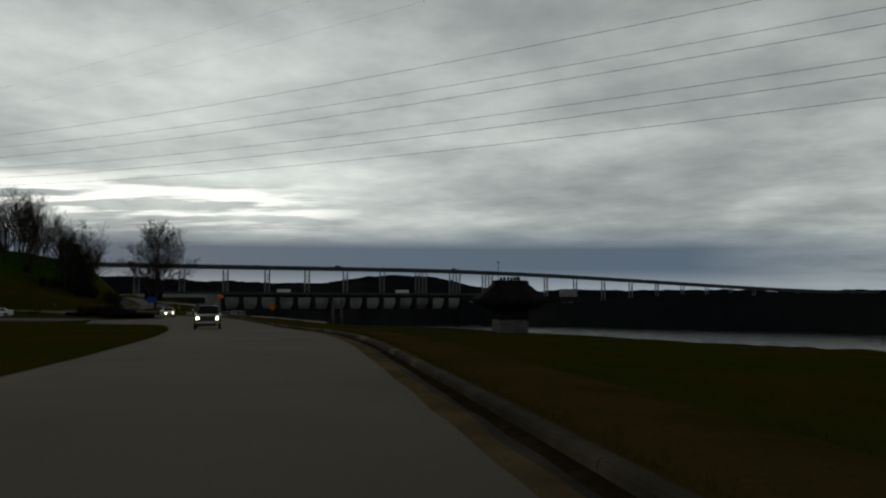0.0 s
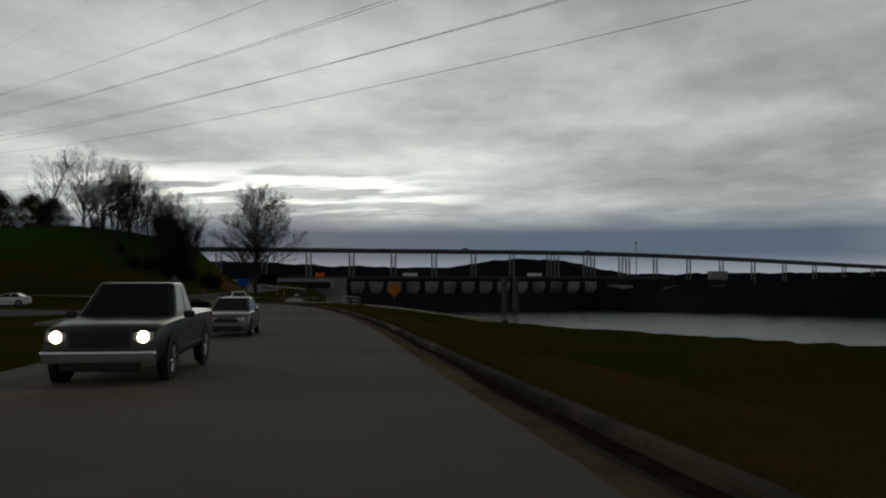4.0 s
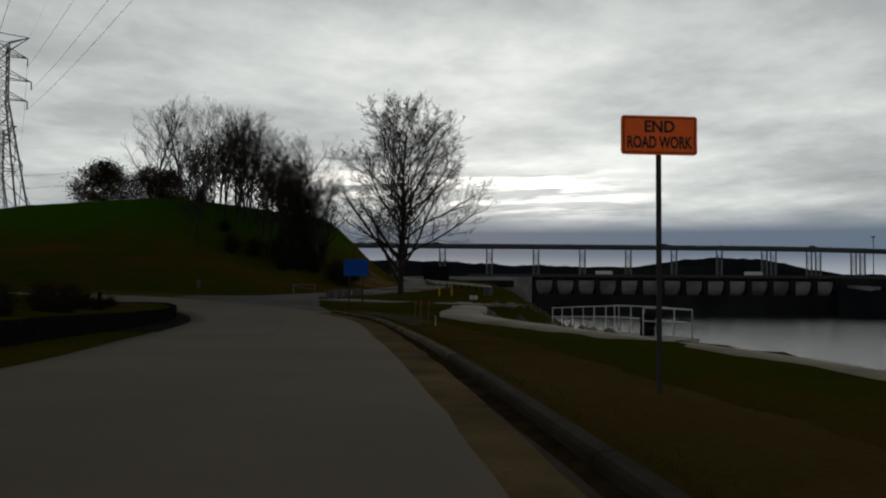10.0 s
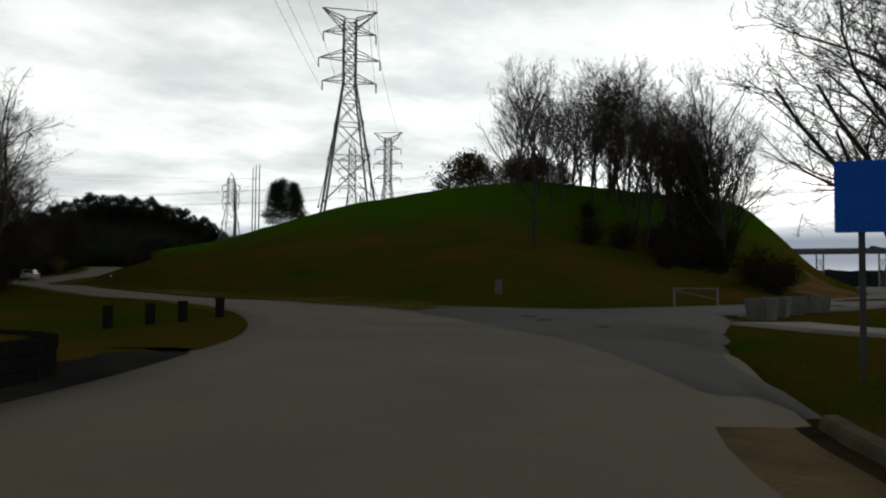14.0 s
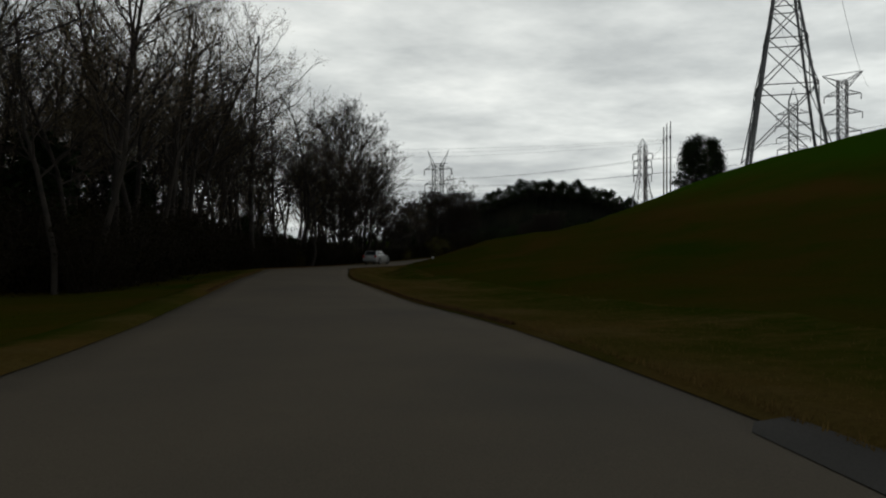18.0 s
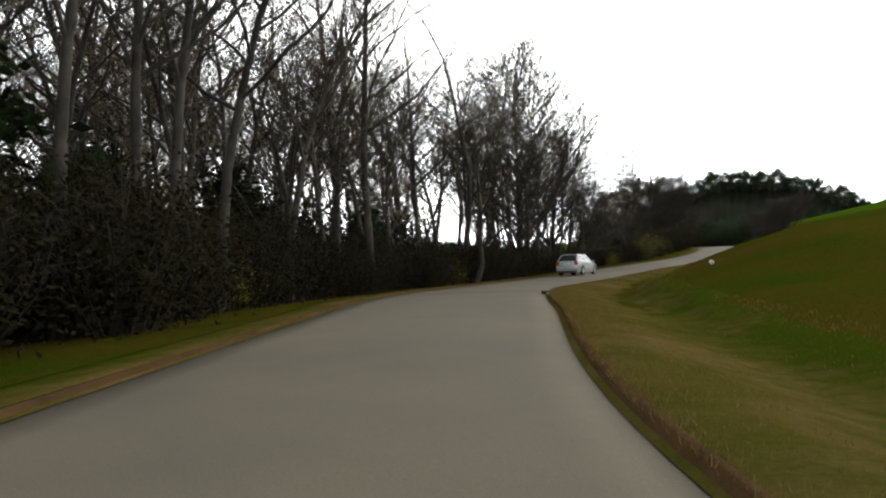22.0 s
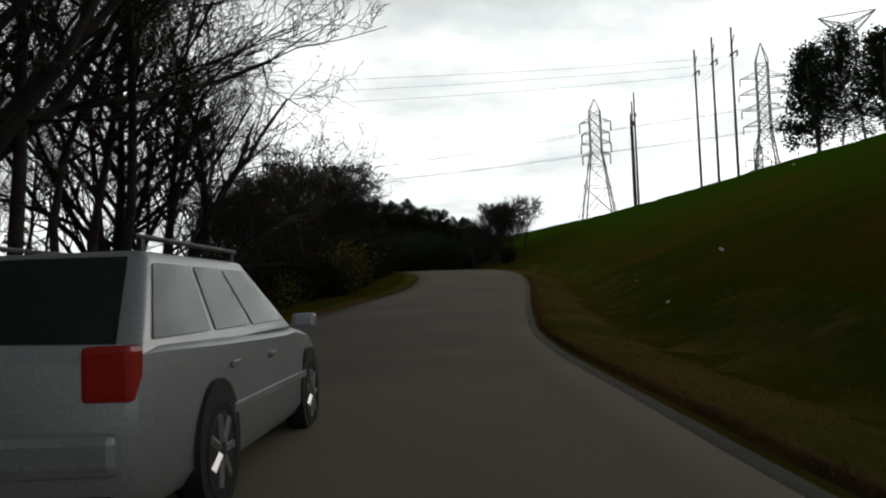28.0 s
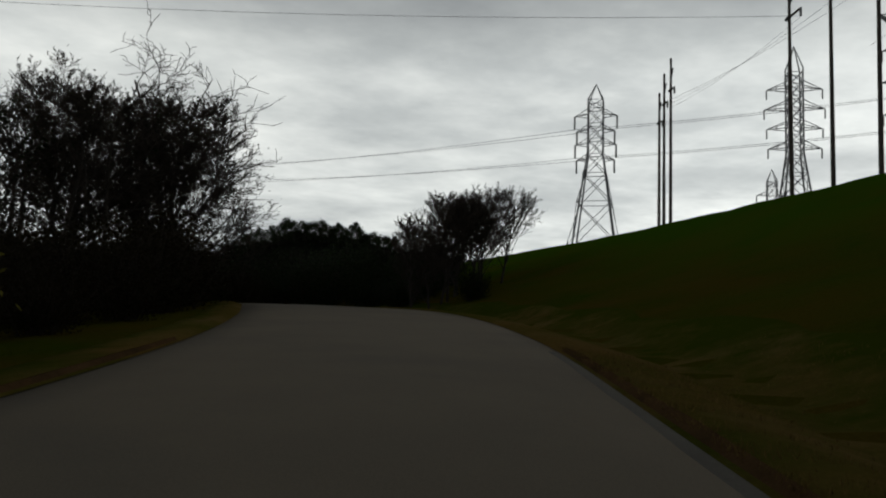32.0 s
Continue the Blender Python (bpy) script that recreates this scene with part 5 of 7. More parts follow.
for k in range(-6, 26):
    x0, x1 = k * 45, k * 45 + 45
    z0, z1 = deck_z(x0), deck_z(x1)
    part("girder", prism([(x0, z0 - 3.6), (x1, z1 - 3.6), (x1, z1), (x0, z0)], -5, 5), STEEL_DARK, bridge)
    part("railing", prism([(x0, z0 + 0.05), (x1, z1 + 0.05), (x1, z1 + 1.0), (x0, z0 + 1.0)], -5.2, -5.0), STEEL_DARK, bridge)
    segs = []
    for dx in (-2.6, 2.6):
        segs.append(((x0 + dx, -3, WATER - 4), (x0 + dx, -3, z0 - 3.7), 0.75, 0.65))
    for j in range(5):
        h0, h1 = -2 + j * 6.0, 4 + j * 6.0
        if h1 > z0 - 3.6:
            break
        segs += [((x0 - 2.6, -3, h0), (x0 + 2.6, -3, h1), 0.25, 0.25), ((x0 + 2.6, -3, h0), (x0 - 2.6, -3, h1), 0.25, 0.25), ((x0 - 2.6, -3, h1), (x0 + 2.6, -3, h1), 0.3, 0.3)]
    v, f = beams(segs, 6)
    mesh_ob("bent", v, f, STEEL, bridge)
    if 8 <= k <= 10:
        v, f = beams([(Vector(a) + Vector((9, 0, 0)), Vector(b) + Vector((9, 0, 0)), c, d) for a, b, c, d in segs], 6)
        mesh_ob("bent", v, f, STEEL, bridge)
mast = thing("lamp_mast", pose(67, 1010, 0), "tall thin lighting mast above the bridge", "mast")
v, f = beams([((0, 0, WATER), (0, 0, 41), 0.55, 0.35)], 6)
mesh_ob("shaft", v, f, STEEL_DARK, mast)
part("lamp_ring", boxed(0, 0, 41.4, 3.4, 3.4, 1.2, bevel=0.4), STEEL_DARK, mast)
for k, x in enumerate((-250, -96, -30, 40, 96, 170, 262, 318, 330, 410)):
    c = thing("far_truck" if k % 3 == 0 else "far_car", bridge.matrix_basis @ pose(x, -1, deck_z(x) + 0.02), "small dark vehicle on the far bridge", "vehicle", "vehicles on the bridge")
    h = 2.6 if k % 3 == 0 else 1.4
    part("body", prism([(-3.2 * (h / 2), 0.35), (3 * (h / 2), 0.35), (3 * (h / 2), h * 0.62), (1.4 * (h / 2), h * 0.66), (0.7 * (h / 2), h), (-2.6 * (h / 2), h), (-3.2 * (h / 2), h * 0.6)], -0.9, 0.9), STEEL_DARK, c)
    for dx in (-1.6 * (h / 2), 1.7 * (h / 2)):
        part("wheel", tube(bmesh.new(), (dx, -1, 0.4), (dx, -0.75, 0.4), 0.4, sides=10), STEEL_DARK, c)

# ---- wooded hills and shores far off ----
RIDGE_WOODS = grained("ridge_woods", (0.014, 0.0155, 0.0105), (0.008, 0.009, 0.007), 0.05, 0.4, 1.0, 0.0, (0.017, 0.0155, 0.011), big=0.02, spec=0.0)


def ridge(name, az0, az1, dist, tops, label, base=-20.0, rough=6.0, mat=HILLS, seed=1, n=420):
    vs, fs = [], []
    for k in range(n + 1):
        az = radians(az0 + (az1 - az0) * k / n)
        h = float(np.interp(az0 + (az1 - az0) * k / n, [a for a, _ in sorted(tops)], [b for _, b in sorted(tops)]))
        h += noise.noise(Vector((k * 0.13, seed, 0))) * rough + noise.noise(Vector((k * 0.5, seed, 4))) * rough * 0.5 + noise.noise(Vector((k * 1.7, seed, 8))) * rough * 0.35
        for q, (dd, hh) in enumerate(((0, base), (dist * 0.02, base + (h - base) * 0.7), (dist * 0.06, h), (dist * 0.3, base))):
            d = dist + dd
            vs.append((-30 - math.sin(az) * d, 107 + math.cos(az) * d, hh))
    for k in range(n):
        for q in range(3):
            fs.append((k * 4 + q, k * 4 + q + 1, k * 4 + 5 + q, k * 4 + 4 + q))
    return tagged(mesh_ob(name, vs, fs, mat, smooth=True), label, "hills", kind="structure")


ridge("backdrop_hills", 48, -40, 2300, [(48, 50), (24, 50), (21, 48), (18, 38), (14, 36), (10, 32), (7.7, 36), (5, 54), (2.4, 61), (-0.2, 52), (-3, 26), (-5, 12), (-12, 16), (-40, 20)], "low wooded hills across the lake")
ridge("backdrop_shore", -4, -75, 620, [(-75, 3), (-40, 4), (-25, 3), (-20, 1), (-14, -5), (-8, -8), (-4, -8)], "dark wooded far bank of the river", WATER - 3, 2.5, seed=5)
ridge("backdrop_ridge", 90, 58, 780, [(90, 14), (80, 22), (76, 34), (73, 56), (70, 71), (67, 67), (65, 59), (63.5, 51), (62, 36), (60.5, 14), (58, 6)], "dark wooded ridge beyond the end of the road", -6, 3.2, RIDGE_WOODS, 17, 1100)
ridge("backdrop_woods", 100, 190, 420, [(100, 10), (130, 9), (190, 10)], "dark woods closing the view behind the road", -6, 4, seed=9)
ridge("backdrop_woods", 190, 285, 420, [(190, 10), (285, 8)], "dark woods closing the view behind the road", -6, 4, seed=12)

for k in range(90):
    az = 60.5 + 17.5 * (k + rng.random()) / 90
    d = 780 * rng.uniform(1.01, 1.05)
    z = float(np.interp(az, (60.5, 62, 63.5, 65, 67, 70, 73, 76, 80), (14, 36, 51, 59, 67, 71, 56, 34, 22)))
    a = radians(az)
    plant_copy(far_kind, -30 - math.sin(a) * d, 107 + math.cos(a) * d, rng.random() * 6, rng.uniform(0.9, 1.5), z=z - rng.uniform(6, 10))

# ---- lattice pylons ----


def pylon(x, y, z, turn, height, base, waist, arms, label, name="pylon", peak="point", r=0.11, waist_at=0.55):
    """arms: (height, half span). The crossarms lie along the local x."""
    root = thing(name, pose(x, y, z, 0, 0, turn), label, "pylon", "power line pylons")
    wz = height * waist_at

    def half(h):
        return base / 2 + (waist / 2 - base / 2) * min(1, h / wz)

    for sx in (-1, 1):
        for sy in (-1, 1):
            v, f = beams([((sx * half(0), sy * half(0), -4.5), (sx * half(wz), sy * half(wz), wz), r * 1.5, r * 1.2), ((sx * half(wz), sy * half(wz), wz), (sx * half(wz), sy * half(wz), height * 0.95), r * 1.2, r)], 4)
            mesh_ob("leg", v, f, STEEL, root)
    segs, h, rows = [], 0.0, [0.0]
    while h < height * 0.93:
        h = min(h + max(half(h) * 1.75, 2.0), height * 0.95)
        rows.append(h)
    for a, b in zip(rows[:-1], rows[1:]):
        pa, pb = half(a), half(b)
        for (ax, ay), (bx, by) in (((-1, -1), (1, -1)), ((1, -1), (1, 1)), ((1, 1), (-1, 1)), ((-1, 1), (-1, -1))):
            segs += [((ax * pa, ay * pa, a), (bx * pb, by * pb, b), r * 0.6, r * 0.6), ((bx * pa, by * pa, a), (ax * pb, ay * pb, b), r * 0.6, r * 0.6), ((ax * pb, ay * pb, b), (bx * pb, by * pb, b), r * 0.6, r * 0.6)]
    v, f = beams(segs, 3)
    mesh_ob("bracing", v, f, STEEL, root)
    w = waist / 2
    for ah, span in arms:
        for side in (-1, 1):
            tip = (side * span, 0, ah)
            segs = [((side * w, sy * w, ah), tip, r * 0.8, r * 0.5) for sy in (-1, 1)] + [((side * w, sy * w, ah + span * 0.28), tip, r * 0.7, r * 0.5) for sy in (-1, 1)]
            mid = side * (w + span) / 2
            segs += [((mid, 0.25 * w, ah), (mid, 0.25 * w, ah + span * 0.14), r * 0.5, r * 0.5)]
            v, f = beams(segs, 4)
            mesh_ob("crossarm", v, f, STEEL, root)
            v, f = beams([((side * span, 0, ah), (side * span, 0, ah - 1.7), 0.13, 0.13)], 6)
            mesh_ob("insulator", v, f, CERAMIC, root)
    if peak == "point":
        segs = [((sx * w, sy * w, height * 0.95), (0, 0, height * 1.06), r, r * 0.6) for sx in (-1, 1) for sy in (-1, 1)]
    elif peak == "vee":
        segs = [((sx * w, sy * w, height * 0.9), (sx * w * 4.6, 0, height * 1.0), r, r * 0.6) for sx in (-1, 1) for sy in (-1, 1)]
        segs += [((sx * w, sy * w, height * 0.95), (sx * w * 4.6, 0, height * 1.0), r, r * 0.6) for sx in (-1, 1) for sy in (-1, 1)]
        segs += [((-w * 4.6, 0, height), (w * 4.6, 0, height), r * 0.7, r * 0.7)]
    else:
        segs = [((sx * w, sy * w, height * 0.95), (sx * w * 2.6, 0, height * 1.12), r, r * 0.5) for sx in (-1, 1) for sy in (-1, 1)] + [((-w * 2.2, 0, height * 0.97), (w * 2.2, 0, height * 0.97), r, r)]
    for sg in segs:
        v, f = beams([sg], 4)
        mesh_ob("peak_strut", v, f, STEEL, root)
    return root


A_TURN = 63
pylon(-178.4, 236.8, 12.6, A_TURN, 36.0, 10.0, 2.2, [(31.6, 4.8), (26.8, 5.6), (22.6, 4.9)], "tall galvanised lattice pylon standing on the hill", peak="vee", r=0.14, waist_at=0.62)
pylon(-278.4, 319.2, 12, 40, 38.8, 8.0, 2.2, [(33, 4.6), (28, 4.9), (23, 4.6)], "wide lattice pylon with drooping insulator strings behind the hill", peak="vee", r=0.15)
pylon(-300.1, 319.1, 12, 52, 37.5, 8.5, 2.4, [(32, 4.6), (28.5, 5.0), (25, 4.6), (21.5, 4.4)], "lattice pylon behind the crest of the hill", r=0.13)
pylon(-287.9, 266.4, 11.8, 48, 20.0, 6.4, 1.9, [(17.0, 2.7), (15.0, 2.4), (13.2, 2.6), (11.2, 2.4)], "narrow lattice pylon at the end of the hill", r=0.085, waist_at=0.6)
pylon(-321, 338, 10, 48, 24.0, 6.0, 1.9, [(20, 3.0), (17, 2.9), (14, 2.8)], "smaller lattice pylon behind the hill", r=0.1)
pylon(-323.0, 216.8, 2, 60, 28.0, 6.5, 2.6, [(25.5, 4.4), (21, 4.2)], "lattice pylon above the far trees", peak="horn", r=0.12)


def pole(x, y, top, turn, label, arm=2.2, r=0.14, lean=0.0):
    z = ground_z(x, y)
    root = thing("power_pole", pose(x, y, z, 0, lean, turn), label, "pole", "three-pole power structures")
    h = top - z
    v, f = beams([((0, 0, -1), (0, 0, h), r * 1.25, r * 0.75)], 8)
    mesh_ob("shaft", v, f, WOODPOLE, root, True)
    v, f = beams([((-0.5, 0, h - 3.0), (arm, 0, h - 3.2), 0.1, 0.08)], 4)
    mesh_ob("crossarm", v, f, WOODPOLE, root)
    v, f = beams([((0, 0, h - 2.2), (arm * 0.6, 0, h - 1.2), 0.06, 0.06), ((-0.6, 0, h - 3.0), (0.1, 0, h - 3.0), 0.16, 0.16)], 5)
    mesh_ob("brace", v, f, STEEL_DARK, root)
    v, f = beams([((arm, 0, h - 3.2), (arm, 0, h - 3.8), 0.1, 0.1)], 6)
    mesh_ob("insulator", v, f, CERAMIC, root)
    return root


for k, (x, y, top) in enumerate(((-247.2, 253.0, 28.7), (-242.6, 251.5, 28.6), (-238.2, 250.2, 28.2))):
    pole(x, y, top, -30, "tall slim wooden power pole on the crest", lean=0.6 * (k - 1))
for k, (x, y, top) in enumerate(((-267.2, 258.2, 25.4), (-265.0, 256.8, 26.6), (-262.6, 255.4, 27.2))):
    pole(x, y, top, -30, "slim wooden power pole at the end of the hill", arm=1.4)


def cable(a, b, sag, r=0.025, n=20, over=1.0):
    """A hanging wire from a to b, carried on past b when over is more than 1."""
    a, b = Vector(a), Vector(b)
    us = [over * k / n for k in range(n + 1)]
    pts = [a + (b - a) * u - Vector((0, 0, 4 * sag * u * (1 - u))) for u in us]
    side = (b - a).cross(Vector((0, 0, 1))).normalized() * r
    v = [p + o for p in pts for o in (side, Vector((0, 0, r)), -side, Vector((0, 0, -r)))]
    f = [(4 * k + j, 4 * k + (j + 1) % 4, 4 * k + 4 + (j + 1) % 4, 4 * k + 4 + j) for k in range(n) for j in range(4)]
    return tagged(mesh_ob("power_cable", v, f, WIRE), "thin dark overhead power cable", "cable", "overhead cables")


ca, sa = math.cos(radians(A_TURN)), math.sin(radians(A_TURN))
for h, span in ((31.6, 4.8), (26.8, 5.6), (22.6, 4.9)):
    for side in (-1, 1):
        cable((-178.4 + ca * span * side, 236.8 + sa * span * side, 12.6 + h - 1.7), (150 + 0.6 * span * side, -5 + 0.8 * span * side, 3 + h), 8.0, 0.024, 48, 1.35)
for side in (-1, 1):
    cable((-178.4 + ca * 5 * side, 236.8 + sa * 5 * side, 48.6), (150 + 3 * side, -5 + 4 * side, 50), 6.0, 0.009, 48, 1.35)
    cable((-178.4 + ca * 4.8 * side, 236.8 + sa * 4.8 * side, 43), (-278 + 5 * side, 319 + 4 * side, 46), 4.0, 0.03)
for k, (x, y, top) in enumerate(((-247.2, 253.0, 28.7), (-242.6, 251.5, 28.6), (-238.2, 250.2, 28.2))):
    cable((x + 1.8, y - 1, top - 3.8), (x - 60, y - 126, 29 + k), 3.0, 0.015)
    cable((x + 1.8, y - 1, top - 3.8), (-265 + k, 257 - k, 23), 0.6, 0.013)
for h in (17, 13.2):
    for side in (-1, 1):
        cable((-287.9 + 0.67 * 2.6 * side, 266.4 + 0.74 * 2.6 * side, 11.8 + h - 1.7), (-420 + 3 * side, 190, 30 + h * 0.3), 3.0, 0.025)
        cable((-287.9 + 0.67 * 2.6 * side, 266.4 + 0.74 * 2.6 * side, 11.8 + h - 1.7), (-190 + 3 * side, 340, 22 + h), 3.0, 0.025)

# ---- vehicles ----
GLASS = material("car_glass", (0.012, 0.014, 0.015), 0.12, 0, 0.25)
RUBBER = grained("tyre_rubber", (0.018, 0.018, 0.018), (0.012, 0.012, 0.012), 8, 40, 0.9, 0.2)
RIM = material("alloy_rim", (0.42, 0.42, 0.43), 0.35, 0.8)
TRIM = material("black_trim", (0.015, 0.015, 0.016), 0.5)
PLATE = material("plate", (0.55, 0.55, 0.55), 0.5)
RED_LENS = material("red_lens", (0.32, 0.02, 0.015), 0.25)
CLEAR_LENS = material("clear_lens", (0.5, 0.48, 0.44), 0.15)
CHROME = material("chrome", (0.6, 0.6, 0.62), 0.15, 1.0)
LAMP_ON = material("lit_headlamp", (0.9, 0.8, 0.6), 0.3)
LAMP_ON.node_tree.nodes["Principled BSDF"].inputs["Emission Color"].default_value = (1.0, 0.72, 0.42, 1)
LAMP_ON.node_tree.nodes["Principled BSDF"].inputs["Emission Strength"].default_value = 14.0


def paint(name, colour, metal=0.0):
    m = grained(name, colour, tuple(c * 0.92 for c in colour), 1.5, 60, 0.38, 0.0, metal=metal, spec=0.35)
    m.node_tree.nodes["Principled BSDF"].inputs["Coat Weight"].default_value = 0.25
    return m


def shell(rows, mat, name, parent, ring, label=""):
    """Skin over cross-sections; each row is a list of points, closed at both ends."""
    bm = bmesh.new()
    vr = [[bm.verts.new(p) for p in row] for row in rows]
    for a, b in zip(vr[:-1], vr[1:]):
        for k in range(ring - 1):
            bm.faces.new((a[k], a[k + 1], b[k + 1], b[k]))
        bm.faces.new((a[-1], a[0], b[0], b[-1]))
    bm.faces.new(list(reversed(vr[0])))
    bm.faces.new(vr[-1])
    bmesh.ops.recalc_face_normals(bm, faces=bm.faces)
    for f in bm.faces:
        f.smooth = True
    ob = part(name, bm, mat, parent, label)
    ob.data.set_sharp_from_angle(angle=radians(38))
    return ob


def car(m, label, category, colour_mat, L, W, H, body, cabin, wheel_r, axles, clear, lit=False, name="car", wagon=False, pickup=False, group=""):
    """x points ahead. body: rows of (x share, top, half-width share, low); cabin: x of the rear and front at belt and roof, belt height."""
    root = thing(name, m, label, category, group)
    rows = []
    for x, top, w, low in body:
        hw = W / 2 * w
        mid = low + (top - low) * 0.55
        pts = [(hw * 0.9, low), (hw * 0.99, low + 0.1), (hw, mid), (hw * 0.965, top - 0.05), (hw * 0.88, top)]
        rows.append([(x * L, y, z) for y, z in pts] + [(x * L, 0, top + 0.02)] + [(x * L, -y, z) for y, z in reversed(pts)])
    shell(rows, colour_mat, "body", root, 11)
    xb0, xb1, xt0, xt1, zb = cabin
    wb, wt = W / 2 * 0.9, W / 2 * 0.7
    B = [Vector((xb0, -wb, zb)), Vector((xb1, -wb, zb)), Vector((xb1, wb, zb)), Vector((xb0, wb, zb))]
    T = [Vector((xt0, -wt, H - 0.03)), Vector((xt1, -wt, H - 0.03)), Vector((xt1, wt, H - 0.03)), Vector((xt0, wt, H - 0.03))]
    bm = bmesh.new()
    bv, tv = [bm.verts.new(p) for p in B], [bm.verts.new(p) for p in T]
    bm.faces.new(tv)
    for k in range(4):
        bm.faces.new((bv[k], bv[(k + 1) % 4], tv[(k + 1) % 4], tv[k]))
    bmesh.ops.bevel(bm, geom=[e for e in bm.edges if len(e.link_faces) == 2], offset=0.06, segments=3, affect="EDGES", profile=0.6)
    bmesh.ops.recalc_face_normals(bm, faces=bm.faces)
    for f in bm.faces:
        f.smooth = True
    part("roof", bm, colour_mat, root)

    def pane(pname, k, u0, u1, v0, v1):
        a, b, c, d = B[k], B[(k + 1) % 4], T[(k + 1) % 4], T[k]

        def at(u, v):
            return a.lerp(b, u).lerp(d.lerp(c, u), v)

        n = (b - a).cross(d - a).normalized() * 0.008
        q = bmesh.new()
        steps = 4
        grid = [[q.verts.new(at(u0 + (u1 - u0) * i / steps, v0 + (v1 - v0) * j / 2) + n * (1.0 + 0.6 * math.sin(math.pi * i / steps))) for i in range(steps + 1)] for j in range(3)]
        for j in range(2):
            for i in range(steps):
                q.faces.new((grid[j][i], grid[j][i + 1], grid[j + 1][i + 1], grid[j + 1][i]))
        part(pname, q, GLASS, root)

    pane("windscreen", 1, 0.07, 0.93, 0.06, 0.93)
    pane("rear_window", 3, 0.07, 0.93, 0.1 if not wagon else 0.04, 0.92)
    cuts = ((0.05, 0.34), (0.37, 0.62), (0.65, 0.93)) if wagon else ((0.1, 0.48), (0.52, 0.93)) if not pickup else ((0.08, 0.4), (0.45, 0.92))
    for u0, u1 in cuts:
        pane("side_window", 0, u0, u1, 0.12, 0.86)
        pane("side_window", 2, 1 - u1, 1 - u0, 0.12, 0.86)
    for ax in axles:
        for sy in (-1, 1):
            y0 = sy * (W / 2 - 0.2)
            y1 = sy * (W / 2 + 0.012)
            arch = bmesh.new()
            tube(arch, (ax, y1 - sy * 0.12, wheel_r + 0.03), (ax, y1 - sy * 0.004, wheel_r + 0.03), wheel_r * 1.2, sides=24)
            part("wheel_arch", arch, TRIM, root)
            bm = bmesh.new()
            prof = ((0.0, 0.86), (0.03, 0.97), (0.07, 1.0), (0.16, 1.0), (0.2, 0.97), (0.215, 0.86), (0.205, 0.66))
            rings = []
            for d, rr in prof:
                rings.append([bm.verts.new((ax + math.cos(6.2832 * k / 24) * wheel_r * rr, y0 + sy * d, wheel_r + math.sin(6.2832 * k / 24) * wheel_r * rr)) for k in range(24)])
            for a, b in zip(rings[:-1], rings[1:]):
                for k in range(24):
                    bm.faces.new((a[k], a[(k + 1) % 24], b[(k + 1) % 24], b[k]))
            bm.faces.new(rings[0])
            bmesh.ops.recalc_face_normals(bm, faces=bm.faces)
            wheel = part("wheel", bm, RUBBER, root)
            bm = bmesh.new()
            tube(bm, (ax, y1 - sy * 0.03, wheel_r), (ax, y1 - sy * 0.012, wheel_r), wheel_r * 0.2, sides=12)
            for k in range(7):
                th = 6.2832 * k / 7
                tube(bm, (ax + math.cos(th) * wheel_r * 0.16, y1 - sy * 0.02, wheel_r + math.sin(th) * wheel_r * 0.16), (ax + math.cos(th) * wheel_r * 0.66, y1 - sy * 0.014, wheel_r + math.sin(th) * wheel_r * 0.66), 0.035, 0.03, sides=5)
            rr = [[bm.verts.new((ax + math.cos(6.2832 * k / 24) * wheel_r * q, y1 - sy * 0.016, wheel_r + math.sin(6.2832 * k / 24) * wheel_r * q)) for k in range(24)] for q in (0.62, 0.69)]
            for k in range(24):
                bm.faces.new((rr[0][k], rr[0][(k + 1) % 24], rr[1][(k + 1) % 24], rr[1][k]))
            part("rim", bm, RIM, wheel)
    fx, rx = body[-1][0] * L, body[0][0] * L
    lampz = 0.66 if not pickup else 0.84
    for sy in (-1, 1):
        hw = W / 2 * body[-2][2]
        part("headlight", boxed(fx - 0.12, sy * (hw - 0.2), lampz, 0.24, 0.34, 0.17, bevel=0.06), CLEAR_LENS, root)
        if lit:
            lamp = part("lamp", tube(bmesh.new(), (fx - 0.02, sy * (hw - 0.2), lampz), (fx + 0.012, sy * (hw - 0.2), lampz), 0.1, 0.09, sides=14), LAMP_ON, root, "lit warm headlamp bulb")
        part("tail_light", boxed(rx + 0.06, sy * (W / 2 * body[1][2] - 0.13), 0.86 if not pickup else 0.95, 0.16, 0.24, 0.26 if wagon else 0.18, bevel=0.03), RED_LENS, root)
        part("mirror", boxed(xb1 - 0.32, sy * (W / 2 + 0.09), zb + 0.05, 0.1, 0.2, 0.13, bevel=0.035), colour_mat if not pickup else TRIM, root)
        part("door_handle", boxed(0.0, sy * (W / 2 + 0.004), zb - 0.16, 0.16, 0.02, 0.035, bevel=0.008), colour_mat if not pickup else TRIM, root)
        part("door_handle", boxed(-0.95, sy * (W / 2 - 0.002), zb - 0.15, 0.16, 0.02, 0.035, bevel=0.008), colour_mat if not pickup else TRIM, root)
        part("sill_trim", boxed(0.05, sy * (W / 2 + 0.002), 0.52, 2.2, 0.025, 0.06, bevel=0.01), TRIM if not wagon else colour_mat, root)
    part("grille", boxed(fx - 0.02, 0, lampz - 0.03, 0.08, W * 0.5, 0.13 if not pickup else 0.26, bevel=0.02), TRIM, root)
    part("lower_grille", boxed(fx - 0.06, 0, 0.36, 0.16, W * 0.66, 0.16, bevel=0.04), TRIM, root)
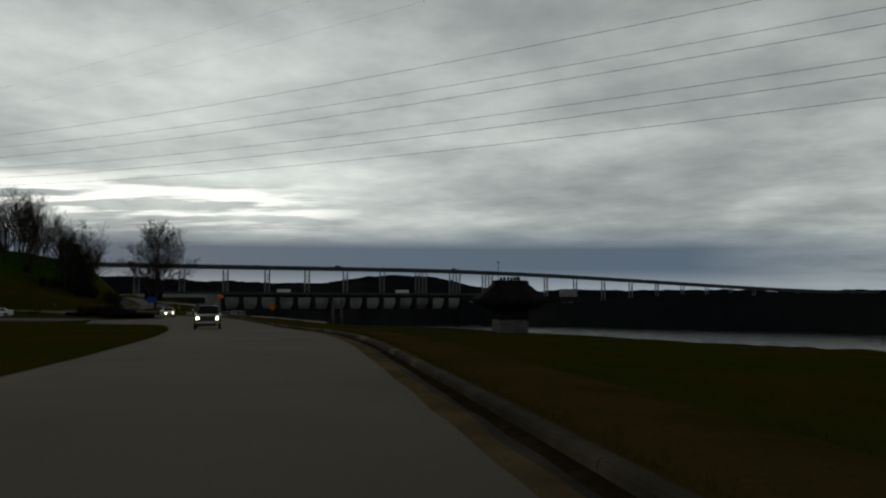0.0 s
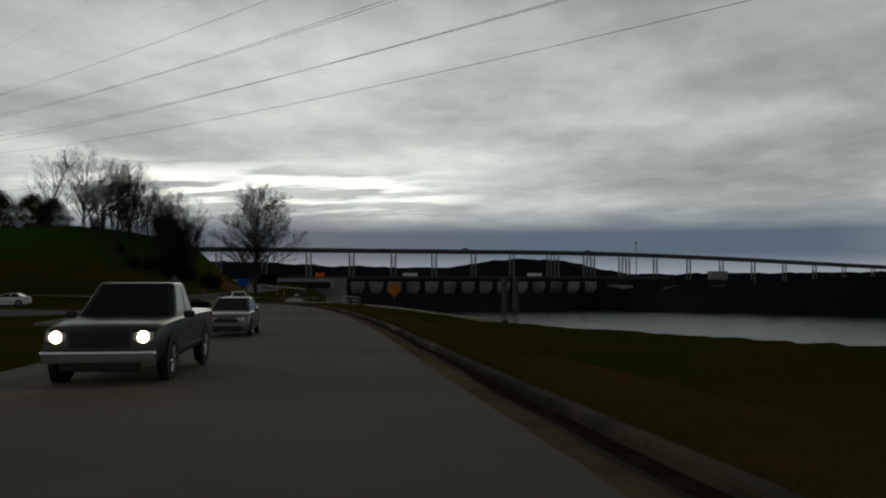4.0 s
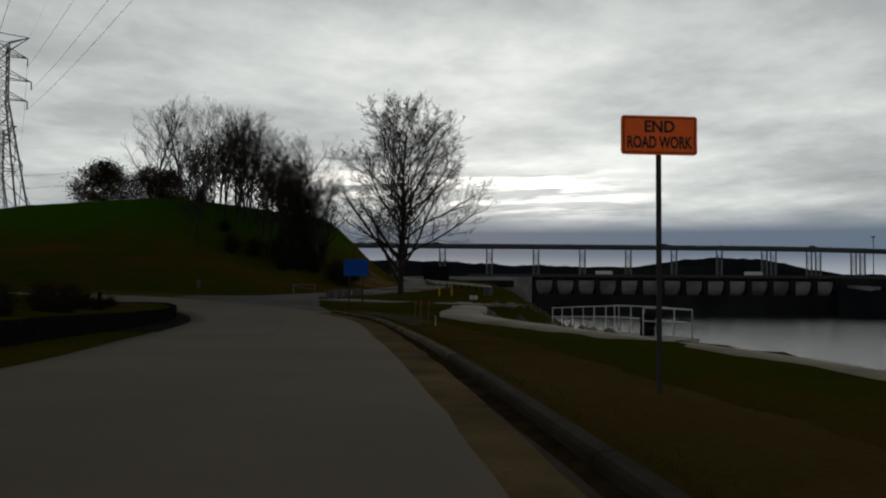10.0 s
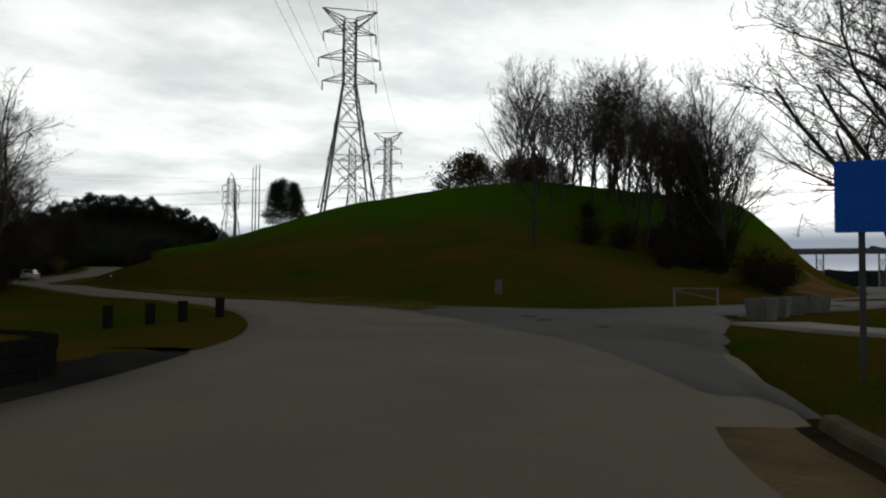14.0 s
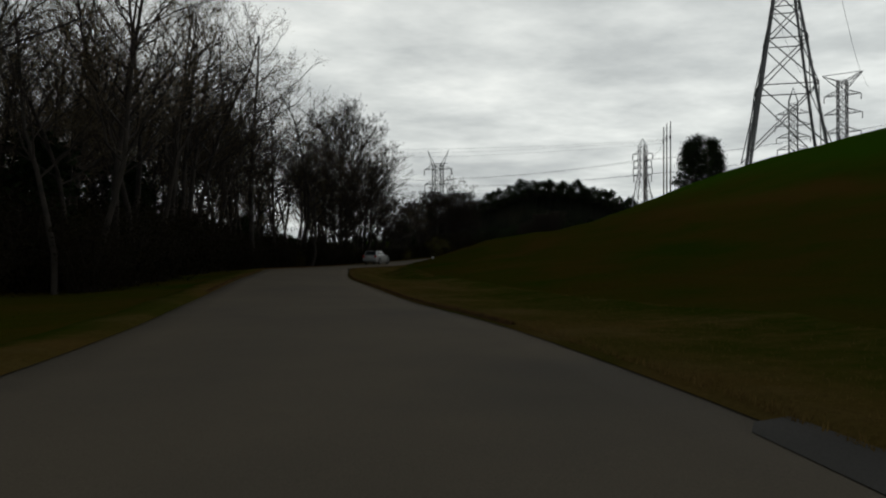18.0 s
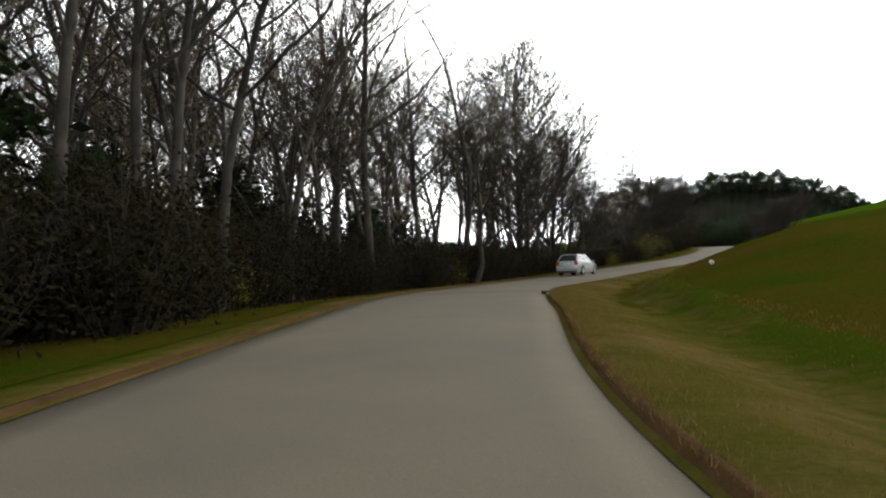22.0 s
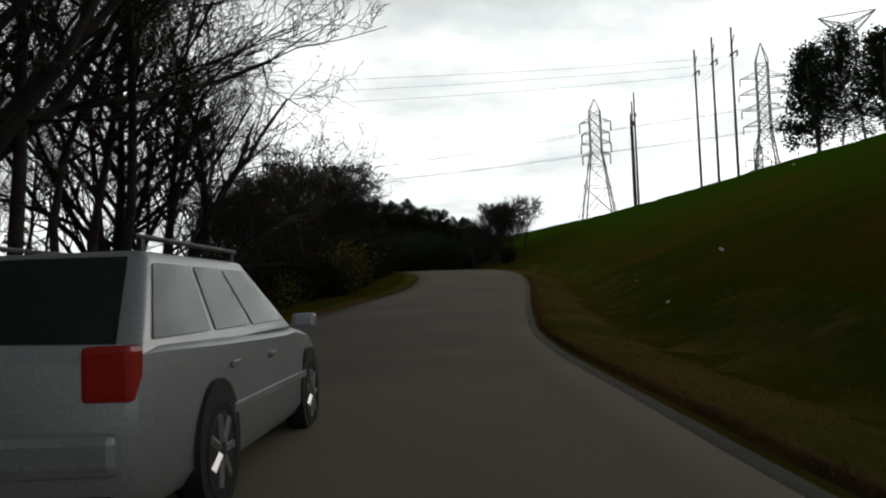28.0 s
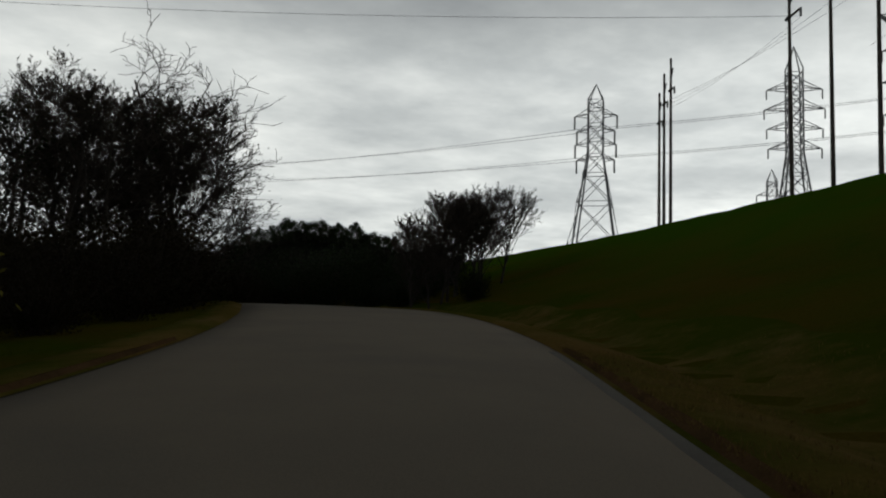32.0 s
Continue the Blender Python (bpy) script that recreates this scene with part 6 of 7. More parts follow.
    part("rear_bumper", boxed(rx + 0.03, 0, 0.5, 0.16, W * 0.84, 0.2, bevel=0.05), colour_mat if not pickup else CHROME, root)
    part("rear_valance", boxed(rx + 0.1, 0, 0.32, 0.16, W * 0.8, 0.18, bevel=0.03), TRIM, root)
    if pickup:
        part("front_bumper", boxed(fx + 0.04, 0, 0.52, 0.14, W * 0.94, 0.2, bevel=0.04), CHROME, root)
    plate = part("number_plate", boxed(rx - 0.03, 0, 0.78 if not pickup else 0.55, 0.02, 0.36, 0.16, bevel=0.005), PLATE, root)
    for k in range(5):
        part("plate_bar", boxed(rx - 0.043, -0.11 + 0.055 * k, 0.78 if not pickup else 0.55, 0.004, 0.03, 0.07), TRIM, plate)
    if wagon:
        for sy in (-1, 1):
            part("roof_rail", box(box(box(bmesh.new(), -0.75, sy * 0.54, H + 0.05, 1.9, 0.035, 0.03, bevel=0.01), -1.6, sy * 0.54, H + 0.01, 0.06, 0.03, 0.07), 0.1, sy * 0.54, H + 0.01, 0.06, 0.03, 0.07), TRIM, root)
        part("rear_wiper", boxed(xb0 - 0.06, 0.1, zb + 0.1, 0.02, 0.4, 0.02), TRIM, root)
    return root


SEDAN = [(-0.5, 0.84, 0.8, 0.34), (-0.485, 0.99, 0.88, 0.27), (-0.38, 1.04, 0.97, 0.2), (-0.2, 0.97, 1.0, 0.18), (0.12, 0.93, 1.0, 0.18), (0.22, 0.95, 1.0, 0.18), (0.36, 0.87, 0.97, 0.18), (0.45, 0.76, 0.9, 0.2), (0.487, 0.66, 0.8, 0.24), (0.5, 0.52, 0.7, 0.3)]
ESTATE = [(-0.5, 0.92, 0.86, 0.34), (-0.492, 0.99, 0.92, 0.28), (-0.42, 0.99, 0.97, 0.2), (-0.2, 0.96, 1.0, 0.18), (0.12, 0.93, 1.0, 0.18), (0.2, 0.94, 1.0, 0.18), (0.34, 0.88, 0.97, 0.18), (0.45, 0.78, 0.9, 0.2), (0.488, 0.68, 0.82, 0.24), (0.5, 0.54, 0.72, 0.3)]
TRUCK = [(-0.5, 1.06, 0.94, 0.45), (-0.49, 1.12, 0.98, 0.42), (-0.3, 1.12, 1.0, 0.4), (-0.08, 1.12, 1.0, 0.38), (0.14, 1.1, 1.0, 0.36), (0.2, 1.1, 1.0, 0.36), (0.36, 1.06, 0.98, 0.38), (0.47, 1.0, 0.95, 0.4), (0.495, 0.92, 0.92, 0.42), (0.5, 0.6, 0.9, 0.46)]


def car_at(s, lat, oncoming, up=0.05, swing=0.0):
    p, head = on_road(s, lat, up)
    return pose(p.x, p.y, p.z, 0, 0, head + 90 + (180 if oncoming else 0) + swing)


WHITE_PAINT = paint("white_car_paint", (0.62, 0.63, 0.62))
SILVER = paint("silver_car_paint", (0.3, 0.315, 0.32), 0.4)
DARK_PAINT = paint("dark_green_car_paint", (0.02, 0.024, 0.024))
GREY_PAINT = paint("grey_car_paint", (0.12, 0.12, 0.125), 0.3)
car(car_at(129.5, -5.0, True), "white compact saloon car with its headlamps lit", "car", WHITE_PAINT, 4.37, 1.72, 1.455, SEDAN, (-1.95, 1.42, -1.0, 0.22, 0.95), 0.32, (-1.25, 1.32), 0.2, lit=True, name="saloon_car")
car(car_at(63.0, -4.0, True), "dark pickup truck with lit headlamps and chrome bumper", "pickup truck", DARK_PAINT, 5.2, 1.92, 1.74, TRUCK, (-0.75, 1.05, -0.5, 0.3, 1.08), 0.37, (-1.55, 1.65), 0.3, lit=True, name="pickup_truck", pickup=True)
car(car_at(80.0, -4.4, True), "dark grey hatchback on the road", "car", GREY_PAINT, 4.2, 1.72, 1.45, SEDAN, (-1.78, 1.1, -1.2, 0.1, 0.93), 0.31, (-1.25, 1.3), 0.2, name="hatchback")
car(car_at(295.0, -2.05, False, swing=-2), "silver estate car with roof rails seen from behind", "car", SILVER, 4.68, 1.75, 1.5, ESTATE, (-2.26, 1.05, -1.72, 0.1, 0.94), 0.32, (-1.32, 1.38), 0.2, name="estate_car", wagon=True)
car(pose(-68.5, 124, ground_z(-68.5, 124) + 0.06, 0, 0, 200), "small white car parked by the far lot", "car", WHITE_PAINT, 4.2, 1.72, 1.4, SEDAN, (-1.78, 1.1, -1.0, 0.1, 0.93), 0.31, (-1.25, 1.3), 0.2, name="parked_car")
for k, (x, y, a) in enumerate(((21.5, 52.5, 40), (27.0, 50.0, 44))):
    car(pose(x, y, ground_z(x, y), 0, 0, a), "dark parked car at the edge of the river lawn", "car", DARK_PAINT, 4.5, 1.75, 1.45, SEDAN, (-1.78, 1.12, -1.0, 0.12, 0.93), 0.31, (-1.28, 1.35), 0.2, name="parked_car", group="cars by the river")

# ---- signs ----
ORANGE = grained("orange_sign_face", (1.0, 0.15, 0.012), (0.95, 0.13, 0.01), 2.0, 30, 0.5, 0.0)
AMBER = grained("faded_orange_sign_face", (0.42, 0.115, 0.008), (0.34, 0.09, 0.007), 2.0, 30, 0.5, 0.0)
BLUE = grained("blue_sign_face", (0.003, 0.06, 0.3), (0.003, 0.05, 0.26), 2.0, 30, 0.6, 0.0, spec=0.08)
BLACK = material("sign_black", (0.008, 0.008, 0.008), 0.6)
SIGN_BACK = grained("aluminium_sign_back", (0.1, 0.1, 0.1), (0.075, 0.075, 0.075), 2.0, 30, 0.5, 0.0, metal=0.3)
POST = grained("sign_post_steel", (0.03, 0.032, 0.03), (0.02, 0.02, 0.02), 4, 30, 0.7, 0.1)


def lettering(text, size, mat, parent, at, width=None):
    cu = bpy.data.curves.new("lettering", "FONT")
    cu.body, cu.size, cu.align_x, cu.align_y, cu.extrude = text, size, "CENTER", "CENTER", 0.001
    cu.offset = 0.005
    tmp = new("lettering", cu)
    bpy.context.view_layer.update()
    me = bpy.data.meshes.new_from_object(tmp.evaluated_get(bpy.context.evaluated_depsgraph_get()))
    bpy.data.objects.remove(tmp)
    me.materials.clear()
    me.materials.append(mat)
    ob = new("lettering", me)
    ob.parent = parent
    ob.matrix_basis = Matrix.Translation(at) @ Matrix.Rotation(radians(90), 4, "X")
    xs = [v.co.x for v in me.vertices]
    if width:
        f = width / (max(xs) - min(xs))
        ob.scale = (f, 1.0, 1)
    return ob


def rounded(w, h, r, t, mat, name, parent, at, label="", spin=0.0):
    """An upright plate facing -y."""
    bm = bmesh.new()
    pts = []
    for cx, cz, a0 in ((w / 2 - r, h / 2 - r, 0), (-w / 2 + r, h / 2 - r, 90), (-w / 2 + r, -h / 2 + r, 180), (w / 2 - r, -h / 2 + r, 270)):
        for k in range(4):
            a = radians(a0 + 30 * k)
            pts.append((cx + r * math.cos(a), cz + r * math.sin(a)))
    f = [bm.verts.new((x, -t / 2, z)) for x, z in pts]
    b = [bm.verts.new((x, t / 2, z)) for x, z in pts]
    bm.faces.new(f)
    bm.faces.new(list(reversed(b)))
    for k in range(len(pts)):
        bm.faces.new((f[(k + 1) % len(pts)], f[k], b[k], b[(k + 1) % len(pts)]))
    bmesh.ops.recalc_face_normals(bm, faces=bm.faces)
    bmesh.ops.transform(bm, matrix=Matrix.Translation(at) @ Matrix.Rotation(radians(spin), 4, "Y"), verts=bm.verts)
    return part(name, bm, mat, parent, label)


def post(parent, x, y, top, w=0.05, name="post", mat=POST):
    bm = bmesh.new()
    box(bm, x, y, top / 2 - 0.2, w, w * 0.8, top + 0.4, bevel=0.006)
    return part(name, bm, mat, parent)


z0 = ground_z(-35.3, 127.6)
end_sign = thing("road_work_sign", pose(-35.3, 127.6, z0, 0, 0, 27), "orange END ROAD WORK sign on a dark steel post", "sign")
zc = 0.8 - z0
post(end_sign, 0.01, 0.05, zc + 0.2, 0.055)
plate = rounded(0.914, 0.457, 0.04, 0.01, ORANGE, "panel", end_sign, (0, 0, zc))
for (x, z, w, h) in ((0, 0.2, 0.85, 0.01), (0, -0.2, 0.85, 0.01), (0.425, 0, 0.01, 0.41), (-0.425, 0, 0.01, 0.41)):
    part("border", boxed(x, -0.0075, zc + z, w, 0.003, h), BLACK, plate)
lettering("END", 0.19, BLACK, plate, (0, -0.0075, zc + 0.095), 0.36)
lettering("ROAD WORK", 0.19, BLACK, plate, (0, -0.0075, zc - 0.09), 0.78)

z0 = ground_z(-20.0, 94.05)
dia = thing("diamond_sign", pose(-20.0, 94.05, z0, 0, 0, 20), "faded orange diamond warning sign on a post", "sign")
zc = -0.2 - z0
post(dia, 0, 0.05, zc + 0.3, 0.06)
plate = rounded(0.69, 0.69, 0.05, 0.01, AMBER, "panel", dia, (0, 0, zc), spin=45)
for k in range(4):
    bm = boxed(0, -0.0075, 0.32, 0.63, 0.003, 0.012)
    bmesh.ops.transform(bm, matrix=Matrix.Translation((0, 0, zc)) @ Matrix.Rotation(radians(45 + 90 * k), 4, "Y"), verts=bm.verts)
    part("border", bm, BLACK, plate)

z0 = ground_z(-46.2, 117.3)
back = thing("sign_back", pose(-46.2, 117.3, z0, 0, 0, 22), "grey aluminium back of a large diamond sign on two dark posts", "sign")
zc = -0.07 - z0
for x in (-0.4, 0.4):
    post(back, x, -0.06, zc + 0.5, 0.075)
plate = rounded(1.16, 1.16, 0.06, 0.012, SIGN_BACK, "diamond_panel", back, (0, 0, zc), spin=45)
for z in (-0.25, 0.25):
    part("stiffener", boxed(0, -0.022, zc + z, 1.0, 0.03, 0.04), SIGN_BACK, plate)

z0 = ground_z(-61.6, 170.1)
blue = thing("blue_sign", pose(-61.6, 170.1, z0, 0, 0, 26), "plain blue board on two dark square posts", "sign")
for x in (-0.48, 0.48):
    post(blue, x, 0.08, 0.35 - z0, 0.1)
rounded(1.78, 1.2, 0.02, 0.02, BLUE, "board", blue, (0, 0, -0.2 - z0))

# the two tall grey boards on the river bank
GREYWOOD = grained("weathered_grey_timber", (0.075, 0.07, 0.068), (0.045, 0.043, 0.041), 2.0, 24, 0.9, 0.3)
for bx, by, turn in ((-13.9, 101.4, -70), (-13.5, 106.8, -70)):
    z0 = ground_z(bx, by)
    info = thing("river_board", pose(bx, by, z0, 0, 0, turn), "tall weathered dark slatted board on square posts", "sign board", "boards on the river bank")
    for x in (-0.42, 0.42):
        part("post", boxed(x, 0, (0.45 - z0) / 2 - 0.2, 0.13, 0.12, 0.45 - z0 + 0.4, bevel=0.01), GREYWOOD, info)
    for k in range(13):
        part("slat", boxed(0, -0.09, 0.5 - z0 - k * 0.19, 1.1, 0.03, 0.18, bevel=0.006), GREYWOOD, info)

# ---- the dark kiosk with its wide roof ----
SHINGLE = grained("dark_shingles", (0.016, 0.015, 0.014), (0.009, 0.0085, 0.008), 1.0, 12, 0.95, 0.4, spec=0.05)
STONE = grained("pale_rubble_stone", (0.12, 0.115, 0.105), (0.075, 0.072, 0.066), 2.0, 10, 0.9, 0.4)
kx, ky = 5.6, 69.0
kz = ground_z(kx, ky)
kiosk = thing("kiosk", pose(kx, ky, kz, 0, 0, 12), "dark wide-roofed kiosk on a stone base", "kiosk")
for side in range(4):
    for row in range(4):
        for c in range(5):
            w = 0.46
            m = Matrix.Rotation(radians(90 * side), 4, "Z")
            bm = boxed(-1.02 + c * 0.48 + (0.1 if row % 2 else 0), -1.12, 0.12 + row * 0.27, w, 0.22, 0.25, bevel=0.02)
            bmesh.ops.transform(bm, matrix=m, verts=bm.verts)
            part("stone", bm, STONE, kiosk)
part("base_fill", boxed(0, 0, 0.5, 2.1, 2.1, 1.1), STONE, kiosk)
part("wall_panel", boxed(0, 0, 2.0, 2.3, 2.3, 2.1, bevel=0.04), SHINGLE, kiosk)
for sx in (-1, 1):
    for sy in (-1, 1):
        part("corner_post", boxed(sx * 1.15, sy * 1.15, 2.0, 0.2, 0.2, 2.0, bevel=0.02), SHINGLE, kiosk)
bm = bmesh.new()
rings = []
for r, z in ((2.2, 1.9), (3.2, 2.5), (3.35, 2.8), (2.3, 3.5), (1.6, 4.05), (1.55, 4.35), (1.3, 4.4)):
    rings.append([bm.verts.new((math.cos(6.2832 * (k + 0.5) / 8) * r, math.sin(6.2832 * (k + 0.5) / 8) * r, z)) for k in range(8)])
for a, b in zip(rings[:-1], rings[1:]):
    for k in range(8):
        bm.faces.new((a[k], a[(k + 1) % 8], b[(k + 1) % 8], b[k]))
bm.faces.new(rings[-1])
bm.faces.new(list(reversed(rings[0])))
roof = part("roof", bm, SHINGLE, kiosk)
for k in range(6):
    part("finial", boxed(-0.8 + 0.32 * k, 0.1 * (k % 2), 4.5, 0.18, 0.18, 0.25 + 0.06 * (k % 3), bevel=0.03), SHINGLE, roof)

# ---- the low dark wall round the grass island, its posts and shrubs ----
WALLBLOCK = grained("dark_wall_block", (0.013, 0.0125, 0.0115), (0.008, 0.0075, 0.007), 2.0, 14, 1.0, 0.4, spec=0.0)
island_wall = tagged(new("low_wall"), "low dark block wall round the grass island", "wall")
run = []
for s in np.arange(119, 178.6, 0.62):
    p, _ = on_road(float(s), -8.0 - 0.6 * float(smooth01((146 - s) / 12)) + 0.5 * float(smooth01((126 - s) / 8)) + 0.75 * float(smooth01((s - 150) / 25)))
    run.append(p)
q, hd = on_road(178.7, -7.25)
cen = on_road(178.7, -9.75)[0]
for a in range(1, 9):
    th = radians(hd) + math.pi / 2 * 0
    ang = a / 8 * math.pi * 0.75
    fwd = Vector((-math.sin(radians(hd)), math.cos(radians(hd)), 0))
    rgt = Vector((math.cos(radians(hd)), math.sin(radians(hd)), 0))
    run.append(cen + rgt * 2.5 * math.cos(ang) + fwd * 2.5 * math.sin(ang))
block = None
for row in range(3):
    for k, (a, b) in enumerate(zip(run[:-1], run[1:])):
        mid = (a + b) / 2
        ang = math.atan2(b.y - a.y, b.x - a.x)
        if block is None:
            bm = boxed(0, 0, 0, 0.6, 0.3, 0.21, bevel=0.025)
            block = bpy.data.meshes.new("block")
            bm.to_mesh(block)
            bm.free()
            block.materials.append(WALLBLOCK)
        ob = new("block", block)
        ob.parent = island_wall
        g = ground_z(mid.x, mid.y)
        ob.matrix_basis = Matrix.LocRotScale((mid.x + rng.gauss(0, 0.012), mid.y + rng.gauss(0, 0.012), g + 0.08 + row * 0.215), Euler((0, 0, ang + rng.gauss(0, 0.02))), ((b - a).length * 1.66, 1, 1))
fill_pts = [p for p in run]
vs = [(p.x, p.y, ground_z(p.x, p.y) + 0.55) for p in fill_pts]
inner = []
for p in fill_pts:
    s_, l_, _ = station([p.x], [p.y])
    c, _ = on_road(float(min(s_[0], 172)), -13.5)
    inner.append((c.x, c.y, ground_z(c.x, c.y) + 0.6))
n = len(vs)
island = mesh_ob("island_lawn", vs + inner, [(k, k + 1, n + k + 1, n + k) for k in range(n - 1)], GRASS, smooth=True)
tagged(island, "raised grass behind the low wall", "lawn", kind="structure")
for k in range(22):
    p, _ = on_road(121 + 2.4 * k, -10.6 - (k % 3) * 0.9)
    plant_copy(brush_kinds[k % 3], p.x, p.y, k * 1.7, 0.22 + 0.1 * (k % 3), z=ground_z(p.x, p.y) + 0.5)
for k in range(4):
    x, y = ((-84.6, 169.1), (-84.4, 167.6), (-84.3, 166.4), (-84.4, 165.0))[k]
    b = thing("bollard", pose(x, y, ground_z(x, y), 0, 0, 25), "short dark timber bollard in the grass", "bollard", "bollards on the island")
    part("shaft", boxed(0, 0, 0.3, 0.24, 0.24, 0.75, bevel=0.02), WALLBLOCK, b)
    part("cap", boxed(0, 0, 0.7, 0.27, 0.27, 0.06, bevel=0.02), WALLBLOCK, b)

# ---- round the dam road ----
PLANTER = grained("dark_concrete_planter", (0.09, 0.088, 0.085), (0.055, 0.054, 0.05), 2, 18, 0.9, 0.3)
for k, (x, y) in enumerate(((-70.6, 182.6), (-71.6, 185.6), (-72.4, 188.6), (-73.0, 192.0))):
    pl = thing("planter", pose(x, y, ground_z(x, y) + 0.05, 0, 0, 15 * k), "square dark concrete planter block by the side road", "planter", "planters by the side road")
    bm = bmesh.new()
    g = bmesh.ops.create_cube(bm, size=1)
    for v in g["verts"]:
        v.co = Vector((v.co.x * (0.72 if v.co.z < 0 else 0.84), v.co.y * (0.72 if v.co.z < 0 else 0.84), (v.co.z + 0.5) * 0.66))
    part("body", bm, PLANTER, pl)
    for dx, dy, w, d in ((0, 0.38, 0.9, 0.1), (0, -0.38, 0.9, 0.1), (0.4, 0, 0.1, 0.66), (-0.4, 0, 0.1, 0.66)):
        part("rim", boxed(dx, dy, 0.7, w, d, 0.1, bevel=0.015), PLANTER, pl)
YELLOW = grained("yellow_post_paint", (0.45, 0.26, 0.02), (0.36, 0.2, 0.02), 4, 20, 0.6, 0.05)
for x, y in ((-66.6, 198.8), (-65.4, 199.4)):
    b = thing("safety_post", pose(x, y, ground_z(x, y)), "yellow painted steel safety post by the tree", "bollard", "yellow posts")
    bm = tube(bmesh.new(), (0, 0, -0.2), (0, 0, 1.0), 0.09, sides=12)
    part("shaft", bm, YELLOW, b)
    part("cap", tube(bmesh.new(), (0, 0, 1.0), (0, 0, 1.05), 0.09, 0.05, sides=12), YELLOW, b)
gate = thing("field_gate", pose(-82.0, 196.5, ground_z(-82.0, 196.5), 0, 0, 20), "grey pipe barrier gate at the foot of the hill", "gate")
for x in (-1.2, 1.2):
    part("post", tube(bmesh.new(), (x, 0, -0.2), (x, 0, 1.15), 0.06, sides=10), STEEL, gate)
part("top_rail", tube(bmesh.new(), (-1.2, 0, 1.05), (1.2, 0, 1.05), 0.04, sides=8), STEEL, gate)
part("brace", tube(bmesh.new(), (-1.2, 0, 0.95), (1.2, 0, 0.45), 0.035, sides=8), STEEL, gate)

rail_pts = spline([(-93, 258, 0), (-84, 240, 0), (-75, 227, 0), (-68, 216, 0), (-63.5, 207, 0), (-62.5, 203, 0)], 2.0)
guard = tagged(new("guard_rail"), "pale curved guard rail along the dam road", "guard rail")
prev = None
for k, p in enumerate(rail_pts):
    g = ground_z(p[0], p[1])
    q = Vector((p[0], p[1], g + 0.75))
    if k % 2 == 0:
        part("post", boxed(q.x, q.y, g + 0.35, 0.14, 0.14, 0.9, bevel=0.01), WALLBLOCK, guard)
    if prev is not None:
        bm = bmesh.new()
        box(bm, 0, 0, 0, (q - prev).length + 0.04, 0.07, 0.3, bevel=0.02)
        bmesh.ops.transform(bm, matrix=Matrix.Translation((q + prev) / 2) @ (q - prev).to_track_quat("X", "Z").to_matrix().to_4x4(), verts=bm.verts)
        part("beam", bm, WHITE_PIPE, guard)
    prev = q
g = ground_z(-62.3, 202.4)
part("end_block", boxed(-62.3, 202.4, g + 0.4, 0.9, 0.9, 1.0, bevel=0.06), PLANTER, guard, "dark concrete end block")
hut = thing("dark_hut", pose(-108, 300, ground_z(-108, 300), 0, 0, 25), "small dark equipment hut beside the dam road", "hut")
part("wall", boxed(0, 0, 1.5, 6, 4, 3.2, bevel=0.05), WALLBLOCK, hut)
part("roof", boxed(0, 0, 3.2, 6.6, 4.6, 0.3, bevel=0.05), WALLBLOCK, hut)

cabx, caby = -91.5, 190.2
cab = thing("utility_pedestal", pose(cabx, caby, ground_z(cabx, caby), 0, 0, 20), "small grey utility pedestal at the foot of the hill", "utility box")
part("body", boxed(0, 0, 0.45, 0.34, 0.3, 0.95, bevel=0.03), PLANTER, cab)
part("lid", boxed(0, 0, 0.95, 0.38, 0.34, 0.08, bevel=0.03), PLANTER, cab)

# white railing of the stair to the river, with its landing
stair = tagged(new("river_stair_railing"), "white pipe railing round a stair and landing above the river", "railing")
rp = [Vector((-36.6, 148.8, -2.0)), Vector((-38.1, 151.2, -2.0)), Vector((-40.2, 154.6, -2.1)), Vector((-42.6, 158.4, -2.3)), Vector((-45.2, 162.6, -2.55))]
side_shift = Vector((-1.9, 1.1, 0))
rails = [(rp[k], rp[k + 1]) for k in range(4)] + [(rp[0], rp[0] + side_shift), (rp[1], rp[1] + side_shift)]
for a, b in rails:
    n = max(1, int((b - a).length / 1.3))
    for z in (0.0, -0.5):
        part("rail", tube(bmesh.new(), a + Vector((0, 0, z)), b + Vector((0, 0, z)), 0.024, sides=8), WHITE_PIPE, stair)
    for k in range(n + 1):
        p = a.lerp(b, k / n)
        g = min(ground_z(p.x, p.y), p.z - 1.05)
        part("post", tube(bmesh.new(), (p.x, p.y, g - 0.1), (p.x, p.y, p.z), 0.024, sides=8), WHITE_PIPE, stair)
landing = tagged(new("landing"), "concrete landing and steps down the river bank", "steps")
for k in range(9):
    c = rp[0].lerp(rp[4], k / 8) + side_shift * 0.5
    part("slab", boxed(c.x, c.y, c.z - 1.2, 1.7, 1.7, 0.22, rot=Matrix.Rotation(radians(-30), 3, "Z"), bevel=0.02), CONCRETE, landing)
    part("support", boxed(c.x, c.y, c.z - 2.6, 0.4, 0.4, 2.7), CONCRETE, landing)
bar = thing("litter_barrel", pose(-38.4, 150.4, -3.1), "dark steel litter barrel on the landing", "barrel")
part("drum", tube(bmesh.new(), (0, 0, 0), (0, 0, 0.85), 0.29, sides=16), WALLBLOCK, bar)
for z in (0.28, 0.56):
    part("hoop", tube(bmesh.new(), (0, 0, z), (0, 0, z + 0.04), 0.305, sides=16), POST, bar)
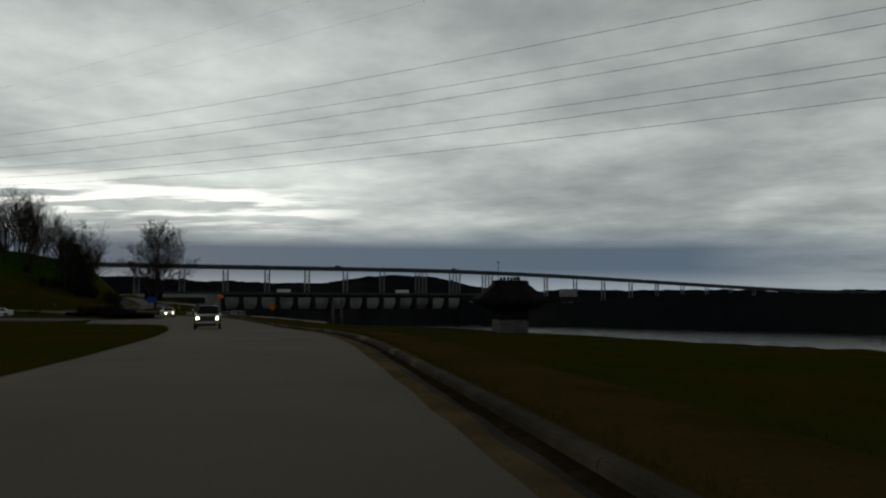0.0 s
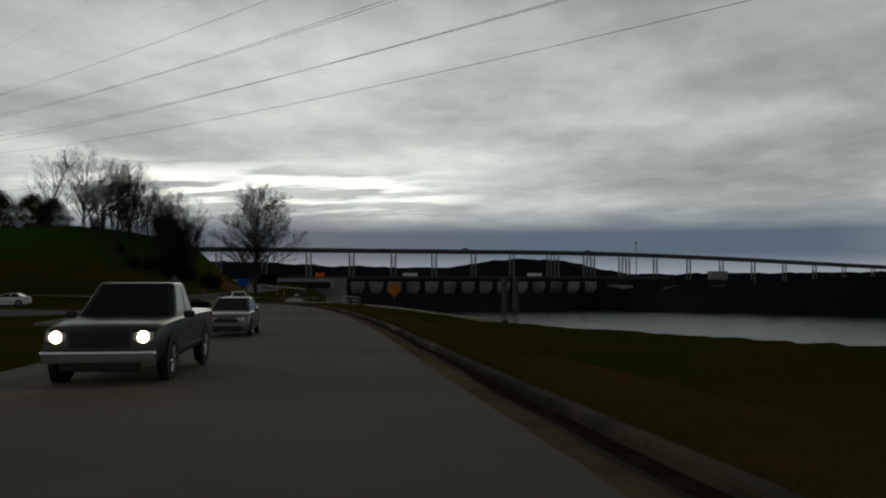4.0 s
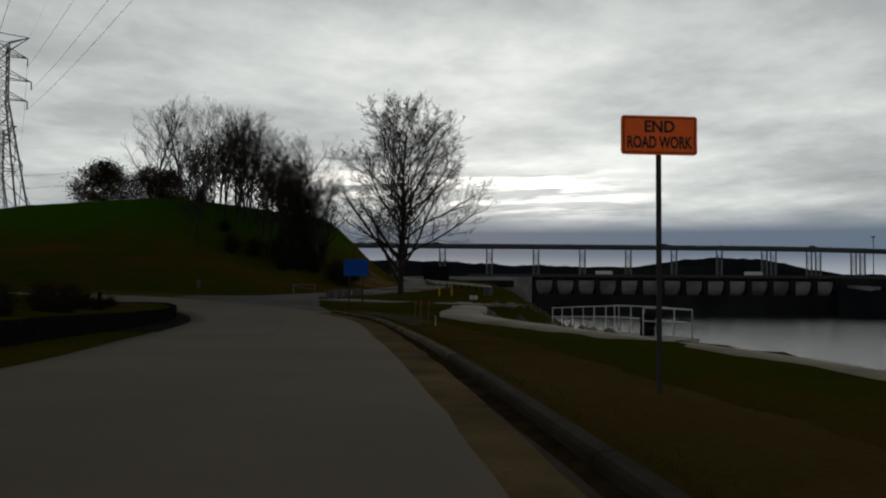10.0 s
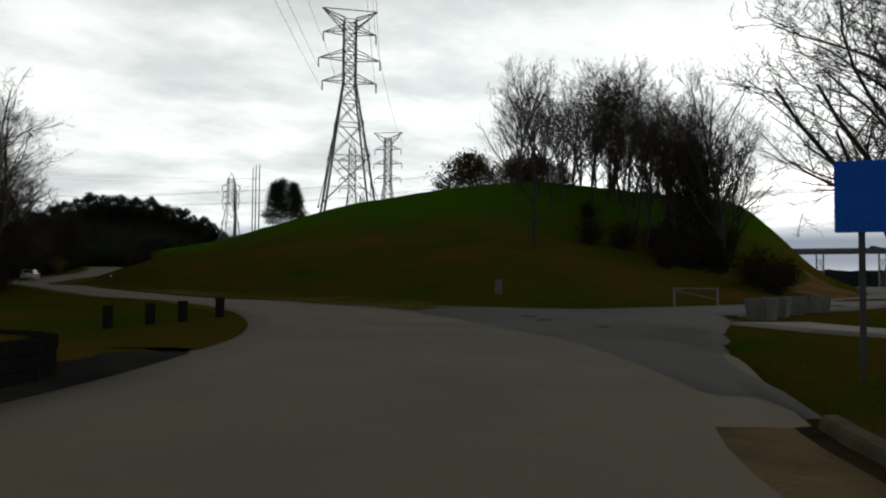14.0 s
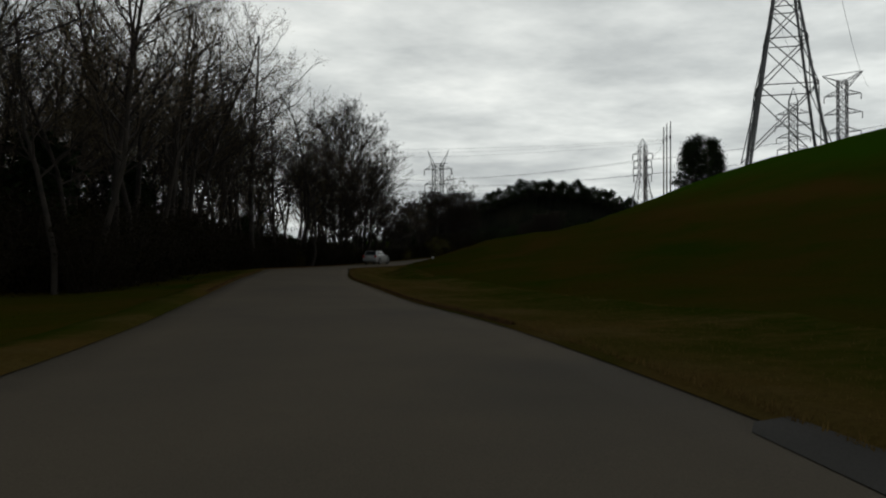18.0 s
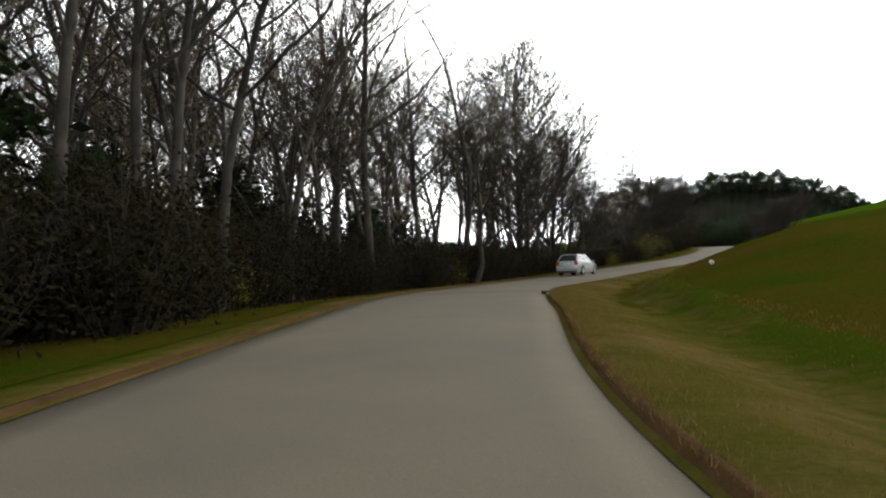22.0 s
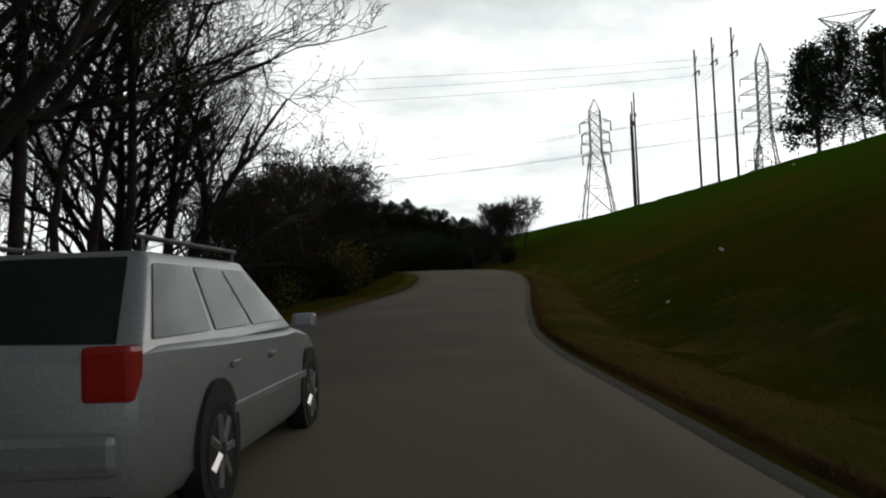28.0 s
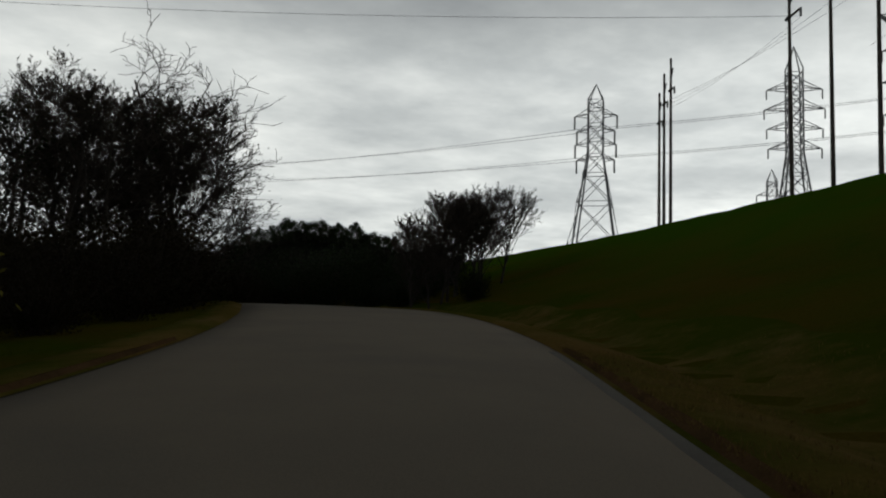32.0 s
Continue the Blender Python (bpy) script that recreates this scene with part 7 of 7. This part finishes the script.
tiny = thing("notice_board", pose(-55.0, 177.0, ground_z(-55.0, 177.0), 0, 0, 25), "small white notice on a post by the bank", "sign")
zc = -2.4 - ground_z(-55.0, 177.0)
post(tiny, 0, 0.04, zc + 0.1, 0.05)
rounded(0.6, 0.3, 0.02, 0.02, WHITE_PIPE, "panel", tiny, (0, 0, zc))
for k in range(2):
    part("text_bar", boxed(0, -0.013, zc + 0.06 - 0.12 * k, 0.4, 0.004, 0.05), BLACK, tiny)
STAKE = grained("stake_wood", (0.1, 0.075, 0.05), (0.06, 0.045, 0.03), 3, 20, 0.9, 0.2)
RIBBON = grained("faded_red_flagging", (0.3, 0.05, 0.03), (0.2, 0.035, 0.022), 5, 30, 0.7, 0.1)
for k, (x, y) in enumerate(((-45.88, 144.7), (-45.8, 145.02), (-45.62, 144.7), (-45.5, 145.1))):
    st = thing("survey_stake", pose(x, y, ground_z(x, y), 2 * k - 3, 3 - k, 20 * k), "thin wooden survey stake with a faded red top in the lawn", "stake", "survey stakes")
    part("shaft", boxed(0, 0, 0.3, 0.045, 0.03, 0.9, bevel=0.005), STAKE, st)
    part("painted_top", boxed(0, 0, 0.82, 0.047, 0.032, 0.16, bevel=0.005), RIBBON, st, "faded red paint")
lone = thing("marker_stake", pose(-45.3, 145.3, ground_z(-45.3, 145.3)), "short bent pale marker stake in the lawn", "stake")
bent = tube(bmesh.new(), (0, 0, -0.1), (0.02, 0.01, 0.22), 0.013, sides=8)
tube(bent, (0.02, 0.01, 0.215), (-0.02, 0.02, 0.38), 0.012, sides=8)
part("shaft", bent, WHITE_PIPE, lone)
# bare bushes growing out of the bank
for k, (s, lat, size) in enumerate(((131, 12.5, 0.55), (133, 13.5, 0.6), (112, 11.0, 0.35), (104, 11.5, 0.35))):
    p, _ = on_road(s, lat)
    plant_copy(brush_kinds[k % 3], p.x, p.y, k, size * 0.9)

# riprap on the bank
rv, rf = [], []
rr = random.Random(5)
for k in range(1400):
    if k < 700:
        s = rr.uniform(96, 180)
        p, _ = on_road(s, float(lane(BANK, s)) + 1.5 + rr.random() ** 1.5 * 9)
        x, y = p.x, p.y
    else:
        y = rr.uniform(160, 240)
        x = float(np.interp(y, [b for _, b in SHORE], [a for a, _ in SHORE])) + rr.uniform(0.8, 12)
    z, r = ground_z(x, y), rr.uniform(0.07, 0.26)
    if k % 7 == 0:
        s = rr.uniform(150, 176)
        p, _ = on_road(s, float(bank_wide(1)(s)) + 0.15 + rr.random() ** 1.4 * 2.6)
        x, y, r = p.x, p.y, rr.uniform(0.16, 0.42)
        z = max(ground_z(x, y), WATER - 0.1) + 0.05
    n = len(rv)
    for dx, dy, dz in ((1, 0, 0), (-1, 0, 0), (0, 1, 0), (0, -1, 0), (0, 0, 1), (0, 0, -1)):
        rv.append((x + dx * r * rr.uniform(0.6, 1.3), y + dy * r * rr.uniform(0.6, 1.3), z + dz * r * rr.uniform(0.5, 0.9)))
    for a, b, c in ((0, 2, 4), (2, 1, 4), (1, 3, 4), (3, 0, 4), (2, 0, 5), (1, 2, 5), (3, 1, 5), (0, 3, 5)):
        rf.append((n + a, n + b, n + c))
tagged(mesh_ob("riprap", rv, rf, ROCK), "angular grey rocks covering the river bank", "rocks", kind="stuff")

# drain grate and litter at the road's edge
dx, dy = -147.7, 179.6
drain = thing("drain_inlet", pose(dx, dy, ground_z(dx, dy) + 0.03, 0, 0, -4), "dark broken drain apron with a concrete lip at the road edge", "drain")
bm = bmesh.new()
rim_v = [bm.verts.new((1.15 * math.cos(a) * (1 + 0.22 * math.sin(3 * a + 1)), 0.3 * math.sin(a) * (1 + 0.25 * math.cos(2 * a)), 0.035 + 0.012 * math.sin(5 * a))) for a in (2 * math.pi * k / 22 for k in range(22))]
low_v = [bm.verts.new((v.co.x * 1.06, v.co.y * 1.1, -0.06)) for v in rim_v]
bm.faces.new(rim_v)
for k in range(22):
    bm.faces.new((rim_v[k], low_v[k], low_v[(k + 1) % 22], rim_v[(k + 1) % 22]))
part("apron", bm, SHOULDER, drain)
part("lip", boxed(1.75, 0.02, 0.0, 1.1, 0.16, 0.1, rot=Matrix.Rotation(radians(-4), 3, "Z"), bevel=0.03), CONCRETE_GREY, drain, "pale concrete lip")
for k in range(5):
    part("rubble", boxed(-0.9 + 0.16 * k, 0.22 + 0.05 * (k % 2), 0.06, 0.09, 0.07, 0.06, rot=Matrix.Rotation(0.7 * k, 3, "Z"), bevel=0.015), PLANTER, drain)
LITTER = material("white_litter", (0.6, 0.6, 0.58), 0.7)
for k, (x, y) in enumerate(((-206.3, 207.1), (-196, 203.5), (-188, 198.4), (-192.5, 204.5), (-215.5, 233.6), (-150.5, 186.5))):
    g = ground_z(x, y)
    lt = thing("litter", pose(x, y, g + 0.04, 10 * k, 20, 40 * k), "crumpled white paper litter in the grass", "litter", "litter on the verge")
    bm = bmesh.new()
    bmesh.ops.create_icosphere(bm, subdivisions=2, radius=0.11)
    for v in bm.verts:
        v.co *= 1 + 0.5 * noise.noise(v.co * 12 + Vector((k, 0, 0)))
        v.co.z *= 0.5
    part("scrap", bm, LITTER, lt)
